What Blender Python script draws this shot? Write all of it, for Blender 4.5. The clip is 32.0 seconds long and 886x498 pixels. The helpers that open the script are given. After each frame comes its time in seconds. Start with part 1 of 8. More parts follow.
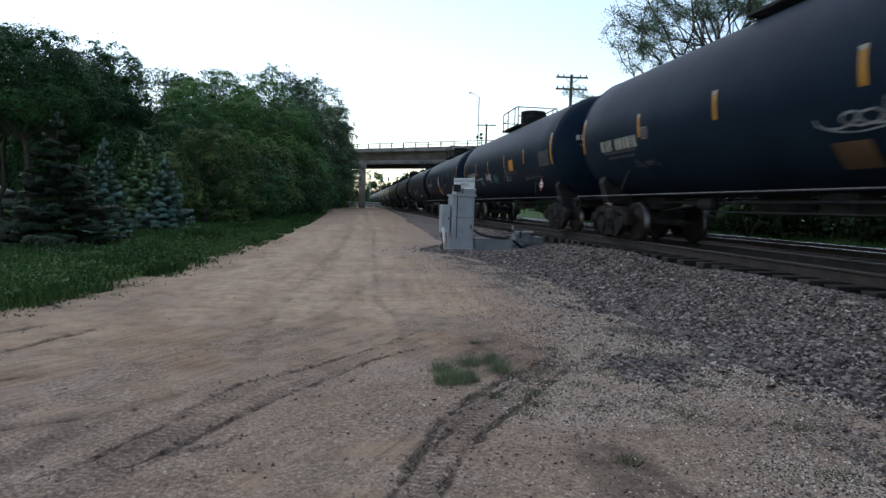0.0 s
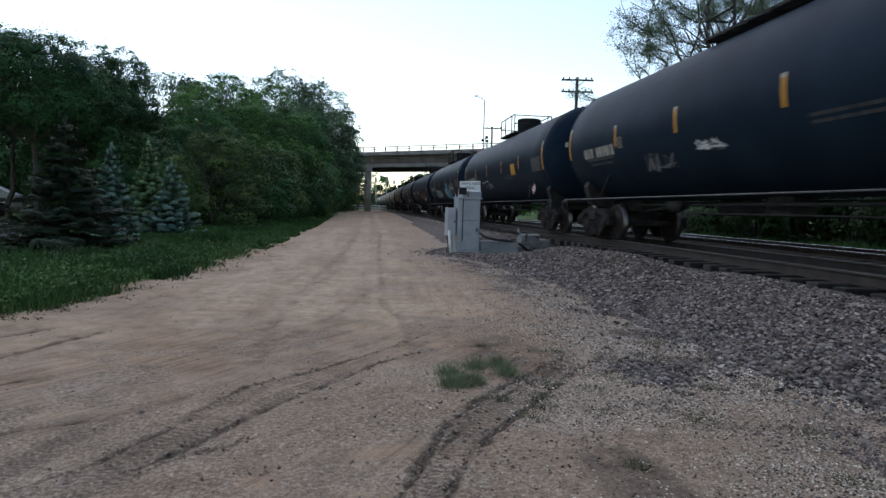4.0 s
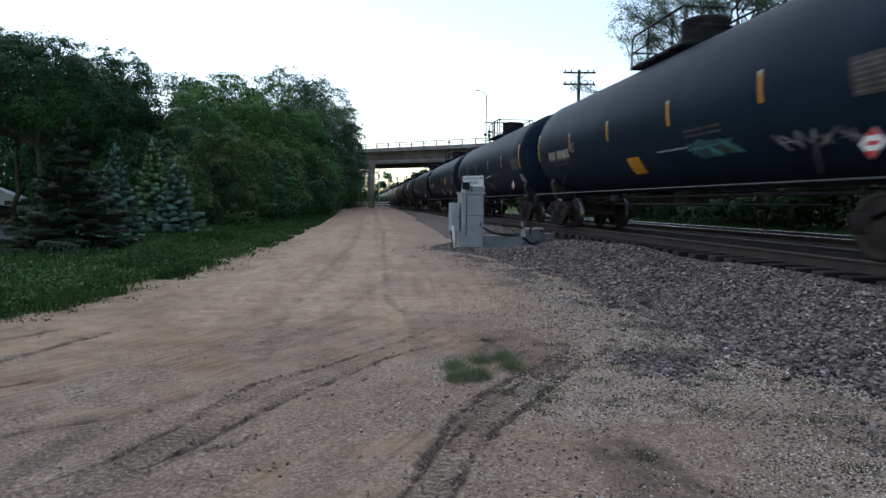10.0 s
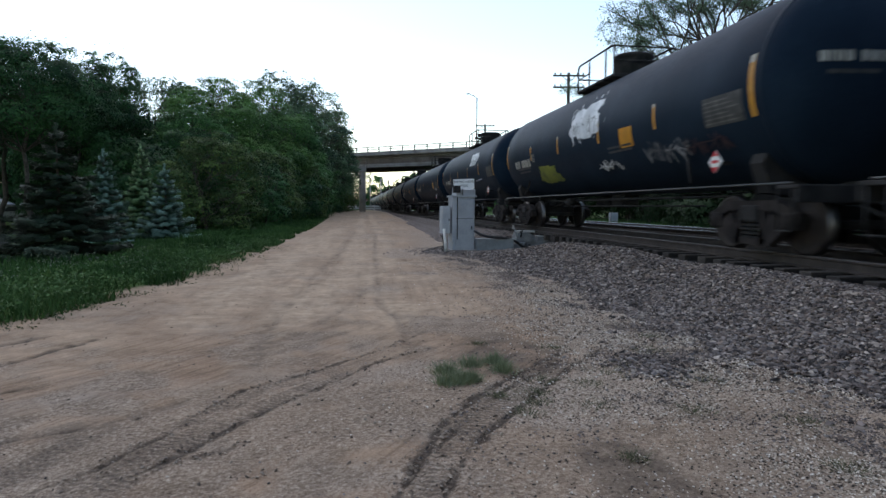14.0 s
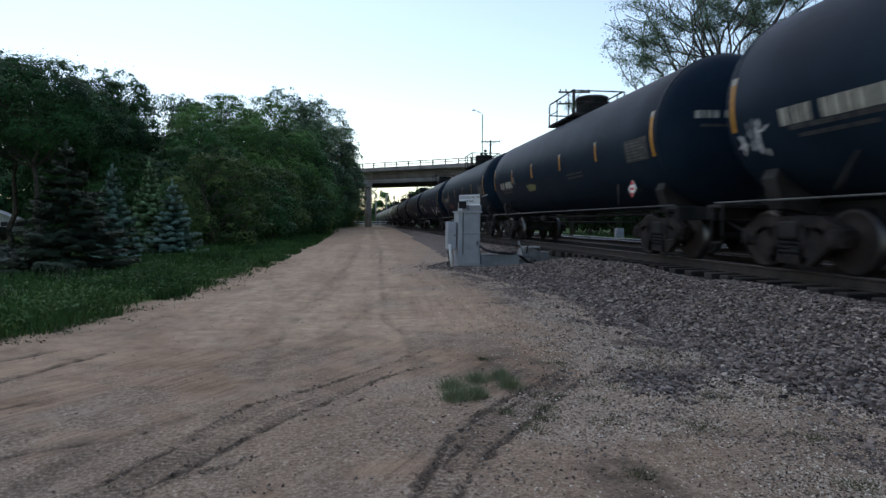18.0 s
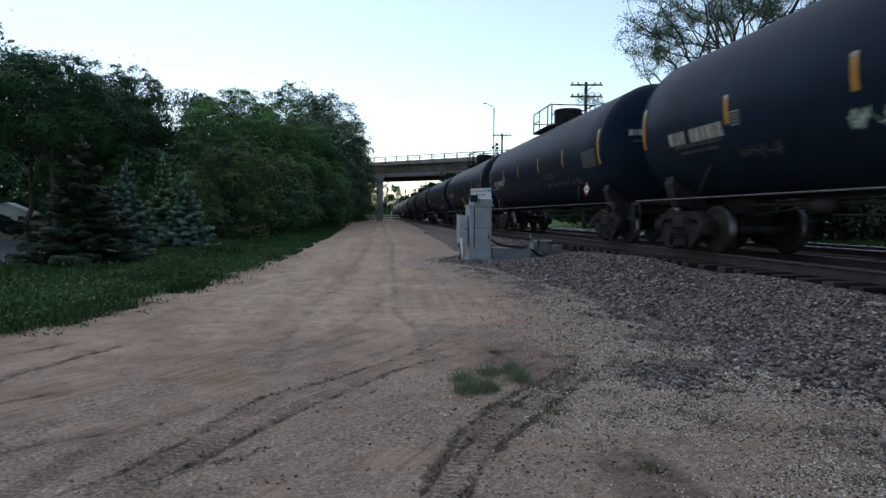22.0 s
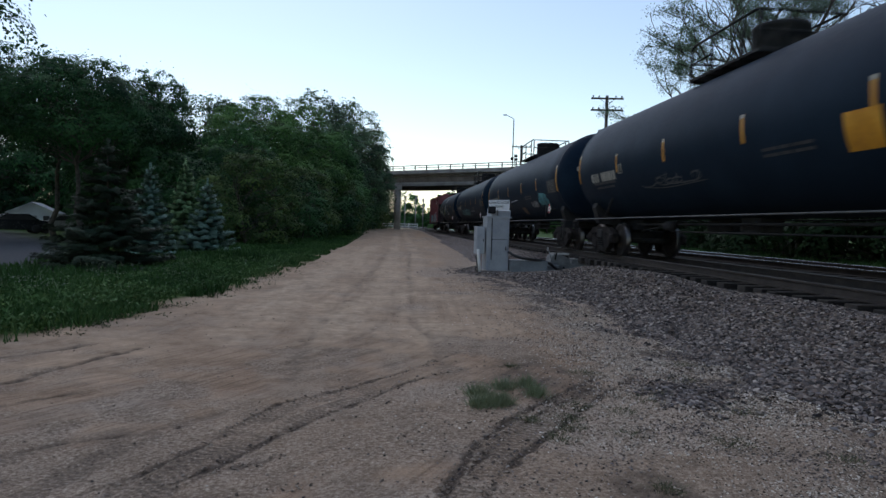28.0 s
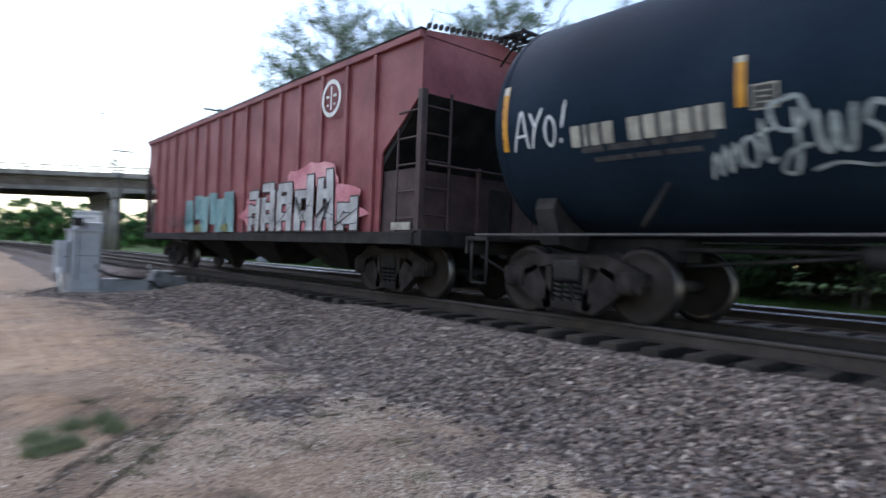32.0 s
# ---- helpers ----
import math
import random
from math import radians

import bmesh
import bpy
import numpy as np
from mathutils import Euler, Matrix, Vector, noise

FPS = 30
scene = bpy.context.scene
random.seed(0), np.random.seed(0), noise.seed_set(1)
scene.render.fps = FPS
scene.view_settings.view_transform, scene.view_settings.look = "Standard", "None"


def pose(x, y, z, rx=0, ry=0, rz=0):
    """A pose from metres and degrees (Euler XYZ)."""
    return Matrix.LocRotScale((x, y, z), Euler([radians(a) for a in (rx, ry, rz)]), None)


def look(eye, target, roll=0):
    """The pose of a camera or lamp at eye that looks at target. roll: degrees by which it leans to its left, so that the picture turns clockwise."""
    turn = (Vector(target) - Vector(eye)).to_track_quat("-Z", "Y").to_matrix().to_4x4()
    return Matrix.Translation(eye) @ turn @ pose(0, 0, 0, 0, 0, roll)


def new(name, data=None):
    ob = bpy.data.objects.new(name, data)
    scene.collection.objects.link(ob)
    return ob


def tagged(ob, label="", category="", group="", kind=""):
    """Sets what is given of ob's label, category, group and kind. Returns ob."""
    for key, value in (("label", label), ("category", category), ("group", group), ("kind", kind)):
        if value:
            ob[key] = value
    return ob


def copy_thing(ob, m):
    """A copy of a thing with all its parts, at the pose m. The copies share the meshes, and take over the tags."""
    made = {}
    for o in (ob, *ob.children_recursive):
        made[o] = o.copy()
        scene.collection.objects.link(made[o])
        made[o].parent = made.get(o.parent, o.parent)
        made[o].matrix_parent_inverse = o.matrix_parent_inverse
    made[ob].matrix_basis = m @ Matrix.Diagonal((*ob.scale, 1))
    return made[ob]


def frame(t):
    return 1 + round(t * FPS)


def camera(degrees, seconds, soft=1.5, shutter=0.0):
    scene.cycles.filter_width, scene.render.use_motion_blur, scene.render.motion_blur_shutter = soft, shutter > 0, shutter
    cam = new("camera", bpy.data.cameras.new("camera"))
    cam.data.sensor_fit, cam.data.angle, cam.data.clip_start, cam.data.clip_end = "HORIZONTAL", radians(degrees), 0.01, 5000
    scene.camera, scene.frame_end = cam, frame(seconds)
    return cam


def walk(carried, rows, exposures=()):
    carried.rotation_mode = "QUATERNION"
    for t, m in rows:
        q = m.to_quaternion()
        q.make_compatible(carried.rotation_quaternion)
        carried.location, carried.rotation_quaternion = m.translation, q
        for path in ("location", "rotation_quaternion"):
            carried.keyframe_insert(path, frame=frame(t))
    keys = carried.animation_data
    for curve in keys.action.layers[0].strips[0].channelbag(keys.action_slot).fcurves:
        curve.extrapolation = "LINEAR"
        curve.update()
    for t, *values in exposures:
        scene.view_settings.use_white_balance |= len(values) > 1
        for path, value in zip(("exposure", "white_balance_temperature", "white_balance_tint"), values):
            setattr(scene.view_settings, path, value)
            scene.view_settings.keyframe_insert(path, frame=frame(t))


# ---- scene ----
cam = camera(72.60, 32.0, soft=1.5, shutter=0.25)
PATH = [
    (0.0, pose(0.002, 0.018, 1.452, 85.87, -1.73, -8.41)),
    (0.5, pose(0.002, 0.019, 1.448, 85.75, -1.59, -8.46)),
    (1.0, pose(-0.001, 0.015, 1.451, 86.52, -1.42, -7.70)),
    (1.5, pose(-0.003, 0.021, 1.447, 85.91, -1.77, -7.45)),
    (2.0, pose(-0.006, 0.029, 1.450, 86.04, -1.73, -7.62)),
    (2.5, pose(-0.009, 0.025, 1.448, 85.94, -1.78, -7.63)),
    (3.0, pose(-0.005, 0.025, 1.450, 86.28, -1.95, -7.94)),
    (3.5, pose(0.003, 0.025, 1.448, 86.22, -1.61, -7.86)),
    (5.5, pose(-0.011, 0.014, 1.453, 85.97, -1.80, -8.06)),
    (6.0, pose(-0.006, 0.013, 1.454, 86.65, -2.17, -8.26)),
    (6.5, pose(-0.005, 0.016, 1.452, 85.90, -1.65, -8.54)),
    (7.0, pose(0.004, 0.016, 1.452, 86.30, -1.27, -8.07)),
    (7.5, pose(0.003, 0.015, 1.446, 85.92, -0.90, -8.23)),
    (8.0, pose(0.004, 0.014, 1.447, 85.75, -0.88, -8.11)),
    (8.5, pose(-0.003, 0.013, 1.447, 86.04, -0.94, -7.09)),
    (9.0, pose(-0.003, 0.015, 1.445, 85.90, -0.91, -6.62)),
    (9.5, pose(0.002, 0.014, 1.456, 86.01, -0.86, -7.21)),
    (10.0, pose(0.004, 0.015, 1.446, 85.70, -0.62, -7.53)),
    (10.5, pose(0.013, 0.017, 1.444, 85.30, -0.63, -8.64)),
    (11.0, pose(0.014, 0.016, 1.449, 85.01, -0.68, -8.64)),
    (11.5, pose(0.011, 0.013, 1.452, 85.74, -0.65, -8.34)),
    (12.0, pose(0.014, 0.019, 1.447, 85.72, -0.67, -9.23)),
    (12.5, pose(0.014, 0.016, 1.448, 85.58, -0.70, -9.05)),
    (13.0, pose(0.013, 0.016, 1.450, 85.79, -0.50, -8.75)),
    (13.5, pose(0.018, 0.021, 1.445, 85.92, -0.33, -8.74)),
    (14.0, pose(0.023, 0.019, 1.448, 86.02, -0.22, -8.34)),
    (14.5, pose(0.023, 0.027, 1.453, 86.20, -0.24, -8.30)),
    (16.5, pose(0.017, 0.022, 1.447, 86.54, -0.27, -7.74)),
    (17.0, pose(0.020, 0.018, 1.451, 86.78, -0.49, -8.06)),
    (17.5, pose(0.013, 0.013, 1.453, 87.06, -0.76, -7.90)),
    (18.0, pose(0.011, -0.004, 1.450, 87.48, -0.30, -7.82)),
    (18.5, pose(0.006, -0.007, 1.449, 88.34, -0.30, -7.06)),
    (19.0, pose(0.006, 0.003, 1.448, 87.48, -0.24, -6.63)),
    (19.5, pose(-0.006, -0.000, 1.455, 87.89, -0.64, -6.58)),
    (20.0, pose(-0.002, -0.024, 1.446, 87.52, 0.03, -6.41)),
    (20.5, pose(0.003, -0.020, 1.447, 87.15, 0.09, -6.74)),
    (21.0, pose(-0.001, -0.013, 1.447, 87.48, -0.09, -6.45)),
    (21.5, pose(-0.000, -0.020, 1.447, 87.16, -0.16, -5.84)),
    (22.0, pose(0.011, -0.014, 1.447, 86.89, -0.24, -6.74)),
    (22.5, pose(0.008, -0.013, 1.444, 86.65, -0.41, -6.84)),
    (23.0, pose(0.007, -0.018, 1.449, 87.02, -0.54, -6.50)),
    (23.5, pose(0.001, -0.020, 1.450, 87.22, -0.51, -6.54)),
    (24.0, pose(-0.002, -0.025, 1.450, 87.84, -0.63, -6.22)),
    (24.5, pose(0.001, -0.019, 1.453, 87.48, -0.72, -6.40)),
    (26.5, pose(-0.005, -0.030, 1.472, 88.57, -0.67, -6.31)),
    (27.0, pose(-0.011, -0.039, 1.479, 89.13, -0.97, -6.48)),
    (27.5, pose(-0.010, -0.035, 1.474, 87.46, -3.04, -4.88)),
    (28.0, pose(-0.013, -0.034, 1.472, 87.78, -1.67, -5.13)),
    (28.5, pose(-0.005, -0.032, 1.473, 87.47, -1.66, -4.92)),
    (29.0, pose(-0.002, -0.031, 1.471, 87.81, -1.71, -5.13)),
    (29.5, pose(-0.006, -0.035, 1.473, 87.88, -1.72, -5.42)),
    (30.0, pose(-0.001, -0.038, 1.478, 87.92, -1.68, -5.94)),
    (30.5, pose(0.003, -0.037, 1.473, 87.82, -1.57, -6.94)),
    (31.0, pose(0.019, -0.036, 1.474, 88.20, -1.56, -9.25)),
    (31.2, pose(0.099, -0.060, 1.435, 88.82, -1.43, -11.84)),
    (31.4, pose(0.066, -0.073, 1.453, 88.88, -1.32, -17.59)),
    (31.5, pose(0.083, -0.063, 1.479, 89.13, -0.80, -20.37)),
    (31.6, pose(0.093, 0.042, 1.441, 89.41, -1.42, -23.33)),
    (31.8, pose(0.142, -0.042, 1.431, 89.89, -1.72, -30.51)),
    (31.9, pose(0.198, -0.148, 1.452, 89.92, -1.33, -35.19)),
    (32.0, pose(0.141, -0.230, 1.522, 90.42, -2.18, -40.41)),
]
# the clip's camera darkens its picture a little on the way
walk(cam, PATH, [(0.0, 1.4, 7950, 9), (14.0, 1.46, 7950, 9), (17.0, 1.35, 7950, 9), (19.0, 1.05, 7600, 9), (23.0, 1.18, 7650, 9), (27.0, 0.88, 7750, 9), (28.0, 0.95, 7650, 10), (31.0, 1.05, 7850, 11), (31.7, 1.32, 8000, 13), (32.0, 2.05, 8000, 14)])

# ---- light: clear dusk sky, bright high haze ----
world = bpy.data.worlds.new("dusk_sky")
scene.world = world
world.use_nodes = True
wn = world.node_tree
sky = wn.nodes.new("ShaderNodeTexSky")
sky.sky_type = "NISHITA"
sky.sun_disc = False
sky.sun_elevation = radians(52.0)
sky.sun_rotation = radians(-20.0)
sky.air_density, sky.dust_density, sky.ozone_density = 1.0, 0.4, 2.3
wn.nodes["Background"].inputs["Strength"].default_value = 0.1
wn.links.new(sky.outputs["Color"], wn.nodes["Background"].inputs["Color"])
sun_data = bpy.data.lights.new("sun", "SUN")
sun_data.energy, sun_data.angle, sun_data.color = 0.2, radians(90), (1.0, 0.97, 0.94)
sun = new("sun", sun_data)
sun.matrix_world = look((-21, 58, 79), (0, 0, 0))

# ---- materials ----
def mat(name, colors, scale=8.0, rough=0.8, metal=0.0, bump=0.0, bump_scale=None, detail=6.0, island=0.0, obj_random=0.0, coords="Object", fine=None, spec=0.5):
    """Noise-mixed colours at two scales, with a bump. colors: two or more from dark to light."""
    m = bpy.data.materials.new(name)
    m.use_nodes = True
    nt = m.node_tree
    n, l = nt.nodes, nt.links
    b = n["Principled BSDF"]
    b.inputs["Metallic"].default_value = metal
    b.inputs["Specular IOR Level"].default_value = spec
    tc = n.new("ShaderNodeTexCoord")
    src = tc.outputs[coords]
    big = n.new("ShaderNodeTexNoise")
    big.inputs["Scale"].default_value, big.inputs["Detail"].default_value = scale, detail
    l.new(src, big.inputs["Vector"])
    small = n.new("ShaderNodeTexNoise")
    small.inputs["Scale"].default_value, small.inputs["Detail"].default_value = fine or scale * 9, 4
    l.new(src, small.inputs["Vector"])
    mixf = n.new("ShaderNodeMath")
    mixf.operation = "MULTIPLY_ADD"
    l.new(small.outputs["Fac"], mixf.inputs[0])
    mixf.inputs[1].default_value = 0.35
    l.new(big.outputs["Fac"], mixf.inputs[2])
    fac = mixf.outputs[0]
    shift = n.new("ShaderNodeMath")
    shift.operation = "ADD"
    l.new(fac, shift.inputs[0])
    shift.inputs[1].default_value = -0.17
    fac = shift.outputs[0]
    for amount, kind in ((island, "ISL"), (obj_random, "OBJ")):
        if amount:
            g = n.new("ShaderNodeNewGeometry" if kind == "ISL" else "ShaderNodeObjectInfo")
            a = n.new("ShaderNodeMath")
            a.operation = "MULTIPLY_ADD"
            l.new(g.outputs["Random Per Island" if kind == "ISL" else "Random"], a.inputs[0])
            a.inputs[1].default_value = amount
            l.new(fac, a.inputs[2])
            s2 = n.new("ShaderNodeMath")
            s2.operation = "ADD"
            l.new(a.outputs[0], s2.inputs[0])
            s2.inputs[1].default_value = -amount / 2
            fac = s2.outputs[0]
    ramp = n.new("ShaderNodeValToRGB")
    els = ramp.color_ramp.elements
    while len(els) < len(colors):
        els.new(0.5)
    for i, c in enumerate(colors):
        els[i].position = 0.28 + 0.44 * i / (len(colors) - 1)
        els[i].color = (*c, 1)
    l.new(fac, ramp.inputs["Fac"])
    l.new(ramp.outputs["Color"], b.inputs["Base Color"])
    rr = n.new("ShaderNodeMapRange")
    l.new(small.outputs["Fac"], rr.inputs["Value"])
    rr.inputs["To Min"].default_value, rr.inputs["To Max"].default_value = max(rough - 0.12, 0.03), min(rough + 0.12, 1)
    l.new(rr.outputs["Result"], b.inputs["Roughness"])
    if bump:
        bn = n.new("ShaderNodeTexNoise")
        bn.inputs["Scale"].default_value, bn.inputs["Detail"].default_value = bump_scale or scale * 6, 6
        l.new(src, bn.inputs["Vector"])
        bp = n.new("ShaderNodeBump")
        bp.inputs["Strength"].default_value, bp.inputs["Distance"].default_value = bump, 0.02
        l.new(bn.outputs["Fac"], bp.inputs["Height"])
        l.new(bp.outputs["Normal"], b.inputs["Normal"])
    return m


M_TANK = mat("tank_black_paint", [(0.0088, 0.0164, 0.027), (0.0114, 0.0214, 0.0345), (0.0162, 0.0288, 0.045)], 0.8, 0.5, bump=0.04, bump_scale=2, fine=14, spec=0.055)
M_TANK.node_tree.nodes["Principled BSDF"].inputs["Specular Tint"].default_value = (0.24, 0.54, 1.0, 1)
M_STEEL = mat("grimy_steel", [(0.009, 0.009, 0.0098), (0.019, 0.018, 0.0187), (0.038, 0.035, 0.034)], 3, 0.75, bump=0.2, spec=0.25)
M_TRUCK = mat("rusty_truck_casting", [(0.011, 0.0092, 0.0088), (0.022, 0.018, 0.0175), (0.044, 0.0355, 0.033)], 4, 0.88, bump=0.25, spec=0.2)
M_WHEEL = mat("wheel_steel", [(0.013, 0.0095, 0.0085), (0.022, 0.0155, 0.0135), (0.036, 0.024, 0.02)], 5, 0.7, 0.3)
M_SHINY = mat("worn_tread", [(0.10, 0.095, 0.095), (0.18, 0.17, 0.17)], 5, 0.4, 1.0)
M_CAGE = mat("grimy_brown_paint", [(0.028, 0.016, 0.018), (0.05, 0.028, 0.03), (0.085, 0.048, 0.05)], 2.5, 0.7, bump=0.1, bump_scale=6)
M_HOPPER = mat("oxide_red_paint", [(0.165, 0.034, 0.041), (0.245, 0.06, 0.068), (0.31, 0.1, 0.105)], 1.2, 0.6, bump=0.08, bump_scale=4, fine=11)
M_YELLOW = mat("reflective_yellow", [(0.42, 0.165, 0.012), (0.58, 0.245, 0.016), (0.68, 0.34, 0.05)], 3, 0.5)
M_WHITE = mat("white_paint", [(0.52, 0.52, 0.50), (0.7, 0.7, 0.68), (0.8, 0.8, 0.78)], 4, 0.6)
M_GREYBOX = mat("grey_painted_aluminium", [(0.28, 0.30, 0.33), (0.35, 0.37, 0.40), (0.41, 0.43, 0.455)], 2, 0.55, bump=0.04)
M_CONC = mat("weathered_concrete", [(0.25, 0.218, 0.196), (0.36, 0.315, 0.285), (0.44, 0.39, 0.355)], 0.6, 0.9, bump=0.15, bump_scale=9, fine=5)
M_GIRDER = mat("shaded_girder_brown", [(0.06, 0.048, 0.043), (0.09, 0.07, 0.062), (0.115, 0.09, 0.08)], 0.7, 0.75)
M_WEB = mat("rust_streaked_girder_paint", [(0.17, 0.126, 0.105), (0.255, 0.2, 0.17), (0.32, 0.26, 0.225)], 0.5, 0.8, fine=4)
M_RAIL = mat("rusted_rail", [(0.022, 0.016, 0.014), (0.036, 0.026, 0.022), (0.055, 0.04, 0.034)], 4, 0.8, bump=0.2)
M_RAILTOP = mat("polished_railhead", [(0.45, 0.46, 0.48), (0.6, 0.61, 0.63)], 3, 0.25, 1.0)
M_RAILSHADE = mat("shaded_railhead", [(0.07, 0.06, 0.057), (0.11, 0.098, 0.094)], 3, 0.6, 0.3)
M_TIE = mat("creosoted_tie", [(0.015, 0.0115, 0.01), (0.03, 0.0235, 0.02), (0.055, 0.044, 0.037)], 5, 0.9, bump=0.4, obj_random=0.3)
M_BARK = mat("bark", [(0.035, 0.028, 0.024), (0.07, 0.058, 0.048), (0.11, 0.095, 0.08)], 5, 0.95, bump=0.5)
M_WOODPOLE = mat("weathered_pole_wood", [(0.05, 0.04, 0.034), (0.09, 0.075, 0.062), (0.13, 0.11, 0.09)], 4, 0.9)
M_GALV = mat("galvanised_steel", [(0.2, 0.21, 0.22), (0.3, 0.31, 0.32)], 3, 0.5, 0.6)


def leaf_mat(name, dark, mid, light, rough=0.6, tips=None, clumps=False):
    m = mat(name, [dark, mid, light], 0.35, rough, island=0.2, fine=3, spec=0.1)
    if clumps:  # each clump of leaves has a tone of its own
        n, l = m.node_tree.nodes, m.node_tree.links
        b = n["Principled BSDF"]
        x, a, r = n.new("ShaderNodeMix"), n.new("ShaderNodeAttribute"), n.new("ShaderNodeValToRGB")
        x.data_type, x.blend_type, a.attribute_name = "RGBA", "MULTIPLY", "tone"
        x.inputs["Factor"].default_value = 1.0
        r.color_ramp.elements[0].color, r.color_ramp.elements[1].color = (0.5, 0.56, 0.58, 1), (1.6, 1.5, 1.2, 1)
        l.new(a.outputs["Fac"], r.inputs["Fac"])
        l.new(b.inputs["Base Color"].links[0].from_socket, x.inputs["A"])
        l.new(r.outputs["Color"], x.inputs["B"])
        l.new(x.outputs["Result"], b.inputs["Base Color"])
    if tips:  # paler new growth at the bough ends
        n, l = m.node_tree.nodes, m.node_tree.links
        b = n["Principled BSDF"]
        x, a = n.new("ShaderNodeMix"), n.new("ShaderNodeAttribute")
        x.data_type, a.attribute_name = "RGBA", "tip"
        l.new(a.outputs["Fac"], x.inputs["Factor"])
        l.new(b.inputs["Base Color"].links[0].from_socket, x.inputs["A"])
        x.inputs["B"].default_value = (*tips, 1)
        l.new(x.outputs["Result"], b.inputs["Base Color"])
    return m


M_LEAF = leaf_mat("leaf_deep_green", (0.0131, 0.0421, 0.0205), (0.0261, 0.0794, 0.0335), (0.0477, 0.1264, 0.0540), clumps=True)
M_LEAF2 = leaf_mat("leaf_mid_green", (0.0234, 0.0706, 0.0259), (0.0432, 0.1235, 0.0443), (0.0747, 0.1823, 0.0691), clumps=True)
M_LEAF3 = leaf_mat("leaf_grey_green", (0.0405, 0.0784, 0.0497), (0.0675, 0.1254, 0.0778), (0.1062, 0.1784, 0.1145), clumps=True)
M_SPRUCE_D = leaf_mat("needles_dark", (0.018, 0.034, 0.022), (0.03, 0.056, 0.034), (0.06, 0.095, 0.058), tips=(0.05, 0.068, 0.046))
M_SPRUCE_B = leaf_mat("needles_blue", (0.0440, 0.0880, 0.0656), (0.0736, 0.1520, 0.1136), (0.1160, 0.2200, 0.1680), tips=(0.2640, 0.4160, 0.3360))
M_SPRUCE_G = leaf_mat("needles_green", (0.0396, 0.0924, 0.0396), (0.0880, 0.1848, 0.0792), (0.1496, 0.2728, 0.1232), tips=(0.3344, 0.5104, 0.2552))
M_GRASS = leaf_mat("grass_blades", (0.021, 0.053, 0.015), (0.042, 0.1, 0.027), (0.08, 0.152, 0.047))


# ---- mesh helpers ----
def part(name, bm, material, parent=None, label="", smooth=False):
    me = bpy.data.meshes.new(name)
    bm.to_mesh(me)
    bm.free()
    for mm in material if isinstance(material, (list, tuple)) else [material]:
        me.materials.append(mm)
    if smooth:
        for p in me.polygons:
            p.use_smooth = True
    ob = new(name, me)
    if parent:
        ob.parent = parent
    if label:
        ob["label"] = label
    return ob


def mesh_part(name, verts, faces, material, parent=None, label="", smooth=False):
    me = bpy.data.meshes.new(name)
    me.from_pydata(verts, [], faces)
    me.materials.append(material)
    if smooth:
        for p in me.polygons:
            p.use_smooth = True
    ob = new(name, me)
    if parent:
        ob.parent = parent
    if label:
        ob["label"] = label
    return ob


def add_box(bm, c, s, bevel=0.0, rot=None):
    r = bmesh.ops.create_cube(bm, size=1.0)
    vs = r["verts"]
    for v in vs:
        v.co = Vector((v.co.x * s[0], v.co.y * s[1], v.co.z * s[2]))
    if bevel:
        es = list({e for v in vs for e in v.link_edges})
        r2 = bmesh.ops.bevel(bm, geom=es, offset=bevel, segments=2, affect="EDGES", profile=0.5)
        vs = list({v for f in r2["faces"] for v in f.verts} | {v for v in vs if v.is_valid})
    m = Matrix.Translation(c) @ (rot.to_4x4() if rot else Matrix())
    for v in vs:
        v.co = m @ v.co
    return vs


def box(name, c, s, material, parent=None, bevel=0.0, label="", rot=None):
    bm = bmesh.new()
    add_box(bm, c, s, bevel, rot)
    return part(name, bm, material, parent, label)


def add_tube(bm, a, b, r, seg=8, r2=None, cap=True):
    a, b = Vector(a), Vector(b)
    d = b - a
    q = d.to_track_quat("Z", "Y").to_matrix()
    rings = []
    for p, rad in ((a, r), (b, r if r2 is None else r2)):
        rings.append([bm.verts.new(p + q @ Vector((rad * math.cos(i * math.tau / seg), rad * math.sin(i * math.tau / seg), 0))) for i in range(seg)])
    for i in range(seg):
        j = (i + 1) % seg
        bm.faces.new((rings[0][i], rings[0][j], rings[1][j], rings[1][i]))
    if cap:
        bm.faces.new(rings[0][::-1])
        bm.faces.new(rings[1])


def tube(name, pts, r, material, parent=None, seg=8, label=""):
    bm = bmesh.new()
    for a, b in zip(pts[:-1], pts[1:]):
        add_tube(bm, a, b, r, seg)
    return part(name, bm, material, parent, label, smooth=seg > 6)


def bent_tube(name, pts, r, material, parent=None, seg=10, label=""):
    """One skin round a bent line."""
    bm = bmesh.new()
    pts = [Vector(p) for p in pts]
    rings = []
    for i, p in enumerate(pts):
        d = (pts[min(i + 1, len(pts) - 1)] - pts[max(i - 1, 0)]).to_track_quat("Z", "Y").to_matrix()
        rings.append([bm.verts.new(p + d @ Vector((r * math.cos(k * math.tau / seg), r * math.sin(k * math.tau / seg), 0))) for k in range(seg)])
    for a, b in zip(rings, rings[1:]):
        for k in range(seg):
            bm.faces.new((a[k], a[(k + 1) % seg], b[(k + 1) % seg], b[k]))
    bm.faces.new(rings[0][::-1])
    bm.faces.new(rings[-1])
    return part(name, bm, material, parent, label, smooth=True)


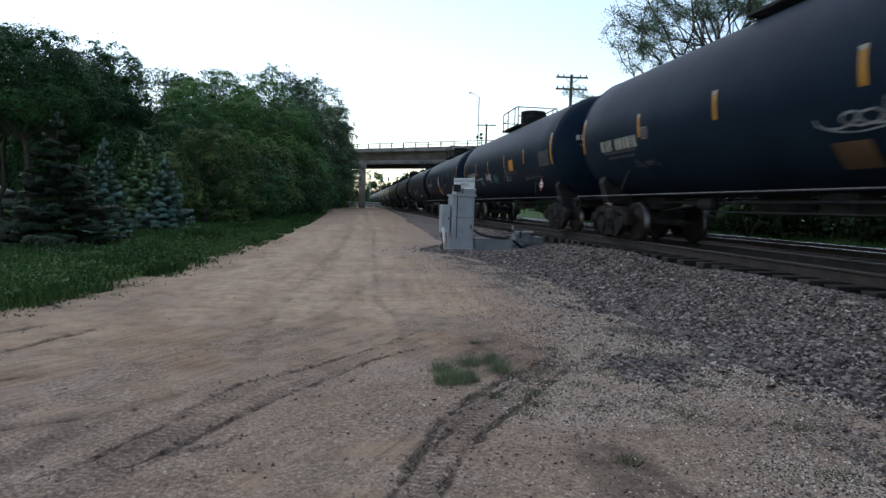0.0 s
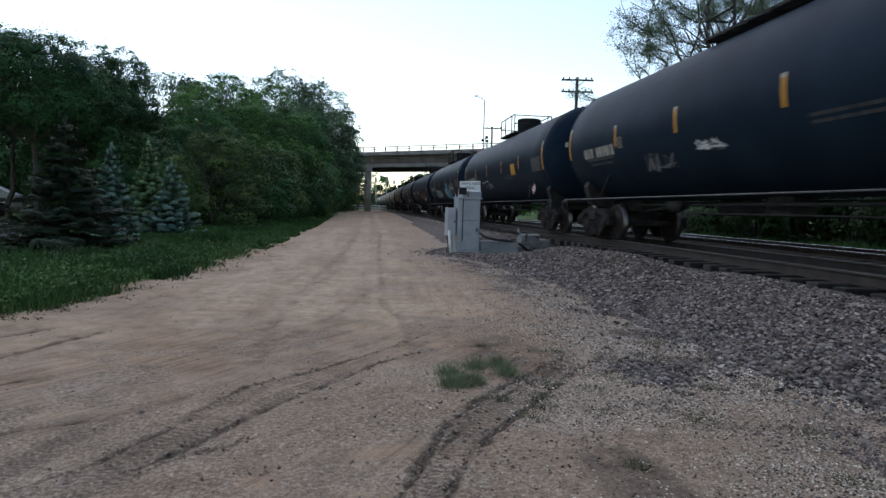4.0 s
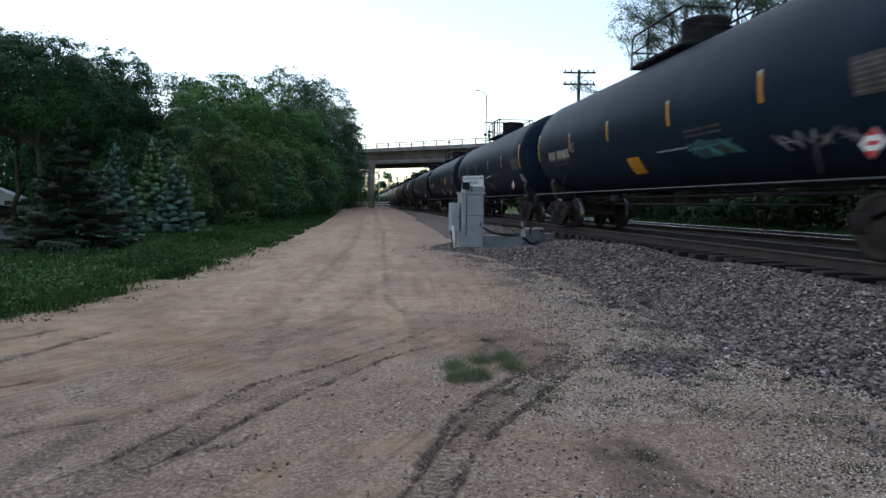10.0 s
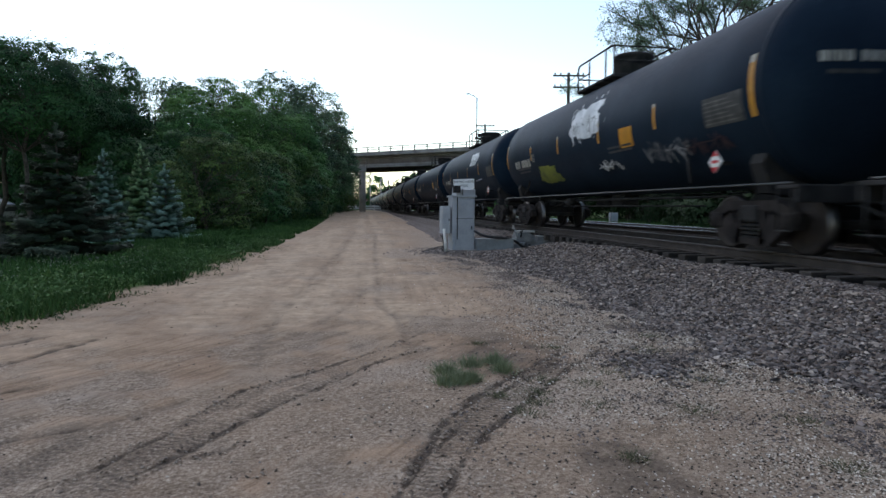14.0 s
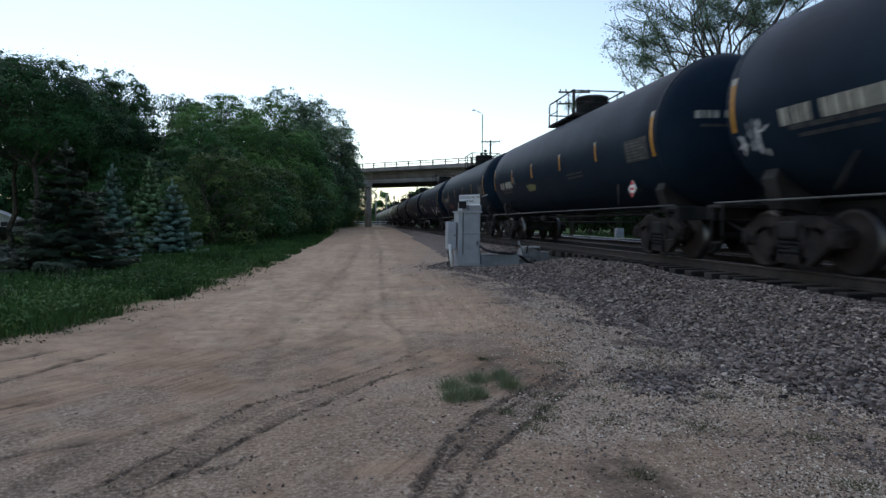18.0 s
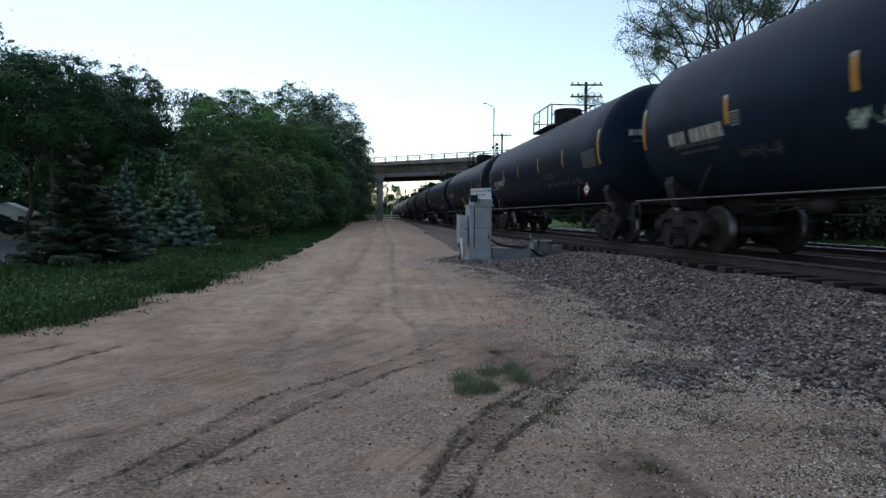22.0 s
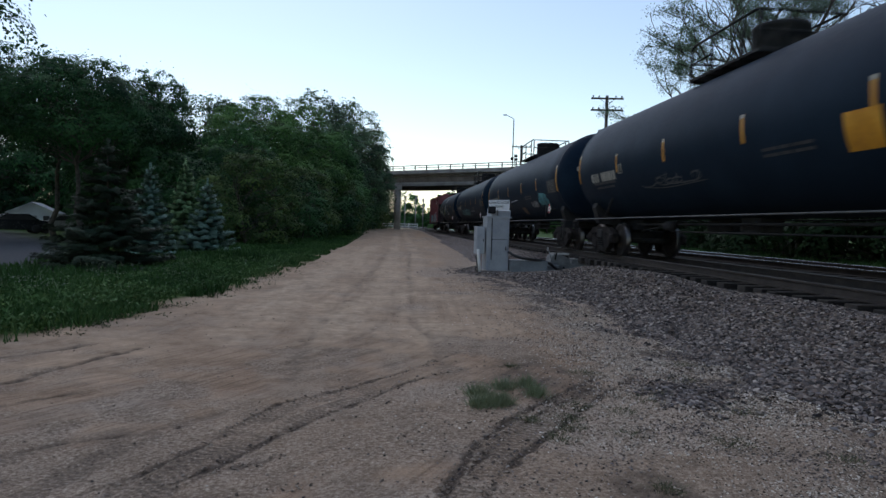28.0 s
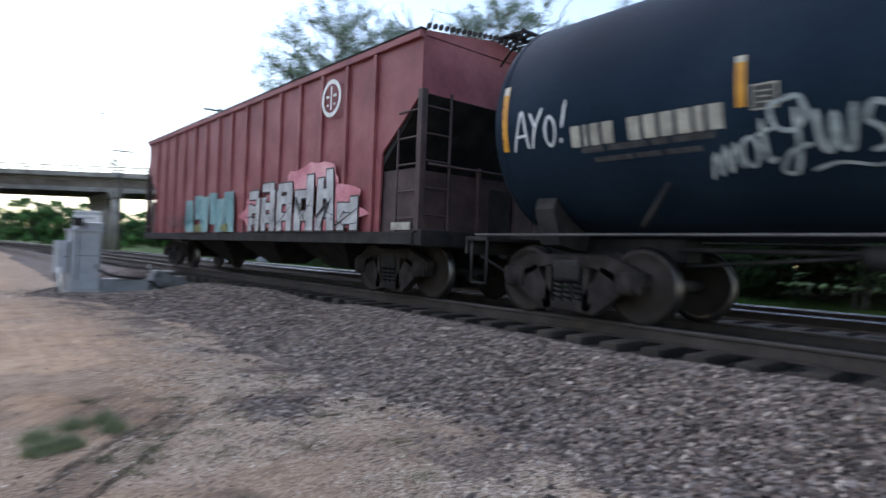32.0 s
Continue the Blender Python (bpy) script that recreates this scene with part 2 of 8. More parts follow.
def lathe(name, prof, material, parent=None, axis="Z", seg=24, label="", at=(0, 0, 0), smooth=True):
    """Turned body: prof is a list of (radius, height) along the axis."""
    bm = bmesh.new()
    rings = []
    for r, h in prof:
        ring = []
        for i in range(seg):
            c, s = r * math.cos(i * math.tau / seg), r * math.sin(i * math.tau / seg)
            co = {"Z": (c, s, h), "Y": (c, h, s), "X": (h, c, s)}[axis]
            ring.append(bm.verts.new(Vector(co) + Vector(at)))
        rings.append(ring)
    for a, b in zip(rings[:-1], rings[1:]):
        for i in range(seg):
            j = (i + 1) % seg
            bm.faces.new((a[i], a[j], b[j], b[i]))
    bm.faces.new(rings[0])
    bm.faces.new(rings[-1])
    bmesh.ops.recalc_face_normals(bm, faces=bm.faces)
    return part(name, bm, material, parent, label, smooth)


def empty(name, m, label, category, group=""):
    ob = new(name)
    ob.matrix_basis = m
    return tagged(ob, label, category, group)


def prism(name, outline, y0, y1, material, parent=None, label="", plane="XZ"):
    """An outline extruded along the third axis."""
    bm = bmesh.new()
    f = (lambda u, w, h: (u, h, w)) if plane == "XZ" else (lambda u, w, h: (h, u, w)) if plane == "YZ" else (lambda u, w, h: (u, w, h))
    a = [bm.verts.new(f(u, w, y0)) for u, w in outline]
    b = [bm.verts.new(f(u, w, y1)) for u, w in outline]
    n = len(a)
    for i in range(n):
        bm.faces.new((a[i], a[(i + 1) % n], b[(i + 1) % n], b[i]))
    bm.faces.new(a[::-1])
    bm.faces.new(b)
    bmesh.ops.recalc_face_normals(bm, faces=bm.faces)
    return part(name, bm, material, parent, label)

# ---- ground: one sheet to the horizon, dirt yard, lawn and verges ----
RAIL_Z, TRACK_X, TRACK2_X = 0.75, 7.42, 11.5


def steps(lo, hi, a, b, fine, grow):
    """Coordinates from lo to hi, fine between a and b, growing outwards."""
    mid = list(np.arange(a, b, fine))
    up, s = [], fine
    x = mid[-1]
    while x < hi:
        s *= grow
        x += s
        up.append(min(x, hi))
    down, s = [], fine
    x = a
    while x > lo:
        s *= grow
        x -= s
        down.append(max(x, lo))
    return np.array(down[::-1] + mid + up)


def seg_dist(X, Y, pts):
    """Distance to a polyline and the length along it."""
    best, along, acc = np.full(X.shape, 1e9), np.zeros(X.shape), 0.0
    for (ax, ay), (bx, by) in zip(pts[:-1], pts[1:]):
        dx, dy = bx - ax, by - ay
        L = math.hypot(dx, dy)
        t = np.clip(((X - ax) * dx + (Y - ay) * dy) / (L * L), 0, 1)
        d = np.hypot(X - ax - t * dx, Y - ay - t * dy)
        along = np.where(d < best, acc + t * L, along)
        best = np.minimum(d, best)
        acc += L
    return best, along


def smooth(a, b, x):
    t = np.clip((x - a) / (b - a), 0, 1)
    return t * t * (3 - 2 * t)


def vnoise(X, Y, scale, seed):
    """Cheap smooth value noise."""
    rng = np.random.RandomState(seed)
    g = rng.rand(257, 257)
    u, v = X * scale + 91.7, Y * scale + 37.3
    i, j = np.floor(u).astype(int), np.floor(v).astype(int)
    fu, fv = u - i, v - j
    fu, fv = fu * fu * (3 - 2 * fu), fv * fv * (3 - 2 * fv)
    i, j = i % 256, j % 256
    return (g[i, j] * (1 - fu) + g[i + 1, j] * fu) * (1 - fv) + (g[i, j + 1] * (1 - fu) + g[i + 1, j + 1] * fu) * fv


def grass_edge(Y):
    return -3.0 - 1.5 * np.exp(-np.maximum(Y - 7.0, 0) / 4.5) - 0.02 * np.maximum(7 - Y, 0)


def toe(Y):
    """Where the ballast slope meets the yard."""
    return 3.72 + 0.3 * np.exp(-((Y - 11.2) / 2.2) ** 2) + 0.25 * np.exp(-((Y - 3.6) / 1.0) ** 2) - 1.35 * np.exp(-((Y - 19.2) / 2.2) ** 2) + 0.6 * smooth(24, 45, Y)


RUTS = [
    ([(-4.3, 4.2), (-3.2, 5.47), (-3.13, 5.83), (-2.98, 6.24), (-2.73, 6.9)], 0.035, 0.012),
    ([(-4.6, 5.6), (-3.77, 6.44), (-3.48, 6.76), (-3.3, 7.1)], 0.04, 0.012),
    ([(-3.6, 4.1), (-2.86, 4.88), (-2.48, 5.25)], 0.022, 0.008),
    ([(-1.16, 6.2), (-0.74, 6.69), (-0.39, 7.51), (0.08, 9.42), (0.21, 10.68)], 0.05, 0.010),
    ([(0.61, 6.3), (0.59, 7.83), (0.40, 8.7), (0.49, 13.0), (0.67, 19.3), (1.2, 34)], 0.06, 0.014),
    ([(-3.0, 15.0), (-1.0, 16.6), (1.2, 16.5), (2.6, 15.8)], 0.13, 0.03),
    ([(-0.9, 5.6), (-0.95, 6.6), (-1.0, 8.0), (-0.75, 12.0), (-0.4, 20.0), (0.0, 34)], 0.10, 0.008),
    ([(-2.6, 3.4), (-2.22, 3.89), (-2.09, 4.03), (-1.64, 4.25), (-1.23, 4.62)], 0.05, 0.004),
]


def ground_z(X, Y):
    near = np.exp(-np.maximum(np.abs(Y - 6) - 8, 0) / 8)
    z = (vnoise(X, Y, 0.45, 1) - 0.5) * 0.05 + (vnoise(X, Y, 2.1, 2) - 0.5) * 0.022 * near + (vnoise(X, Y, 7.0, 3) - 0.5) * 0.012 * near
    dirt = np.zeros_like(z)
    for pts, w, depth in RUTS:
        d, along = seg_dist(X, Y, pts)
        wob = np.clip(2.2 * vnoise(along, along * 0 + w * 400 + depth * 90, 1.8, 7) - 0.15, 0.12, 1.2) * (0.2 + 1.6 * vnoise(X, Y, 21.0, 8))
        d = d + (vnoise(X, Y, 9.0, 9) - 0.5) * 0.04
        z -= depth * wob * np.exp(-((d / w) ** 2)) - 0.55 * depth * wob * np.exp(-(((d - 1.9 * w) / (0.8 * w)) ** 2))
        dirt += (min(1.05, 0.075 / w) if w < 0.045 else 0.32) * wob * np.exp(-((d / (w * 1.2)) ** 2))
    # fine streaks along the way the tyres run
    su, sv = X * 0.6 + Y * 0.8, X * 0.8 - Y * 0.6
    scuff = smooth(0.66, 0.8, vnoise(su * 0.8, sv * 9.0, 1.0, 54)) * smooth(0.45, 0.7, vnoise(X, Y, 0.6, 55)) * smooth(9, 6, Y)
    rough = vnoise(X, Y, 24.0, 57) * vnoise(X, Y, 11.0, 58)
    dirt += 0.4 * scuff * (0.2 + 2.2 * rough)
    z -= 0.008 * scuff * (0.3 + rough) * near
    ge = grass_edge(Y)
    z += 0.06 * smooth(0.0, 0.8, ge - X) - 0.1 * smooth(3, 14, ge - X)
    rise = 0.6 * smooth(40, 100, Y) * smooth(-14, -6, X)
    return z + rise * smooth(300, 130, Y), dirt


gx = steps(-2600, 2600, -3.2, 3.0, 0.028, 1.09)
gy = steps(-2600, 4200, 2.1, 6.6, 0.028, 1.04)
GX, GY = np.meshgrid(gx, gy)
GZ, GD = ground_z(GX, GY)
GZ = np.where(GX > 5.0, np.minimum(GZ, 0.02), GZ)
nx, ny = len(gx), len(gy)
idx = np.arange(nx * ny).reshape(ny, nx)
quads = np.stack([idx[:-1, :-1], idx[:-1, 1:], idx[1:, 1:], idx[1:, :-1]], -1).reshape(-1, 4)


def fast_mesh(name, verts, quads, material, smooth_faces=False):
    me = bpy.data.meshes.new(name)
    k = quads.shape[1]
    me.vertices.add(len(verts))
    me.vertices.foreach_set("co", np.ascontiguousarray(verts, dtype=np.float32).ravel())
    me.loops.add(quads.size)
    me.loops.foreach_set("vertex_index", np.ascontiguousarray(quads, dtype=np.int32).ravel())
    me.polygons.add(len(quads))
    me.polygons.foreach_set("loop_start", np.arange(0, quads.size, k, dtype=np.int32))
    me.polygons.foreach_set("use_smooth", np.full(len(quads), smooth_faces))
    me.update(calc_edges=True)
    for mm in material if isinstance(material, (list, tuple)) else [material]:
        me.materials.append(mm)
    return me


def ground_material():
    m = bpy.data.materials.new("yard_dirt_and_grass")
    m.use_nodes = True
    n, l = m.node_tree.nodes, m.node_tree.links
    b = n["Principled BSDF"]
    b.inputs["Roughness"].default_value = 0.95
    b.inputs["Specular IOR Level"].default_value = 0.2
    tc = n.new("ShaderNodeTexCoord").outputs["Object"]

    def noise_node(scale, detail=6, rough=0.6):
        t = n.new("ShaderNodeTexNoise")
        t.inputs["Scale"].default_value, t.inputs["Detail"].default_value, t.inputs["Roughness"].default_value = scale, detail, rough
        l.new(tc, t.inputs["Vector"])
        return t.outputs["Fac"]

    def ramp(fac, *stops):
        r = n.new("ShaderNodeValToRGB")
        e = r.color_ramp.elements
        while len(e) < len(stops):
            e.new(0.5)
        for q, (p, c) in zip(e, stops):
            q.position, q.color = p, (*c, 1)
        l.new(fac, r.inputs["Fac"])
        return r.outputs["Color"]

    def mix(fac, a, c, mode="MIX"):
        x = n.new("ShaderNodeMix")
        x.data_type, x.blend_type = "RGBA", mode
        if isinstance(fac, float):
            x.inputs["Factor"].default_value = fac
        else:
            l.new(fac, x.inputs["Factor"])
        l.new(a, x.inputs["A"])
        l.new(c, x.inputs["B"])
        return x.outputs["Result"]

    def attr(name):
        a = n.new("ShaderNodeAttribute")
        a.attribute_name = name
        return a.outputs["Fac"]

    sand = ramp(noise_node(0.55, 8), (0.3, (0.28, 0.172, 0.108)), (0.5, (0.372, 0.236, 0.152)), (0.72, (0.45, 0.302, 0.2)))
    fine = ramp(noise_node(58, 4, 0.7), (0.32, (0.74, 0.73, 0.72)), (0.5, (1.0, 1.0, 1.0)), (0.68, (1.22, 1.22, 1.22)))
    road = mix(1.0, sand, fine, "MULTIPLY")
    grey = ramp(noise_node(22, 5, 0.7), (0.3, (0.22, 0.186, 0.16)), (0.5, (0.305, 0.262, 0.226)), (0.7, (0.38, 0.335, 0.292)))
    road = mix(ramp(noise_node(0.75, 5, 0.55), (0.5, (0, 0, 0)), (0.68, (0.55, 0.55, 0.55))), road, grey)
    def streaks(turn, across, along, detail):
        mp, t = n.new("ShaderNodeMapping"), n.new("ShaderNodeTexNoise")
        mp.vector_type = "TEXTURE"
        mp.inputs["Rotation"].default_value[2] = radians(turn)
        mp.inputs["Scale"].default_value = (across, along, 1.0)
        t.inputs["Scale"].default_value, t.inputs["Detail"].default_value, t.inputs["Roughness"].default_value = 1.0, detail, 0.68
        l.new(tc, mp.inputs["Vector"])
        l.new(mp.outputs["Vector"], t.inputs["Vector"])
        return ramp(t.outputs["Fac"], (0.36, (0.54, 0.49, 0.46)), (0.5, (0.98, 0.98, 0.98)), (0.64, (1.22, 1.22, 1.22)))

    road = mix(attr("near"), road, mix(1.0, road, streaks(-33, 0.055, 0.9, 6), "MULTIPLY"))
    road = mix(attr("far"), road, mix(1.0, road, streaks(-3, 0.16, 3.2, 6), "MULTIPLY"))
    pale = ramp(noise_node(7, 6, 0.65), (0.3, (0.41, 0.28, 0.185)), (0.5, (0.53, 0.375, 0.255)), (0.7, (0.63, 0.465, 0.33)))
    road = mix(attr("pale"), road, pale)
    grit = ramp(noise_node(36, 5, 0.85), (0.36, (0.045, 0.032, 0.023)), (0.44, (0.2, 0.142, 0.103)), (0.55, (0.36, 0.27, 0.2)), (0.66, (0.68, 0.55, 0.43)))
    road = mix(attr("grit"), road, grit)
    dark = ramp(noise_node(17, 6, 0.8), (0.34, (0.034, 0.024, 0.018)), (0.52, (0.1, 0.071, 0.053)), (0.68, (0.22, 0.165, 0.126)))
    blot = ramp(noise_node(2.6, 10, 0.72), (0.33, (0.72, 0.7, 0.68)), (0.48, (0.98, 0.98, 0.98)), (0.66, (1.18, 1.17, 1.16)))
    road = mix(1.0, road, blot, "MULTIPLY")
    road = mix(attr("rut"), road, dark)
    # tyre prints: lugs across the band, broken dark edges
    def math_node(op, a, c=None, d=None):
        x = n.new("ShaderNodeMath")
        x.operation = op
        for i, v in enumerate((a, c, d)):
            if v is None:
                continue
            if isinstance(v, (int, float)):
                x.inputs[i].default_value = v
            else:
                l.new(v, x.inputs[i])
        return x.outputs[0]

    def span(v, a, c):
        x = n.new("ShaderNodeMapRange")
        x.interpolation_type = "SMOOTHSTEP"
        l.new(v, x.inputs["Value"])
        x.inputs["From Min"].default_value, x.inputs["From Max"].default_value = a, c
        return x.outputs["Result"]

    across = math_node("MULTIPLY_ADD", noise_node(14, 3), 0.5, math_node("ADD", attr("tyre_across"), -0.25))
    lug = math_node("SINE", math_node("MULTIPLY_ADD", attr("tyre_along"), 120.0, math_node("MULTIPLY_ADD", noise_node(6, 4, 0.7), 9.0, math_node("MULTIPLY", math_node("SINE", math_node("MULTIPLY", across, 7.0)), 1.6))))
    worn = span(noise_node(3.0, 6, 0.7), 0.36, 0.56)
    band = math_node("MULTIPLY", span(across, 1.0, 0.85), worn)
    lug_in = math_node("MULTIPLY", band, span(lug, 0.3, -0.3))
    off_edge = math_node("ABSOLUTE", math_node("ADD", across, -1.0))
    edge = math_node("MULTIPLY", span(off_edge, 0.2, 0.03), span(noise_node(5, 6, 0.75), 0.45, 0.6))
    tyre = math_node("ADD", math_node("MULTIPLY_ADD", lug_in, 0.5, math_node("MULTIPLY", band, 0.2)), math_node("MULTIPLY", edge, 0.5))
    tyre = math_node("MINIMUM", math_node("MAXIMUM", math_node("MULTIPLY", tyre, attr("tyre_force")), attr("lip")), 0.92)
    # pebbly margin beside the ballast
    vor = n.new("ShaderNodeTexVoronoi")
    vor.inputs["Scale"].default_value = 70
    l.new(tc, vor.inputs["Vector"])
    peb = ramp(vor.outputs["Color"], (0.1, (0.06, 0.044, 0.034)), (0.36, (0.28, 0.208, 0.158)), (0.7, (0.56, 0.445, 0.35)), (0.95, (0.76, 0.64, 0.53)))
    peb = mix(0.18, peb, sand)
    road = mix(attr("gravel"), road, peb)
    road = mix(tyre, road, dark)
    lawn = ramp(noise_node(5, 8, 0.7), (0.3, (0.025, 0.055, 0.012)), (0.5, (0.05, 0.105, 0.02)), (0.7, (0.09, 0.155, 0.04)))
    col = mix(attr("lawn"), road, lawn)
    asphalt = ramp(noise_node(14, 6), (0.3, (0.06, 0.062, 0.068)), (0.7, (0.10, 0.103, 0.112)))
    col = mix(attr("asphalt"), col, asphalt)
    l.new(col, b.inputs["Base Color"])
    bp = n.new("ShaderNodeBump")
    bp.inputs["Strength"].default_value, bp.inputs["Distance"].default_value = 0.6, 0.02
    hmix = n.new("ShaderNodeMath")
    hmix.operation = "ADD"
    l.new(noise_node(45, 5, 0.7), hmix.inputs[0])
    vk = n.new("ShaderNodeMath")
    vk.operation = "MULTIPLY"
    l.new(vor.outputs["Distance"], vk.inputs[0])
    l.new(attr("gravel"), vk.inputs[1])
    l.new(vk.outputs[0], hmix.inputs[1])
    l.new(math_node("MULTIPLY_ADD", tyre, -1.8, hmix.outputs[0]), bp.inputs["Height"])
    l.new(bp.outputs["Normal"], b.inputs["Normal"])
    return m


def tyre_bands(X, Y):
    """Across and along the tyre prints: 0 on their middle, 1 at their edge."""
    q, u, g = np.full(X.shape, 9.0), np.zeros(X.shape), np.zeros(X.shape)
    for pts, half, force in (NEAR_PRINTS[0], NEAR_PRINTS[1], (TRACK_A, 0.10, 0.95), (TRACK_B, 0.10, 1.0), ([(-2.6, 2.2), (-1.9, 3.1), (-1.64, 4.1), (-1.3, 4.75)], 0.09, 0.7), ([(-3.6, 1.6), (-2.6, 3.1), (-2.0, 4.1), (-1.4, 4.7)], 0.08, 0.6)):
        d, al = seg_dist(X, Y, pts)
        total = sum(math.dist(a, b) for a, b in zip(pts, pts[1:]))
        better = d / half < q
        q, u = np.where(better, d / half, q), np.where(better, al, u)
        g = np.where(better, force * smooth(total, total * 0.7, al), g)
    return np.minimum(q, 9.0), u, g


# the pair of tracks that swings across the yard
TRACK_A = [(-6.0, -2.0), (-3.6, 0.8), (-2.3, 2.4), (-1.45, 3.28), (-1.32, 3.43), (-1.06, 3.98), (-1.0, 4.29), (-0.75, 4.83), (-0.33, 5.22), (-0.02, 5.58), (0.66, 6.36), (1.5, 6.7)]
TRACK_B = [(-5.4, -2.6), (-3.2, 0.7), (-1.75, 2.5), (-1.26, 3.2), (-1.18, 3.35), (-0.99, 3.75), (-0.77, 4.19), (-0.53, 4.60), (-0.29, 4.93), (0.08, 5.53), (0.6, 6.06), (1.4, 6.5)]
# a double print near the gravel, with a squeezed-up lip along each side
NEAR_PRINTS = (([(-2.2, -3.5), (-0.7, 0.2), (0.16, 2.4), (0.375, 3.0), (0.55, 3.45), (0.78, 3.86), (1.28, 4.57), (1.75, 5.15), (2.39, 5.85)], 0.135, 1.0),
               ([(-1.9, -3.5), (-0.4, 0.2), (0.46, 2.3), (0.67, 3.0), (0.80, 3.35), (0.98, 3.75)], 0.10, 0.9))
LIPS = (([(-2.35, -3.5), (-0.86, 0.2), (0.0, 2.3), (0.26, 3.02), (0.62, 3.92), (1.09, 4.63), (1.59, 5.21), (2.23, 5.86)], 0.021),
        ([(-2.05, -3.5), (-0.56, 0.2), (0.26, 2.3), (0.49, 2.99), (0.66, 3.32), (0.83, 3.65), (1.47, 4.52), (1.92, 5.1), (2.55, 5.83)], 0.021),
        ([(0.30, 3.06), (0.39, 3.28), (0.67, 3.78), (0.98, 4.29), (1.34, 4.74), (1.97, 5.42)], 0.014),
        ([(-1.55, 3.28), (-1.42, 3.43), (-1.16, 3.98), (-1.1, 4.29), (-0.85, 4.88), (-0.43, 5.27), (-0.12, 5.63), (0.58, 6.43)], 0.016),
        ([(-1.21, 3.25), (-1.13, 3.4), (-0.92, 3.75), (-0.69, 4.19), (-0.45, 4.57), (-0.22, 4.88), (0.15, 5.48), (0.67, 6.01)], 0.017),
        ([(-1.0, 3.5), (-0.86, 3.6), (-0.73, 3.68), (-0.6, 3.8)], 0.013),
        ([(-0.62, 3.22), (-0.46, 3.3), (-0.38, 3.36)], 0.012),
        ([(-2.45, 3.6), (-2.22, 3.89), (-2.09, 4.03), (-1.64, 4.19), (-1.41, 4.36), (-1.14, 4.9)], 0.012),
        ([(-2.86, 4.88), (-2.48, 5.25)], 0.012))


def lip_strength(X, Y):
    out = np.zeros(X.shape)
    for k, (pts, w) in enumerate(LIPS):
        d, al = seg_dist(X, Y, pts)
        total = sum(math.dist(a, b) for a, b in zip(pts, pts[1:]))
        d = np.abs(d + (vnoise(X, Y, 11.0, 71 + k) - 0.5) * 0.05 + (vnoise(X, Y, 30.0, 81) - 0.5) * 0.02)
        broken = smooth(0.22, 0.42, vnoise(al * 2.2, al * 0 + k * 7.3, 1.0, 91))
        out = np.maximum(out, (0.9 if k > 2 else 1.0) * (0.25 + 0.9 * broken) * np.exp(-(d / w) ** 2) * smooth(0.0, 0.3, al) * smooth(total, total - 0.35, al))
    return out


LIP = lip_strength(GX, GY)
GZ -= 0.014 * LIP
ground_me = fast_mesh("ground", np.stack([GX, GY, GZ], -1).reshape(-1, 3), quads, ground_material(), True)
ground = tagged(new("ground", ground_me), "rutted sandy dirt yard with a mown lawn beyond", "ground", kind="structure")


def set_attr(me, name, values):
    a = me.attributes.new(name, "FLOAT", "POINT")
    a.data.foreach_set("value", np.ascontiguousarray(values, dtype=np.float32).ravel())


wob = (vnoise(GX, GY, 1.3, 11) - 0.5) * 0.9 + (vnoise(GX, GY, 5.0, 12) - 0.5) * 0.5
lawn = smooth(-0.15, 0.25, grass_edge(GY) - GX + wob * 0.6)
lawn = np.maximum(lawn, smooth(12.8, 13.8, GX + wob))
lawn = np.maximum(lawn, smooth(-3, -8, GY))
lawn = np.maximum(lawn, smooth(130, 160, GY))
gravel = smooth(-2.1, -0.2, GX - toe(GY) + wob * 0.9) * smooth(60, 20, GY) * 0.9
gravel = np.maximum(gravel, smooth(0.0, 0.5, GX - toe(GY)))
gravel = np.maximum(gravel, 0.75 * smooth(0.66, 0.8, vnoise(GX, GY, 0.9, 14)) * smooth(-1.0, 1.5, GX))
soil = smooth(0.62, 0.78, vnoise(GX, GY, 1.5, 95)) * smooth(0.5, 1.5, GX) * smooth(3.9, 3.3, GX) * smooth(7.5, 6.0, GY)
red_d, _ = seg_dist(GX, GY, [(3.0, 6.9), (3.46, 6.73), (3.5, 5.7)])
soil = np.maximum(soil, smooth(0.42, 0.1, red_d + 0.5 * (vnoise(GX, GY, 4.0, 97) - 0.5)))
gravel *= 1 - 0.6 * soil
# smooth pale wheel lanes with washboard ripples farther up the yard
lane = np.zeros(GX.shape)
for pts, half in (([(-0.85, 5.6), (-0.86, 7.0), (-0.8, 8.4), (-0.26, 11.7), (0.0, 16), (0.4, 40), (1.0, 80)], 0.34), ([(0.55, 7.6), (0.7, 8.8), (0.15, 11.4), (0.9, 16), (1.6, 40), (2.0, 80)], 0.3), ([(-1.9, 7.5), (-2.0, 12), (-1.6, 20), (-1.0, 40)], 0.5)):
    d, al = seg_dist(GX, GY, pts)
    ripple = 0.5 + 0.5 * np.sin(al * 17.0 + 5.0 * vnoise(GX, GY, 1.3, 62) + 2.0 * (d / half) ** 2)
    ripple = np.where(GY < 14, ripple, 0.6)
    lane = np.maximum(lane, smooth(1.25, 0.5, d / half + 0.7 * (vnoise(GX, GY, 2.2, 63) - 0.5)) * (0.3 + 0.7 * ripple * vnoise(GX, GY, 1.7, 64)))
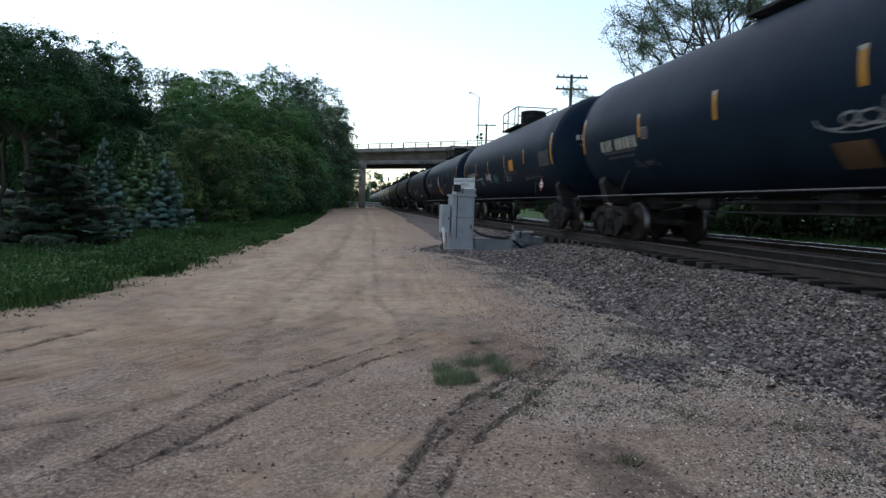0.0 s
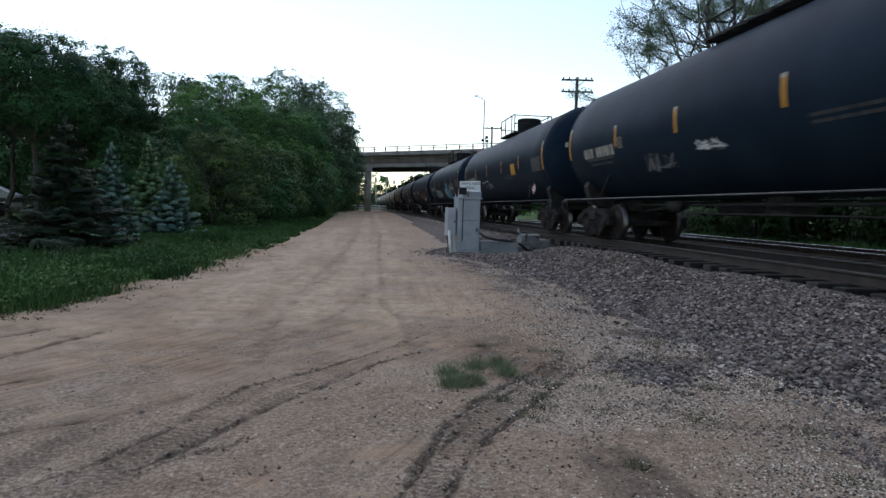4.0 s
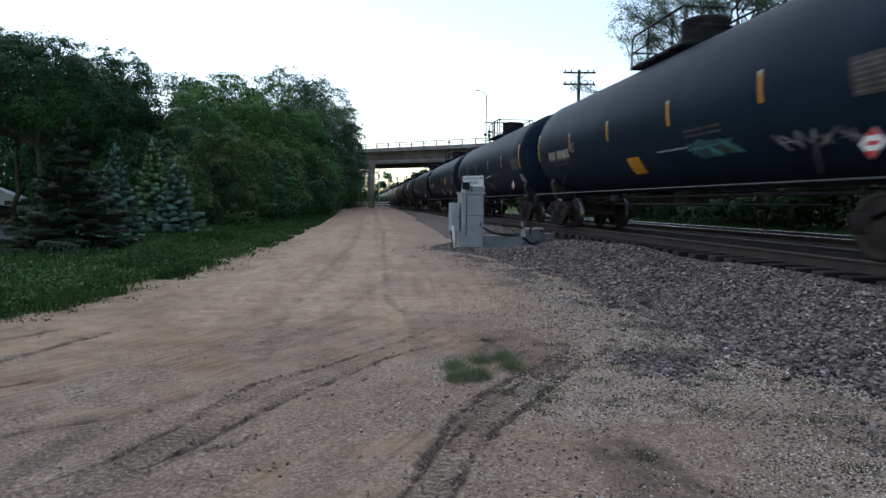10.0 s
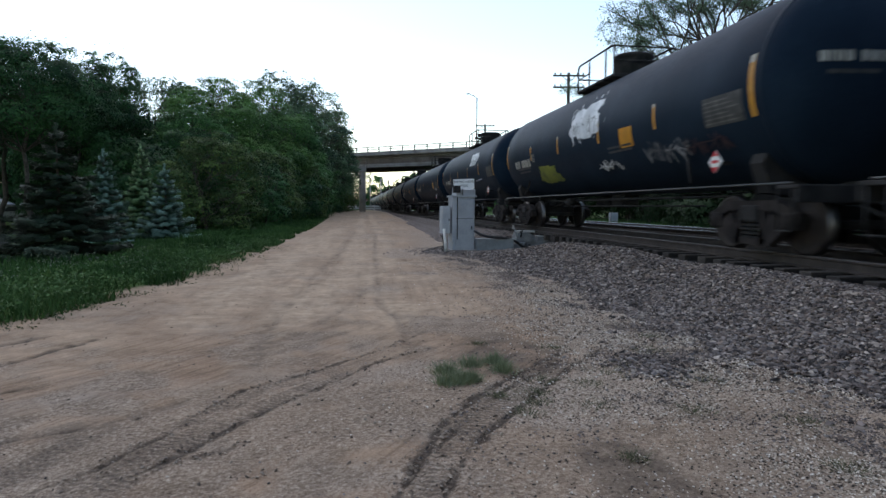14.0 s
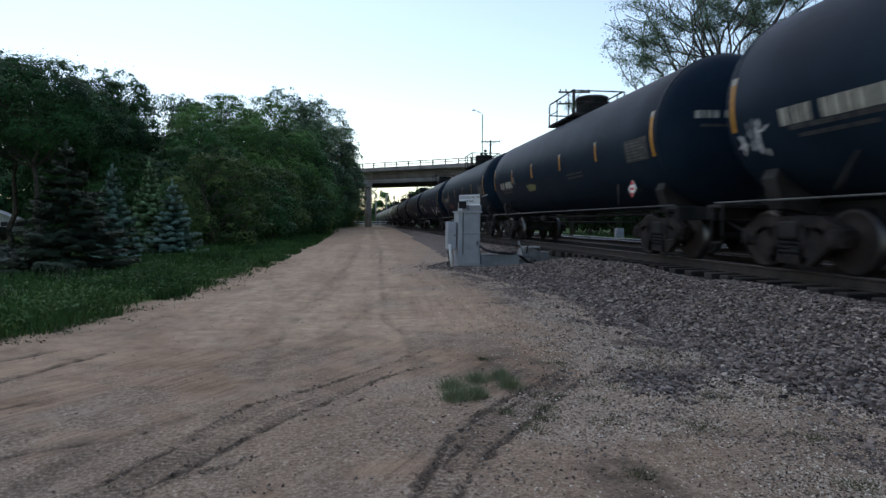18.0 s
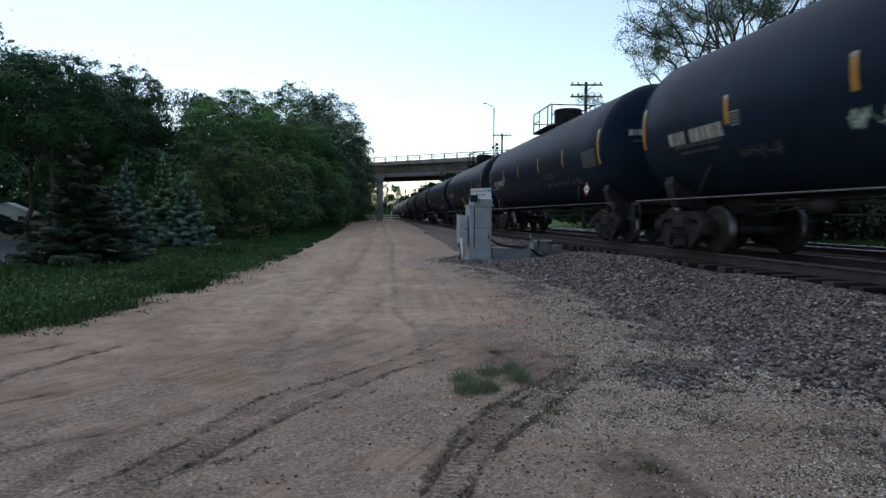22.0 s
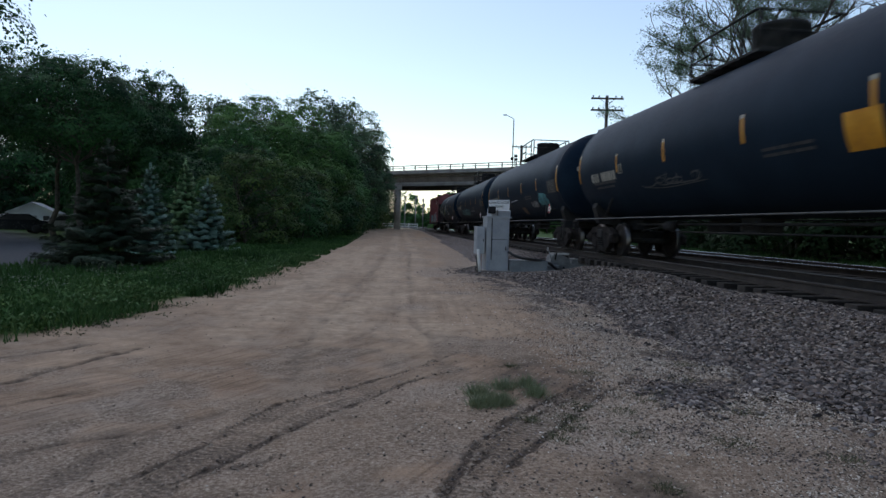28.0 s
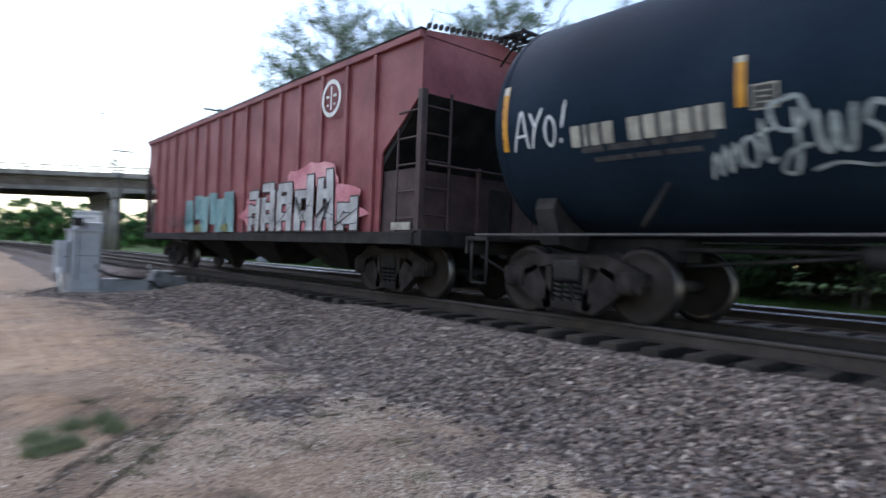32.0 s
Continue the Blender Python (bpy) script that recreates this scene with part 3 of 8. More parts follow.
pale = np.clip(0.75 * lane + 0.42 * smooth(5.5, 9.5, GY) + 0.3 * smooth(0.5, 0.75, vnoise(GX, GY, 0.8, 65)), 0, 0.85) * (1 - gravel)
grit = smooth(0.42, 0.66, vnoise(GX, GY, 0.9, 66) * 0.55 + vnoise(GX, GY, 3.4, 67) * 0.45 + 0.22 * smooth(5.6, 3.6, GY) + 0.08 * smooth(-0.5, -2.0, GX) * smooth(7, 5, GY) - 0.28 * smooth(6, 9, GY) + 0.1 * smooth(-0.5, 1.2, GX))
grit = np.clip(0.16 + 0.62 * grit, 0, 0.8) * (1 - 0.6 * pale)
drive_d, _ = seg_dist(GX, GY, [(-9.5, 2), (-13.5, 20), (-21, 34), (-34, 52)])
asph = smooth(3.2, 2.9, drive_d)
patch = 0.55 * smooth(0.60, 0.78, vnoise(GX, GY, 0.35, 21)) + 0.35 * smooth(0.55, 0.8, vnoise(GX, GY, 1.7, 22))
TA, TU, TF = tyre_bands(GX, GY)
grit = np.maximum(grit, 0.7 * smooth(1.2, 0.9, TA) * np.minimum(TF, 1.0))
set_attr(ground_me, "near", 0.9 * smooth(9.0, 6.0, GY))
set_attr(ground_me, "far", 0.8 * smooth(6.0, 9.0, GY))
set_attr(ground_me, "pale", pale)
set_attr(ground_me, "grit", grit)
set_attr(ground_me, "tyre_force", TF)
set_attr(ground_me, "lip", LIP)
set_attr(ground_me, "tyre_across", TA)
set_attr(ground_me, "tyre_along", TU)
set_attr(ground_me, "lawn", lawn)
set_attr(ground_me, "gravel", gravel)
set_attr(ground_me, "rut", np.clip(GD * 0.85 + patch * 0.2 + 0.55 * soil * (0.4 + vnoise(GX, GY, 9.0, 96)), 0, 0.9))
set_attr(ground_me, "asphalt", asph)


# ---- ballast bed of the two tracks ----
def bed_profile(Y):
    t = toe(Y)
    dip = math.exp(-((Y - 18.6) / 1.8) ** 2)
    return [(t - 0.5, -0.12), (t, 0.03), (t + 0.9, 0.20 - 0.12 * dip), (5.5, 0.49 - 0.37 * dip), (5.95, 0.50 - 0.36 * dip), (6.35, 0.47 - 0.28 * dip), (7.4, 0.505), (9.4, 0.51), (12.9, 0.51), (13.4, 0.34), (14.2, -0.1)]


by = np.concatenate([np.arange(-60, -2, 2.0), np.arange(-2, 30, 0.14), np.arange(30, 120, 1.5), np.arange(120, 900, 12.0)])
bxs = []
for Y in by:
    prof = bed_profile(Y)
    px, pz = [p[0] for p in prof], [p[1] for p in prof]
    xs = np.concatenate([np.linspace(px[0], 6.0, 34), np.linspace(6.2, px[-1], 24)])
    bxs.append(np.stack([xs, np.full(len(xs), Y), np.interp(xs, px, pz)], -1))
BV = np.array(bxs)
bump_h = (vnoise(BV[..., 0], BV[..., 1], 9, 31) - 0.5) * 0.05 + (vnoise(BV[..., 0], BV[..., 1], 1.1, 32) - 0.5) * 0.10
inner = (BV[..., 0] > 6.0) & (BV[..., 0] < 13.0)
BV[..., 2] += np.where(inner, bump_h * 0.25, bump_h)
bi = np.arange(BV.shape[0] * BV.shape[1]).reshape(BV.shape[:2])
bq = np.stack([bi[:-1, :-1], bi[:-1, 1:], bi[1:, 1:], bi[1:, :-1]], -1).reshape(-1, 4)


def stone_material(name, base, island):
    m = bpy.data.materials.new(name)
    m.use_nodes = True
    n, l = m.node_tree.nodes, m.node_tree.links
    b = n["Principled BSDF"]
    b.inputs["Roughness"].default_value = 0.85
    b.inputs["Specular IOR Level"].default_value = 0.3
    r = n.new("ShaderNodeValToRGB")
    e = r.color_ramp.elements
    while len(e) < len(base):
        e.new(0.5)
    for i, (p, c) in enumerate(base):
        e[i].position, e[i].color = p, (*c, 1)
    if island:
        g = n.new("ShaderNodeNewGeometry").outputs["Random Per Island"]
    else:
        v = n.new("ShaderNodeTexVoronoi")
        v.inputs["Scale"].default_value = 15
        tc = n.new("ShaderNodeTexCoord")
        l.new(tc.outputs["Object"], v.inputs["Vector"])
        g = v.outputs["Color"]
        bp = n.new("ShaderNodeBump")
        bp.inputs["Strength"].default_value, bp.inputs["Distance"].default_value = 1.0, 0.04
        bp.invert = True
        l.new(v.outputs["Distance"], bp.inputs["Height"])
        l.new(bp.outputs["Normal"], b.inputs["Normal"])
    l.new(g, r.inputs["Fac"])
    no = n.new("ShaderNodeTexNoise")
    no.inputs["Scale"].default_value = 60
    mx = n.new("ShaderNodeMix")
    mx.data_type, mx.blend_type = "RGBA", "OVERLAY"
    mx.inputs["Factor"].default_value = 0.5
    l.new(r.outputs["Color"], mx.inputs["A"])
    l.new(no.outputs["Fac"], mx.inputs["B"])
    l.new(mx.outputs["Result"], b.inputs["Base Color"])
    return m


STONE_TONES = [(0.0, (0.024, 0.019, 0.018)), (0.18, (0.066, 0.056, 0.053)), (0.34, (0.122, 0.085, 0.069)), (0.5, (0.129, 0.111, 0.107)), (0.66, (0.218, 0.161, 0.132)), (0.82, (0.233, 0.201, 0.191)), (0.92, (0.314, 0.253, 0.214)), (1.0, (0.507, 0.424, 0.366))]
M_BALLAST = stone_material("ballast_bed", STONE_TONES, False)
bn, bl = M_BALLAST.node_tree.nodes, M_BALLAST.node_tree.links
# near-black mixed into the bed: painted shade of the train, with some oil
shade_and_grease, gmix = bn.new("ShaderNodeAttribute"), bn.new("ShaderNodeMix")
shade_and_grease.attribute_name, gmix.data_type = "shade_and_grease", "RGBA"
bl.new(shade_and_grease.outputs["Fac"], gmix.inputs["Factor"])
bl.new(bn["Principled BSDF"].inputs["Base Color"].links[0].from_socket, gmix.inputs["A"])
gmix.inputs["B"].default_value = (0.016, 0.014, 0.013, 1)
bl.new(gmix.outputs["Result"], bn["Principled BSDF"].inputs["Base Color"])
M_STONE = stone_material("ballast_stone", STONE_TONES, True)
PEB_TONES = [(0.0, (0.014, 0.011, 0.009)), (0.32, (0.085, 0.062, 0.048)), (0.46, (0.34, 0.26, 0.2)), (0.72, (0.62, 0.505, 0.405)), (0.9, (0.74, 0.635, 0.53)), (1.0, (0.9, 0.81, 0.7))]
M_PEBBLE = stone_material("yard_pebble", PEB_TONES, True)
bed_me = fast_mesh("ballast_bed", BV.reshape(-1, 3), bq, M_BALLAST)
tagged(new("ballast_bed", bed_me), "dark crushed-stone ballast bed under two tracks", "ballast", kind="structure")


# old oil and brake dust along the rails, and the train's shade painted in
set_attr(bed_me, "shade_and_grease", 1.0 * smooth(5.6, 6.05, BV[..., 0]) * (0.75 + 0.5 * (vnoise(BV[..., 0], BV[..., 1], 1.7, 61) - 0.5)))


def scatter_stones(name, pos, size, material, label, seed, flat=0.7):
    """Many small angular stones in one mesh: squashed eight-faced chips."""
    rng = np.random.RandomState(seed)
    N = len(pos)
    base = np.array([(1, 0, 0), (0, 1, 0), (-1, 0, 0), (0, -1, 0), (0.3, 0.2, 1), (-0.1, -0.2, -1), (0.75, 0.7, 0.45), (-0.7, -0.65, 0.5)], float)
    tri = np.array([(0, 6, 4), (6, 1, 4), (1, 2, 4), (2, 7, 4), (7, 3, 4), (3, 0, 4), (0, 1, 6), (2, 3, 7)])
    V = base[None] * (0.75 + 0.5 * rng.rand(N, 8, 1)) * np.array([1, 1, flat]) * (0.8 + 0.5 * rng.rand(N, 1, 3))
    a = rng.rand(N) * math.tau
    b = (rng.rand(N) - 0.5) * 1.2
    ca, sa, cb, sb = np.cos(a), np.sin(a), np.cos(b), np.sin(b)
    x, y, z = V[..., 0], V[..., 1], V[..., 2]
    y2, z2 = y * cb[:, None] - z * sb[:, None], y * sb[:, None] + z * cb[:, None]
    V = np.stack([x * ca[:, None] - y2 * sa[:, None], x * sa[:, None] + y2 * ca[:, None], z2], -1)
    V = V * np.asarray(size)[:, None, None] + pos[:, None, :]
    F = (tri[None] + (np.arange(N) * 8)[:, None, None]).reshape(-1, 3)
    return tagged(new(name, fast_mesh(name, V.reshape(-1, 3), F, material)), label, "gravel", kind="stuff")


rs = np.random.RandomState(5)


def bed_z(X, Y):
    px = np.array([np.interp(x, [p[0] for p in bed_profile(y)], [p[1] for p in bed_profile(y)]) for x, y in zip(X, Y)])
    return px + (vnoise(X, Y, 1.1, 32) - 0.5) * 0.10


# slope of the near side, thick where the camera stands
def slope_stones(n, y0, y1, smin, smax, seed):
    Y = y0 + (y1 - y0) * rs.rand(n)
    X = toe(Y) - 0.25 + (6.1 - toe(Y) + 0.25) * rs.rand(n) ** 0.9
    keep = (X > toe(Y) + 0.05) | (rs.rand(n) < 0.5)
    X, Y = X[keep], Y[keep]
    s = smin + (smax - smin) * rs.rand(len(X)) ** 2
    return np.stack([X, Y, bed_z(X, Y) + 0.25 * s], -1), s


P1, S1 = slope_stones(46000, 0.3, 9.0, 0.014, 0.034, 1)
P2, S2 = slope_stones(24000, 9.0, 24.0, 0.02, 0.04, 2)
P5, S5 = slope_stones(7000, -5.0, 0.3, 0.022, 0.048, 7)
# stones spilled past the toe
n = 2200
Y = 1.5 + 20 * rs.rand(n) ** 1.3
X = toe(Y) + 0.25 - np.abs(rs.randn(n)) * 0.55
X += np.where(rs.rand(n) < 0.16, -0.5 * rs.rand(n), 0)
Z, _ = ground_z(X, Y)
S3 = 0.010 + 0.022 * rs.rand(n) ** 2
P3 = np.stack([X, Y, Z + 0.3 * S3], -1)
# a heap of bluish stone spilled on the yard
n = 900
q = rs.randn(n, 2) * np.array([0.17, 0.2]) + np.array([2.65, 5.04])
Z, _ = ground_z(q[:, 0], q[:, 1])
S4 = 0.009 + 0.018 * rs.rand(n) ** 2
P4 = np.stack([q[:, 0], q[:, 1], Z + 0.3 * S4], -1)
scatter_stones("ballast_stones", np.concatenate([P1, P2, P3, P4, P5]), np.concatenate([S1, S2, S3, S4, S5]), M_STONE, "loose grey and brown crushed-stone ballast on the slope", 3)
# pebbles on the yard beside the ballast
n = 150000
Y = np.where(rs.rand(n) < 0.06, 2.2 - 7 * rs.rand(n), 1.9 - 1.1 * rs.rand(n) ** 2 + 15 * rs.rand(n) ** 1.9)
X = toe(Y) + 0.2 - np.abs(rs.randn(n)) * (0.95 + 0.45 * smooth(6.5, 4.5, Y))
keep = (X > -3) & (vnoise(X, Y, 2.2, 15) + 0.9 * rs.rand(n) - 0.35 * smooth(0.62, 0.78, vnoise(X, Y, 1.5, 95)) + 0.5 * smooth(-1.6, -0.4, X - toe(Y)) > 0.55)
bare = 0.4 * smooth(0.56, 0.7, vnoise(X, Y, 1.9, 97)) + 0.7 * np.exp(-((X - toe(Y) + 0.32) / 0.2) ** 2) * smooth(0.35, 0.6, vnoise(X, Y, 0.9, 98))
keep &= rs.rand(n) > bare
X, Y = X[keep], Y[keep]
Z, _ = ground_z(X, Y)
s = (0.0038 + 0.0062 * rs.rand(len(X)) ** 2.0) * (0.8 + 0.5 * vnoise(X, Y, 1.1, 99))
PP = np.stack([X, Y, Z + 0.2 * s], -1)
cool = vnoise(X, Y, 1.6, 101) + 0.5 * vnoise(X, Y, 5.0, 102) + 0.25 * rs.rand(len(X)) > 1.04
scatter_stones("yard_pebbles", PP[~cool], s[~cool], M_PEBBLE, "pale loose pebbles strewn over the dirt yard", 4)
scatter_stones("grey_grit", PP[cool], s[cool] * 1.15, M_STONE, "grey and dark crushed grit in patches among the pebbles", 6)
# clods: torn up along the furrows, and strewn thinly between them
cx, cy = [], []
for pts, w in LIPS[:7]:
    for a, b in zip(pts, pts[1:]):
        k = int(math.dist(a, b) * 150)
        f = rs.rand(k)
        cx.append(a[0] + (b[0] - a[0]) * f + rs.randn(k) * 0.045)
        cy.append(a[1] + (b[1] - a[1]) * f + rs.randn(k) * 0.045)
n = 2600
cx.append(-4.0 + 6 * rs.rand(n))
cy.append(2.2 + 16 * rs.rand(n) ** 2.2)
X, Y = np.concatenate(cx), np.concatenate(cy)
keep = Y > 1.8
X, Y = X[keep], Y[keep]
Z, _ = ground_z(X, Y)
s = 0.003 + 0.011 * rs.rand(len(X)) ** 5
scatter_stones("dirt_clods", np.stack([X, Y, Z + 0.2 * s], -1), s, mat("clod", [(0.1, 0.07, 0.052), (0.2, 0.145, 0.108), (0.36, 0.275, 0.21)], 3, 0.95, island=0.8), "small dirt clods torn up along the tyre tracks", 6)


# ---- tracks ----
def rail_profile():
    """Flat-bottom rail, head at the top."""
    return [(-0.07, 0), (0.07, 0), (0.07, 0.012), (0.012, 0.03), (0.010, 0.125), (0.035, 0.137), (0.036, 0.165), (0.028, 0.172), (-0.028, 0.172), (-0.036, 0.165), (-0.035, 0.137), (-0.010, 0.125), (-0.012, 0.03), (-0.07, 0.012)]


def track(cx, name_label, top, top_label):
    for sx in (-0.752, 0.752):
        r = prism("rail", [(cx + sx + u, RAIL_Z - 0.172 + w) for u, w in rail_profile()], -60, 900, M_RAIL)
        tagged(r, name_label, "rail", "running rails", "structure")
        head = prism("railhead", [(cx + sx + u, RAIL_Z + w) for u, w in ((-0.037, -0.010), (-0.034, -0.002), (-0.022, 0.003), (0.022, 0.003), (0.034, -0.002), (0.037, -0.010))], -60, 900, top, r)
        head["label"] = top_label


# railheads under the train: its shade is put into a darker, rougher steel
track(TRACK_X, "rusty steel rail of the track that the train runs on", M_RAILSHADE, "grey top of the rail, darkened for the train's shade")
track(TRACK2_X, "rusty steel rail of the empty second track", M_RAILTOP, "polished top of the rail")


# ---- ties ----
def ties():
    tie_bm = bmesh.new()
    add_box(tie_bm, (0, 0, -0.09), (2.6, 0.23, 0.18), 0.012)
    me = bpy.data.meshes.new("tie")
    tie_bm.to_mesh(me)
    tie_bm.free()
    me.materials.append(M_TIE)
    plate = bmesh.new()
    add_box(plate, (0, 0, 0.008), (0.36, 0.2, 0.016))
    pm = bpy.data.meshes.new("tie_plate")
    plate.to_mesh(pm)
    plate.free()
    pm.materials.append(M_RAIL)
    rt = random.Random(3)
    for cx, lab in ((TRACK_X, "dark creosoted wooden tie under the rails"), (TRACK2_X, "dark creosoted wooden tie of the second track")):
        for i in range(110):
            t = new("tie", me)
            t.matrix_basis = pose(cx + rt.uniform(-0.05, 0.05), -4 + i * 0.52, RAIL_Z - 0.175 + rt.uniform(-0.006, 0.006), 0, 0, rt.uniform(-1.5, 1.5))
            tagged(t, lab, "tie", "track ties", "structure")
            if i < 60 and cx == TRACK_X:
                for sx in (-0.752, 0.752):
                    p = new("tie_plate", pm)
                    p.location = (sx, 0, -0.012)
                    p.parent = t


ties()

# ---- the train: black tank cars and one covered hopper ----
TANK_R, TANK_ZC, TANK_HALF = 1.55, 2.59, 7.34
PITCH = 17.12


def truck(parent, y):
    """A three-piece freight truck: bolster > side frames, spring nests, wheels."""
    bm = bmesh.new()
    add_box(bm, (0, y, 0.62), (2.2, 0.42, 0.26), 0.03)
    add_box(bm, (0, y, 0.80), (0.7, 0.6, 0.16), 0.02)
    t = part("truck", bm, M_STEEL, parent, "rusty cast-steel freight truck")
    for sx in (-1, 1):
        x = sx * 1.0
        bm = bmesh.new()
        w = 0.075

        def plate(pts):
            a = [bm.verts.new((x - w, y + u, v)) for u, v in pts]
            b = [bm.verts.new((x + w, y + u, v)) for u, v in pts]
            k = len(a)
            for i in range(k):
                bm.faces.new((a[i], a[(i + 1) % k], b[(i + 1) % k], b[i]))
            bm.faces.new(a[::-1])
            bm.faces.new(b)

        plate([(-1.1, 0.62), (-1.1, 0.48), (-0.72, 0.5), (-0.42, 0.66), (0.42, 0.66), (0.72, 0.5), (1.1, 0.48), (1.1, 0.62), (0.6, 0.82), (-0.6, 0.82)])
        plate([(-0.98, 0.50), (-0.52, 0.68), (-0.24, 0.30), (-0.24, 0.10), (-0.44, 0.10)])
        plate([(0.98, 0.50), (0.44, 0.10), (0.24, 0.10), (0.24, 0.30), (0.52, 0.68)])
        plate([(-0.40, 0.22), (-0.36, 0.12), (0.36, 0.12), (0.40, 0.22)])
        plate([(-0.34, 0.68), (-0.34, 0.2), (-0.25, 0.2), (-0.25, 0.68)])
        plate([(0.25, 0.68), (0.25, 0.2), (0.34, 0.2), (0.34, 0.68)])
        for yy in (-0.89, 0.89):
            add_box(bm, (x, y + yy, 0.50), (0.22, 0.34, 0.26), 0.03)
        bmesh.ops.recalc_face_normals(bm, faces=bm.faces)
        part("side_frame", bm, M_TRUCK, t)
        bm = bmesh.new()
        for k in (-0.15, 0.0, 0.15):
            for j in range(5):
                z = 0.24 + j * 0.065
                bmesh.ops.create_cone(bm, cap_ends=True, segments=10, radius1=0.07, radius2=0.07, depth=0.032, matrix=Matrix.Translation((x * 1.02, y + k, z)) @ Euler((0.2, 0, 0)).to_matrix().to_4x4())
        part("spring_nest", bm, M_STEEL, t)["kind"] = "stuff"
    for yy in (-0.89, 0.89):
        for sx in (-1, 1):
            s = sx
            prof = [(0.10, s * 0.86), (0.20, s * 0.82), (0.34, s * 0.76), (0.40, s * 0.80), (0.455, s * 0.80), (0.457, s * 0.73), (0.485, s * 0.70), (0.485, s * 0.675), (0.40, s * 0.675), (0.3, s * 0.70), (0.10, s * 0.68)]
            wh = lathe("wheel", prof, [M_WHEEL, M_SHINY], t, "X", 32, at=(0, y + yy, 0.457))
            for p in wh.data.polygons:
                c = p.center
                r = math.hypot(c.y - y - yy, c.z - 0.457)
                if r > 0.44:
                    p.material_index = 1
            cap = lathe("bearing_cap", [(0.05, s * 0.98), (0.13, s * 1.0), (0.14, s * 1.10), (0.09, s * 1.15)], M_TRUCK, wh, "X", 14, at=(0, y + yy, 0.49))
        bm = bmesh.new()
        add_tube(bm, (-0.75, y + yy, 0.457), (0.75, y + yy, 0.457), 0.08, 10)
        part("axle", bm, M_STEEL, t)
    return t


def coupler(parent, y, s):
    bm = bmesh.new()
    add_box(bm, (0, y + s * 0.30, 0.86), (0.16, 0.6, 0.18), 0.02)
    add_box(bm, (0.03, y + s * 0.64, 0.86), (0.30, 0.22, 0.30), 0.05)
    add_tube(bm, (-0.35, y - s * 0.05, 0.75), (-0.12, y + s * 0.55, 0.42), 0.028, 8)
    return part("coupler", bm, M_STEEL, parent)


def on_tank(u, z, lift=0.006):
    """A place on the near side: u from the far end of the shell, z over the rail (up the curve)."""
    a = (z - TANK_ZC) / TANK_R
    a = max(-1.35, min(1.35, a))
    return Vector((-(TANK_R + lift) * math.cos(a), TANK_HALF - u, TANK_ZC + (TANK_R + lift) * math.sin(a)))


def patch(name, u0, u1, z0, z1, material, parent, label="", slant=0.0, lift=0.006, nu=3, nz=8, surf=on_tank):
    """A painted field that follows the curve of the tank."""
    bm = bmesh.new()
    g = [[bm.verts.new(surf(u0 + (u1 - u0) * i / nu + slant * j / nz, z0 + (z1 - z0) * j / nz, lift)) for i in range(nu + 1)] for j in range(nz + 1)]
    for j in range(nz):
        for i in range(nu):
            bm.faces.new((g[j][i], g[j + 1][i], g[j + 1][i + 1], g[j][i + 1]))
    return part(name, bm, material, parent, label)


def stroke(bm, pts, w, lift=0.008, surf=on_tank):
    """A painted line: a ribbon along the points, rounded in by its ends."""
    n = len(pts)
    L, R = [], []
    for i, (u, z) in enumerate(pts):
        a, b = pts[max(i - 1, 0)], pts[min(i + 1, n - 1)]
        dx, dz = b[0] - a[0], b[1] - a[1]
        d = math.hypot(dx, dz) or 1
        ww = w * (0.55 if i in (0, n - 1) else 1.0) / 2
        L.append(bm.verts.new(surf(u - dz / d * ww, z + dx / d * ww, lift)))
        R.append(bm.verts.new(surf(u + dz / d * ww, z - dx / d * ww, lift)))
    for i in range(n - 1):
        bm.faces.new((L[i], R[i], R[i + 1], L[i + 1]))


def spline(pts, k=5):
    out = []
    n = len(pts)
    for i in range(n - 1):
        p0, p1, p2, p3 = pts[max(i - 1, 0)], pts[i], pts[i + 1], pts[min(i + 2, n - 1)]
        for j in range(k):
            t = j / k
            out.append(tuple(0.5 * (2 * b + (c - a) * t + (2 * a - 5 * b + 4 * c - d) * t * t + (3 * b - a - 3 * c + d) * t ** 3) for a, b, c, d in zip(p0, p1, p2, p3)))
    out.append(pts[-1])
    return out


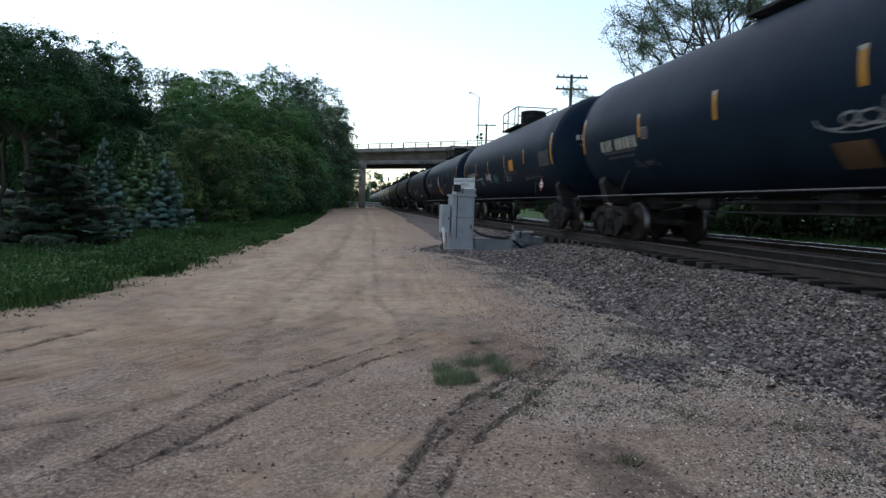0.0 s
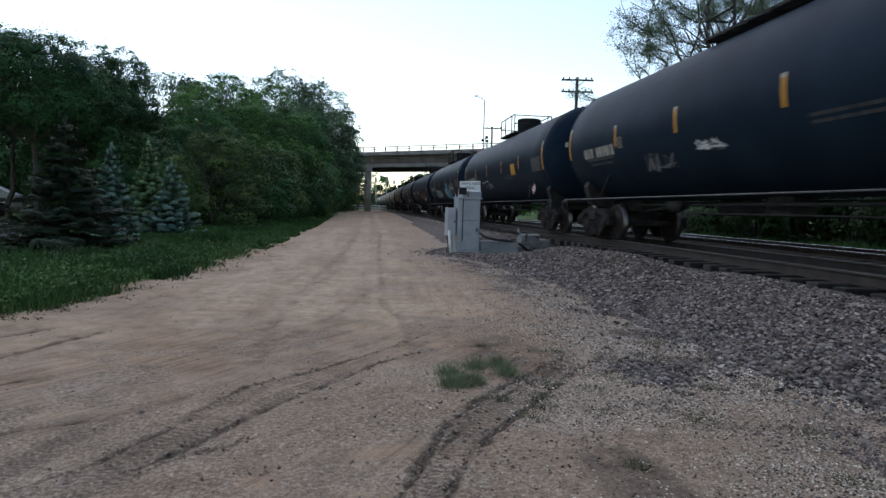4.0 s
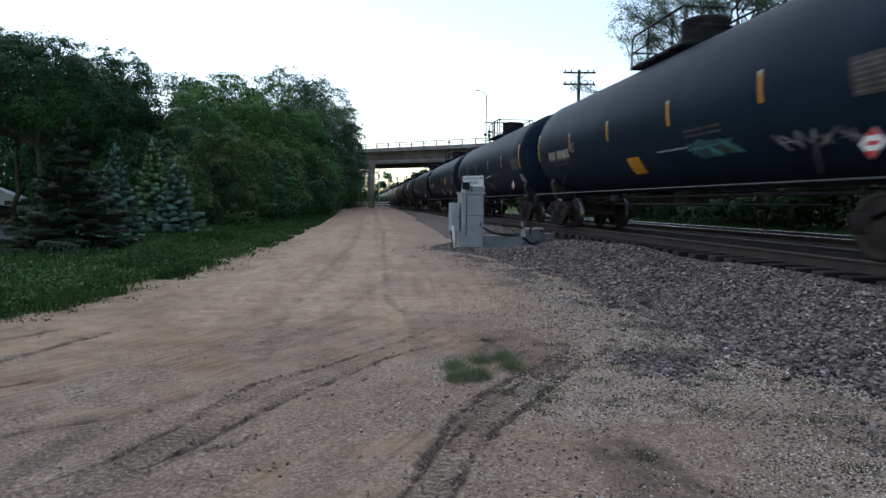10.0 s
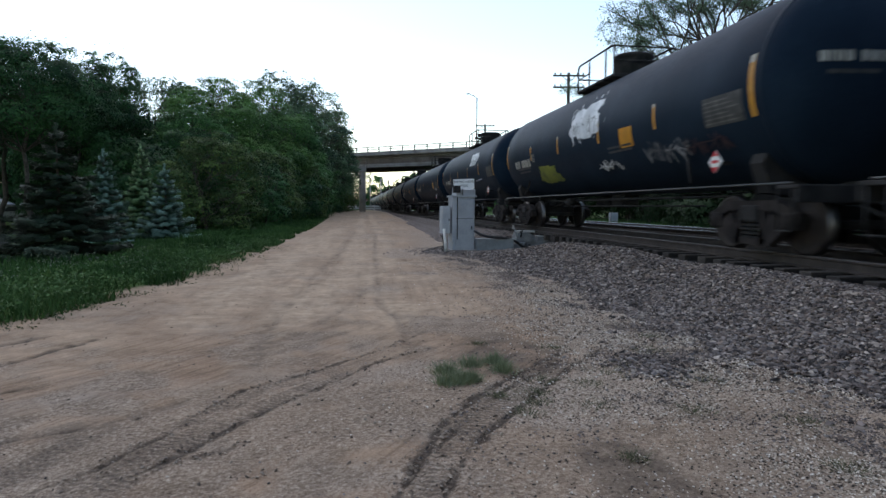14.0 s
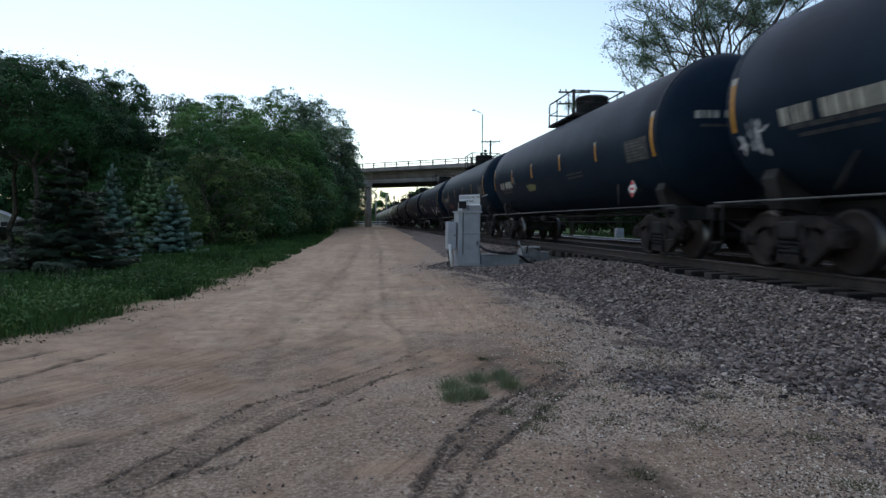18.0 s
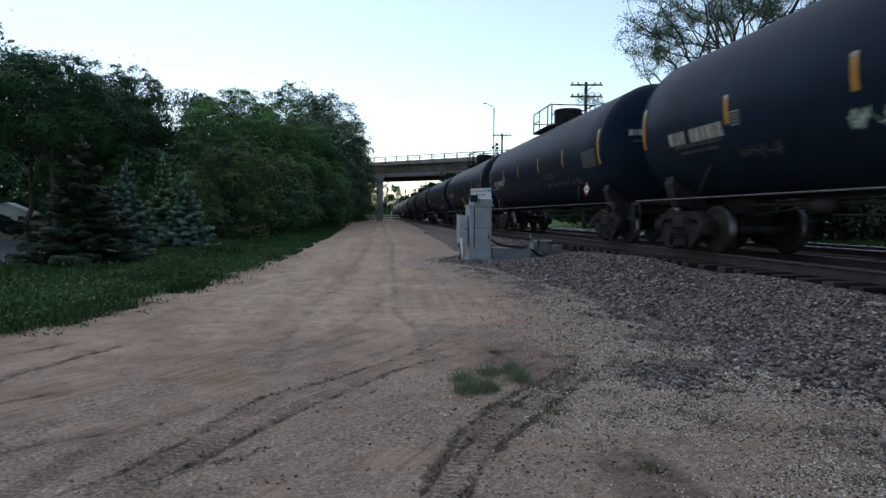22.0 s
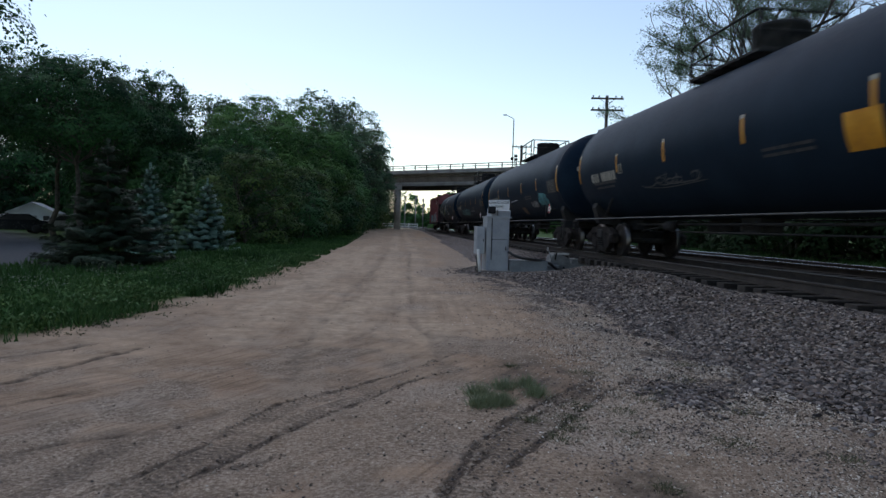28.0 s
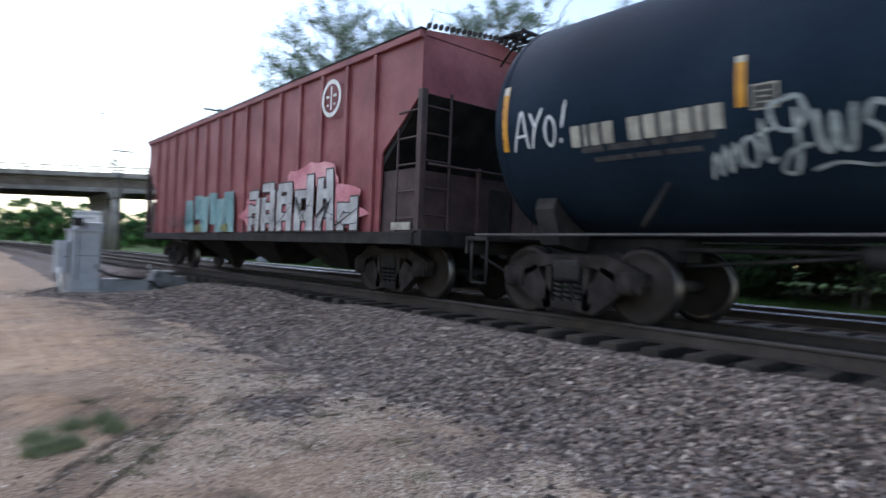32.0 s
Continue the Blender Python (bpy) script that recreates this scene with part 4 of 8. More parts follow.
def scrawl(name, u0, u1, z0, z1, material, parent, seed, w=0.04, letters=4, label="", surf=on_tank, lift=0.012):
    """An unreadable tag: jagged, crossing strokes of uneven width, letter by letter."""
    rng = random.Random(seed * 7 + 3)
    bm = bmesh.new()
    cw = (u1 - u0) / letters
    lean = rng.uniform(-0.12, 0.3) * (z1 - z0)
    drop = rng.uniform(-0.25, 0.15) * (z1 - z0)
    for i in range(letters):
        a = u0 + i * cw
        base = z0 + (drop * i / letters if drop < 0 else 0) * 0.6
        H = (z1 - z0) * rng.uniform(0.7, 1.0)

        def at(fx, fz):
            return (a + cw * fx * 1.15 + lean * fz, base + H * fz)

        pts = [at(rng.uniform(-0.05, 0.25), rng.uniform(0.7, 1.05))]
        up = False
        for j in range(rng.choice((3, 4, 5))):
            pts.append(at(rng.uniform(0.0, 1.0), rng.uniform(0.72, 1.05) if up else rng.uniform(-0.05, 0.3)))
            up = not up
        stroke(bm, spline(pts, 3) if rng.random() < 0.45 else pts, w * rng.uniform(0.7, 1.2), lift, surf)
        if rng.random() < 0.7:
            zc = rng.uniform(0.3, 0.7)
            stroke(bm, [at(-0.05, zc), at(0.5, zc + rng.uniform(-0.2, 0.2)), at(1.0, zc + rng.uniform(-0.25, 0.25))], w * rng.uniform(0.5, 0.9), lift + 0.003, surf)
        if rng.random() < 0.4:
            stroke(bm, [at(rng.uniform(0, 0.6), 1.0), at(rng.uniform(0.4, 1.1), rng.uniform(0.0, 0.5))], w * 0.6, lift + 0.005, surf)
    ob = part(name, bm, material, parent, label)
    ob["kind"] = "stuff"
    return ob


def loops(name, u0, u1, z0, z1, material, parent, seed, w=0.04, letters=4, label="", surf=on_tank, lift=0.012):
    """Spray-painted lettering that says nothing: a looping hand with tall strokes and a flourish."""
    r = random.Random(seed)
    bm = bmesh.new()
    L, H = u1 - u0, z1 - z0
    cw = L / letters
    n = letters * 14
    ph, style = r.uniform(0, 6.28), r.random()
    amp = [r.uniform(0.45, 1.0) for _ in range(letters + 2)]
    pts = []
    for i in range(n + 1):
        t = i / n
        c = t * letters
        a = amp[int(c)] * (1 - (c % 1)) + amp[int(c) + 1] * (c % 1)
        ang = math.tau * (c * 1.1 + 0.28 * math.sin(c * 2.3 + ph) + 0.15 * math.sin(c * 5.1)) + ph
        zz = z0 + H * (0.12 + 0.38 * a * (1 + math.sin(ang)))
        uu = u0 + L * t * 0.96 + (0.34 + 0.2 * style) * cw * math.cos(ang) + 0.16 * (zz - z0)
        pts.append((uu, zz))
    stroke(bm, pts, w, lift, surf)
    for i in range(letters):
        if r.random() < 0.75:
            x = u0 + cw * (i + r.uniform(0.1, 0.8))
            stroke(bm, spline([(x, z0 + H * r.uniform(0.0, 0.2)), (x + 0.1 * cw + r.uniform(-0.05, 0.05), z0 + H * 0.55), (x + 0.25 * cw, z0 + H * r.uniform(0.85, 1.05))]), w * 0.9, lift + 0.003, surf)
        if r.random() < 0.5:
            x = u0 + cw * i
            zz = z0 + H * r.uniform(0.3, 0.8)
            stroke(bm, [(x, zz), (x + cw * 0.9, zz + H * r.uniform(-0.2, 0.2))], w * 0.8, lift + 0.005, surf)
    if r.random() < 0.6:
        stroke(bm, spline([(u0, z0 + 0.1 * H), (u0 + 0.4 * L, z0 - 0.08 * H), (u0 + L * 1.05, z0 + 0.12 * H)]), w * 0.7, lift + 0.006, surf)
    return part(name, bm, material, parent, label)


def script(name, u0, u1, z0, z1, material, parent, w, label, lift):
    """A flowing tag of arches, rounds, tall loops and a long tail; it spells nothing."""
    bm = bmesh.new()
    L, H = u1 - u0, z1 - z0

    def put(pts, wide=1.0, up=0.0):
        stroke(bm, spline([(u0 + L * a, z0 + H * b) for a, b in pts], 4), w * wide, lift + up)

    def round_letter(c, r, base, high):
        put([(c + r * math.cos(a), base + high * (0.5 + 0.5 * math.sin(a))) for a in [math.pi * (0.6 + k / 4) for k in range(9)]], 1.0, 0.003)

    put([(0.0, 0.05), (0.04, 0.42), (0.055, 0.1), (0.095, 0.5), (0.11, 0.14), (0.15, 0.52), (0.175, 0.18)])
    round_letter(0.225, 0.04, 0.2, 0.38)
    put([(0.29, 0.78), (0.3, 0.5), (0.315, 0.24), (0.35, 0.3)], 1.0, 0.002)
    put([(0.255, 0.58), (0.36, 0.66)], 0.8, 0.005)
    put([(0.40, 0.95), (0.34, 0.9), (0.36, 0.66), (0.44, 0.6), (0.50, 0.75), (0.47, 0.97), (0.40, 0.95)], 1.1, 0.006)
    put([(0.45, 0.85), (0.46, 0.4), (0.43, 0.08), (0.37, 0.12), (0.42, 0.34), (0.52, 0.42)], 1.1, 0.004)
    put([(0.54, 0.8), (0.56, 0.38), (0.60, 0.34), (0.62, 0.74), (0.64, 0.36), (0.685, 0.36), (0.70, 0.82)], 1.3, 0.003)
    put([(0.84, 0.74), (0.78, 0.8), (0.75, 0.62), (0.81, 0.5), (0.83, 0.34), (0.76, 0.27)], 1.2, 0.005)
    put([(0.5, 0.08), (0.62, 0.17), (0.78, 0.1), (0.9, 0.16), (1.0, 0.0)], 0.8, 0.004)
    ob = part(name, bm, material, parent, label)
    ob["kind"] = "stuff"
    return ob


def blob(name, u0, u1, z0, z1, material, parent, seed, label="", spikes=0.18, surf=on_tank, lift=0.007, seg=40):
    """An uneven filled field of paint."""
    r = random.Random(seed)
    bm = bmesh.new()
    cu, cz, ru, rz = (u0 + u1) / 2, (z0 + z1) / 2, (u1 - u0) / 2, (z1 - z0) / 2
    ph = [r.uniform(0, 6.28) for _ in range(4)]
    rings = []
    for k in range(1, 6):
        ring = []
        for i in range(seg):
            a = i * math.tau / seg
            e = 1 + spikes * (math.sin(3 * a + ph[0]) * 0.5 + math.sin(5 * a + ph[1]) * 0.4 + math.sin(9 * a + ph[2]) * 0.35 + math.sin(14 * a + ph[3]) * 0.25)
            c, s = math.cos(a), math.sin(a)
            sq = 1 / max(abs(c), abs(s)) ** 0.55
            ring.append(bm.verts.new(surf(cu + ru * c * sq * e * k / 5, max(cz + rz * s * sq * e * k / 5, z0), lift)))
        rings.append(ring)
    bm.faces.new(rings[0])
    for a, b in zip(rings[:-1], rings[1:]):
        for i in range(seg):
            j = (i + 1) % seg
            bm.faces.new((a[i], a[j], b[j], b[i]))
    return part(name, bm, material, parent, label)


def block_letter(u0, u1, z0, z1, seed, parent, surf, lift):
    """A blocky graffiti letter: thick pale bars over a dark backing."""
    r = random.Random(seed)
    cu = (u1 - u0)
    bars = [(u0, u0 + cu * 0.36, z0, z1 * 1.0), (u1 - cu * 0.34, u1, z0, z1 - r.uniform(0, 0.3))]
    k = r.randint(1, 2)
    for i in range(k + 1):
        zz = z0 + (z1 - z0) * (0.2 + 0.35 * i) * r.uniform(0.9, 1.1)
        bars.append((u0 + 0.05, u1 - 0.05, zz, zz + r.uniform(0.14, 0.2)))
    for nm, mt, grow, lf, lb in (("graffiti_outline", PAINT["black"], 0.028, lift, "black outline"), ("graffiti_letter", PAINT["silver"], 0.0, lift + 0.006, "silver-white block letter shape")):
        bm = bmesh.new()
        rr = random.Random(seed + 1)
        for j, (a, b, c, d) in enumerate(bars):
            q = [(a - grow, c - grow), (b + grow, c - grow), (b + grow, d + grow), (a - grow, d + grow)]
            sk = rr.uniform(-0.08, 0.08)
            bm.faces.new([bm.verts.new(surf(uu + sk * (zz - c), max(zz, 1.07), lf + j * 0.0012)) for uu, zz in q])
        part(nm, bm, mt, parent, lb)


def mark_row(name, u0, z, h, widths, material, parent, label, gap=0.045, surf=on_tank, lift=0.007, split=False):
    """A row of stencilled blocks in place of characters. split: each block a part of its own."""
    bm = bmesh.new()
    u, made = u0, None
    for i, w in enumerate(widths):
        if w > 0:
            g = [[bm.verts.new(surf(uu, z + h * j / 3, lift)) for uu in (u, u + w)] for j in range(4)]
            for j in range(3):
                bm.faces.new((g[j][0], g[j + 1][0], g[j + 1][1], g[j][1]))
            if split:
                ob = part(name if made is None else "stencil_block", bm, material, made or parent, label if made is None else "")
                made = made or ob
                bm = bmesh.new()
        u += abs(w) + gap
    if split:
        bm.free()
        return made
    ob = part(name, bm, material, parent, label)
    if sum(w > 0 for w in widths) > 1:
        ob["kind"] = "stuff"
    return ob


M_SILL = mat("worn_sill_steel", [(0.06, 0.06, 0.064), (0.11, 0.11, 0.115)], 3, 0.5, 0.3)
M_CREAM = mat("worn_cream_film", [(0.42, 0.38, 0.3), (0.55, 0.5, 0.41)], 5, 0.6)
M_FADED = mat("faded_stencil", [(0.17, 0.158, 0.135), (0.33, 0.31, 0.265), (0.46, 0.43, 0.37)], 5, 0.7)
M_PANEL = mat("grey_data_panel", [(0.02, 0.021, 0.022), (0.04, 0.04, 0.039), (0.07, 0.068, 0.063)], 9, 0.7)
M_DATA = mat("worn_data_lines", [(0.05, 0.049, 0.046), (0.09, 0.087, 0.08), (0.15, 0.145, 0.13)], 9, 0.7)
M_FAINT = mat("nearly_lost_stencil", [(0.012, 0.013, 0.016), (0.028, 0.029, 0.032), (0.055, 0.055, 0.058)], 9, 0.6)
M_RED = mat("placard_red", [(0.45, 0.02, 0.03), (0.6, 0.04, 0.05)], 6, 0.5)
PAINT = {
    "white": mat("spray_white", [(0.38, 0.40, 0.42), (0.58, 0.6, 0.62), (0.75, 0.76, 0.78)], 3, 0.55),
    "chalk": mat("spray_thin_white", [(0.14, 0.17, 0.18), (0.27, 0.31, 0.32), (0.46, 0.5, 0.51)], 7, 0.6),
    "silver": mat("spray_silver", [(0.26, 0.26, 0.27), (0.38, 0.38, 0.39), (0.52, 0.52, 0.53)], 4, 0.5),
    "grey": mat("spray_grey", [(0.14, 0.145, 0.155), (0.24, 0.245, 0.26), (0.36, 0.37, 0.39)], 3, 0.6),
    "teal": mat("spray_teal", [(0.02, 0.12, 0.14), (0.04, 0.22, 0.25), (0.10, 0.36, 0.38)], 2, 0.55),
    "blue": mat("spray_blue", [(0.01, 0.16, 0.30), (0.02, 0.26, 0.42), (0.05, 0.36, 0.52)], 2, 0.5),
    "pink": mat("spray_pink", [(0.40, 0.09, 0.12), (0.58, 0.20, 0.24), (0.72, 0.36, 0.38)], 2, 0.55),
    "dusty": mat("spray_dusty_pink", [(0.06, 0.022, 0.028), (0.11, 0.045, 0.052), (0.17, 0.08, 0.085)], 3, 0.6),
    "red": mat("spray_red", [(0.30, 0.03, 0.05), (0.45, 0.06, 0.09)], 2, 0.55),
    "maroon": mat("spray_maroon", [(0.02, 0.01, 0.016), (0.045, 0.014, 0.02)], 2, 0.6),
    "yellow": M_YELLOW,
    "lime": mat("spray_lime", [(0.10, 0.115, 0.012), (0.17, 0.19, 0.022), (0.25, 0.27, 0.045)], 2, 0.55),
    "brown": mat("spray_brown", [(0.06, 0.032, 0.018), (0.11, 0.06, 0.03), (0.17, 0.095, 0.05)], 2, 0.6),
    "green": mat("spray_pale_green", [(0.22, 0.34, 0.25), (0.36, 0.48, 0.38), (0.48, 0.58, 0.5)], 2, 0.55),
    "olive": mat("spray_olive", [(0.10, 0.11, 0.04), (0.19, 0.20, 0.07)], 2, 0.6),
    "dim": mat("worn_spray_grey", [(0.03, 0.032, 0.036), (0.06, 0.062, 0.067), (0.10, 0.102, 0.106)], 3, 0.6),
    "deep": mat("spray_dark_teal", [(0.01, 0.045, 0.05), (0.02, 0.085, 0.095), (0.035, 0.14, 0.15)], 2, 0.6),
    "sky": mat("spray_pale_blue", [(0.18, 0.32, 0.38), (0.3, 0.46, 0.52), (0.42, 0.58, 0.64)], 2, 0.55),
    "aqua": mat("spray_aqua", [(0.10, 0.22, 0.24), (0.17, 0.32, 0.34), (0.26, 0.42, 0.43)], 2, 0.6),
    "black": mat("spray_black", [(0.01, 0.01, 0.012), (0.02, 0.02, 0.024)], 2, 0.5),
}


def tank_car():
    """One tank car; origin at its middle, on the rails; far end towards +y."""
    car = empty("tank_car", pose(TRACK_X, 0, RAIL_Z), "glossy black railway tank car with yellow reflective stripes", "tank car", "tank cars of the train")
    prof = []
    for i in range(9):
        a = math.pi / 2 * i / 8
        prof.append((max(TANK_R * math.sin(a), 0.02), -TANK_HALF - 0.62 * math.cos(a)))
    for yy in (-6.2, -5.0, -2.5, 0, 2.5, 5.0, 6.2):
        prof.append((TANK_R, yy))
    for i in range(8, -1, -1):
        a = math.pi / 2 * i / 8
        prof.append((max(TANK_R * math.sin(a), 0.02), TANK_HALF + 0.62 * math.cos(a)))
    lathe("tank", prof, M_TANK, car, "Y", 64, at=(0, 0, TANK_ZC))
    # weld bands of the jacket
    for yy in (-TANK_HALF, TANK_HALF):
        lathe("jacket_band", [(TANK_R + 0.001, yy - 0.035), (TANK_R + 0.006, yy - 0.03), (TANK_R + 0.006, yy + 0.03), (TANK_R + 0.001, yy + 0.035)], M_TANK, car, "Y", 64, at=(0, 0, TANK_ZC))
    # reflective stripes
    for u, h, w in ((0.06, 0.86, 0.09), (3.10, 0.48, 0.09), (5.80, 0.48, 0.09), (8.75, 0.48, 0.09), (11.52, 0.48, 0.09), (14.48, 0.92, 0.10)):
        z = 2.49 - h / 2 + (0.03 if u > 12 else 0.08 if u < 1 else 0)
        s = patch("reflective_stripe", u - w / 2, u + w / 2, z, z + h, M_YELLOW, car, "yellow reflective stripe", nu=1)
        patch("stripe_tip", u - w / 2, u + w / 2, z + h * 0.87, z + h, M_CREAM, s, "pale reflective end", nu=1, lift=0.011)
    # stencilled data
    mark_row("reporting_mark", 1.12, 2.08, 0.25, [0.13, 0.05, 0.12, 0.14, -0.10, 0.145, 0.145, 0.145, 0.145, 0.09, 0.145], M_FADED, car, "faded stencilled marks", split=True)
    mark_row("data_line", 1.25, 2.0, 0.07, [0.3, 0.5, 0.2, 0.45], M_FAINT, car, "small stencilled line")
    mark_row("data_line", 1.4, 1.88, 0.06, [0.5, 0.3, 0.4], M_FAINT, car, "small stencilled line")
    db = mark_row("data_box", 3.19, 2.2, 0.24, [0.24], M_PANEL, car, "small stencilled box")
    bm = bmesh.new()
    for pts in ([(3.20, 2.21), (3.20, 2.43), (3.42, 2.43), (3.42, 2.21), (3.20, 2.21)], [(3.25, 2.37), (3.37, 2.37)], [(3.26, 2.32), (3.36, 2.32)], [(3.25, 2.27), (3.37, 2.27)]):
        stroke(bm, pts, 0.022, 0.011)
    part("box_outline", bm, M_FADED, db, "faded outline and lines")["kind"] = "stuff"
    for k in range(2):
        mark_row("data_line", 9.2, 2.05 - k * 0.1, 0.05, [0.4, 0.25, 0.45], M_FAINT, car, "small stencilled line")
    pn = patch("data_panel", 13.2, 14.25, 2.04, 2.52, M_PANEL, car, "weathered grey data panel", nu=3, nz=4)
    for k in range(6):
        mark_row("panel_line", 13.25, 2.08 + k * 0.07, 0.025, [0.9 - 0.13 * (k % 3)], M_DATA, pn, "", lift=0.012)
    # placard in a small holder
    PU, PZ, PX = TANK_HALF - 13.56, 1.46, -1.50
    pl = mesh_part("placard", [(PX, PU - 0.19, PZ), (PX, PU, PZ - 0.19), (PX, PU + 0.19, PZ), (PX, PU, PZ + 0.19), (PX + 0.012, PU - 0.19, PZ), (PX + 0.012, PU, PZ - 0.19), (PX + 0.012, PU + 0.19, PZ), (PX + 0.012, PU, PZ + 0.19)],
                   [(0, 1, 2, 3), (7, 6, 5, 4), (0, 4, 5, 1), (1, 5, 6, 2), (2, 6, 7, 3), (3, 7, 4, 0)], M_WHITE, car, "red and white hazard placard")
    for s in (1, -1):
        z0, z1 = PZ + s * 0.09, PZ + s * 0.19
        mesh_part("placard_tip", [(PX - 0.004, PU - 0.10, z0), (PX - 0.004, PU + 0.10, z0), (PX - 0.004, PU, z1)], [(0, 1, 2) if s < 0 else (2, 1, 0)], M_RED, pl, "red corner of the placard")
    mesh_part("placard_number", [(PX - 0.004, PU - 0.10, PZ - 0.025), (PX - 0.004, PU + 0.10, PZ - 0.025), (PX - 0.004, PU + 0.10, PZ + 0.025), (PX - 0.004, PU - 0.10, PZ + 0.025)], [(0, 1, 2, 3)], M_RED, pl)
    box("placard_holder", (PX + 0.15, PU, PZ - 0.02), (0.28, 0.05, 0.06), M_STEEL, car, 0.005)
    # dome with platform and rails
    dome = lathe("valve_housing", [(0.5, 3.95), (0.51, 4.05), (0.51, 4.64), (0.52, 4.65), (0.52, 4.71), (0.49, 4.74), (0.1, 4.76)], M_STEEL, car, "Z", 28)
    box("hinge", (0.48, 0, 4.58), (0.12, 0.3, 0.09), M_STEEL, dome, 0.01)
    bm = bmesh.new()
    for x in np.arange(-0.8, 0.81, 0.08):
        add_box(bm, (x, 0.6, 4.10), (0.05, 2.6, 0.05))
    for yy in (-0.66, 0.0, 0.62, 1.24, 1.86):
        add_box(bm, (0, yy, 4.07), (1.7, 0.06, 0.06))
    part("platform", bm, M_STEEL, car, "dark steel grating")["kind"] = "stuff"
    for sx in (-0.82, 0.82):
        tube("handrail", [(sx, -0.62, 4.08), (sx, -0.62, 4.80), (sx, -0.54, 4.85), (sx, 1.78, 4.83), (sx, 1.86, 4.75), (sx, 1.86, 4.08)], 0.026, M_STEEL, car)
        for yy in (-0.1, 1.02):
            tube("rail_post", [(sx, yy, 4.08), (sx, yy, 4.84)], 0.024, M_STEEL, car)
        tube("mid_rail", [(sx, 1.02, 4.46), (sx, 1.86, 4.45)], 0.018, M_STEEL, car)
    for yy, zz in ((-0.62, 4.82), (-0.62, 4.46), (1.86, 4.46)):
        tube("cross_rail", [(-0.82, yy, zz), (0.82, yy, zz)], 0.022, M_STEEL, car)
    # underframe
    for sx in (-1.42, 1.42):
        tube("side_rail", [(sx, -7.9, 1.055), (sx, 7.9, 1.055)], 0.016, M_SILL if sx < 0 else M_STEEL, car, label="worn steel rail along the sill" if sx < 0 else "")
    box("outlet_valve", (0, 0.3, 0.92), (0.5, 0.7, 0.42), M_STEEL, car, 0.06)
    tube("brake_pipe", [(-0.4, -5.4, 0.92), (-0.4, 5.4, 0.92)], 0.03, M_STEEL, car)
    lathe("brake_cylinder", [(0.02, 3.0), (0.11, 3.02), (0.12, 3.06), (0.12, 3.42), (0.09, 3.46), (0.03, 3.48)], M_STEEL, car, "Y", 16, at=(-0.5, 0, 0.88))
    tube("brake_rod", [(-0.5, 3.48, 0.88), (-0.3, 5.4, 0.72)], 0.02, M_STEEL, car)
    tube("brake_rod", [(-0.62, -4.6, 0.74), (-0.62, 2.9, 0.74)], 0.018, M_STEEL, car)
    box("air_reservoir", (0.35, 2.2, 0.88), (0.4, 1.1, 0.34), M_STEEL, car, 0.1)
    for s in (-1, 1):
        box("stub_sill", (0, s * 6.9, 0.93), (0.42, 3.0, 0.34), M_STEEL, car, 0.02)
        for sx in (-1, 1):
            prism("saddle", [(sx * 0.5, 0.86), (sx * 1.05, 0.94), (sx * 1.2, 1.40), (sx * 1.14, 1.56), (sx * 0.8, 1.30), (sx * 0.4, 1.12)], s * 6.85 - 0.16, s * 6.85 + 0.16, M_STEEL, car)
            tube("brace", [(sx * 1.38, s * 5.3, 1.14), (sx * 1.30, s * 5.05, 1.62)], 0.03, M_STEEL, car)
        bm = bmesh.new()
        add_box(bm, (0, s * 7.85, 1.0), (2.9, 0.42, 0.06), 0.01)
        add_box(bm, (0, s * 8.05, 0.9), (2.9, 0.05, 0.24), 0.01)
        part("end_platform", bm, M_STEEL, car)
        tube("sill_step", [(-1.43, s * 7.95, 1.0), (-1.43, s * 7.95, 0.38), (-1.43, s * 7.65, 0.38), (-1.43, s * 7.65, 1.0)], 0.018, M_STEEL, car)
        coupler(car, s * 7.98, s)
        truck(car, s * 6.55)
    # brake wheel stand at the near end
    lathe("hand_brake_wheel", [(0.26, -8.16), (0.29, -8.14), (0.29, -8.10), (0.26, -8.08)], M_STEEL, car, "Y", 20, at=(0.5, 0, 1.9))
    # marks on the near head
    def on_head(u, z, lift=0.01):
        rr = math.hypot(u, z) / TANK_R
        return Vector((u, -TANK_HALF - 0.62 * math.sqrt(max(1 - rr * rr, 0.0)) - lift, TANK_ZC + z))
    mark_row("head_mark", -1.0, 0.15, 0.15, [0.1, 0.05, 0.1, 0.1, -0.05, 0.1, 0.1, 0.1, 0.1, 0.1], M_FADED, car, "faded stencilled marks", gap=0.03, surf=on_head)
    mark_row("head_mark", -0.9, -0.02, 0.06, [0.4, 0.3], M_PANEL, car, "small stencilled line", gap=0.03, surf=on_head)
    return car, on_head


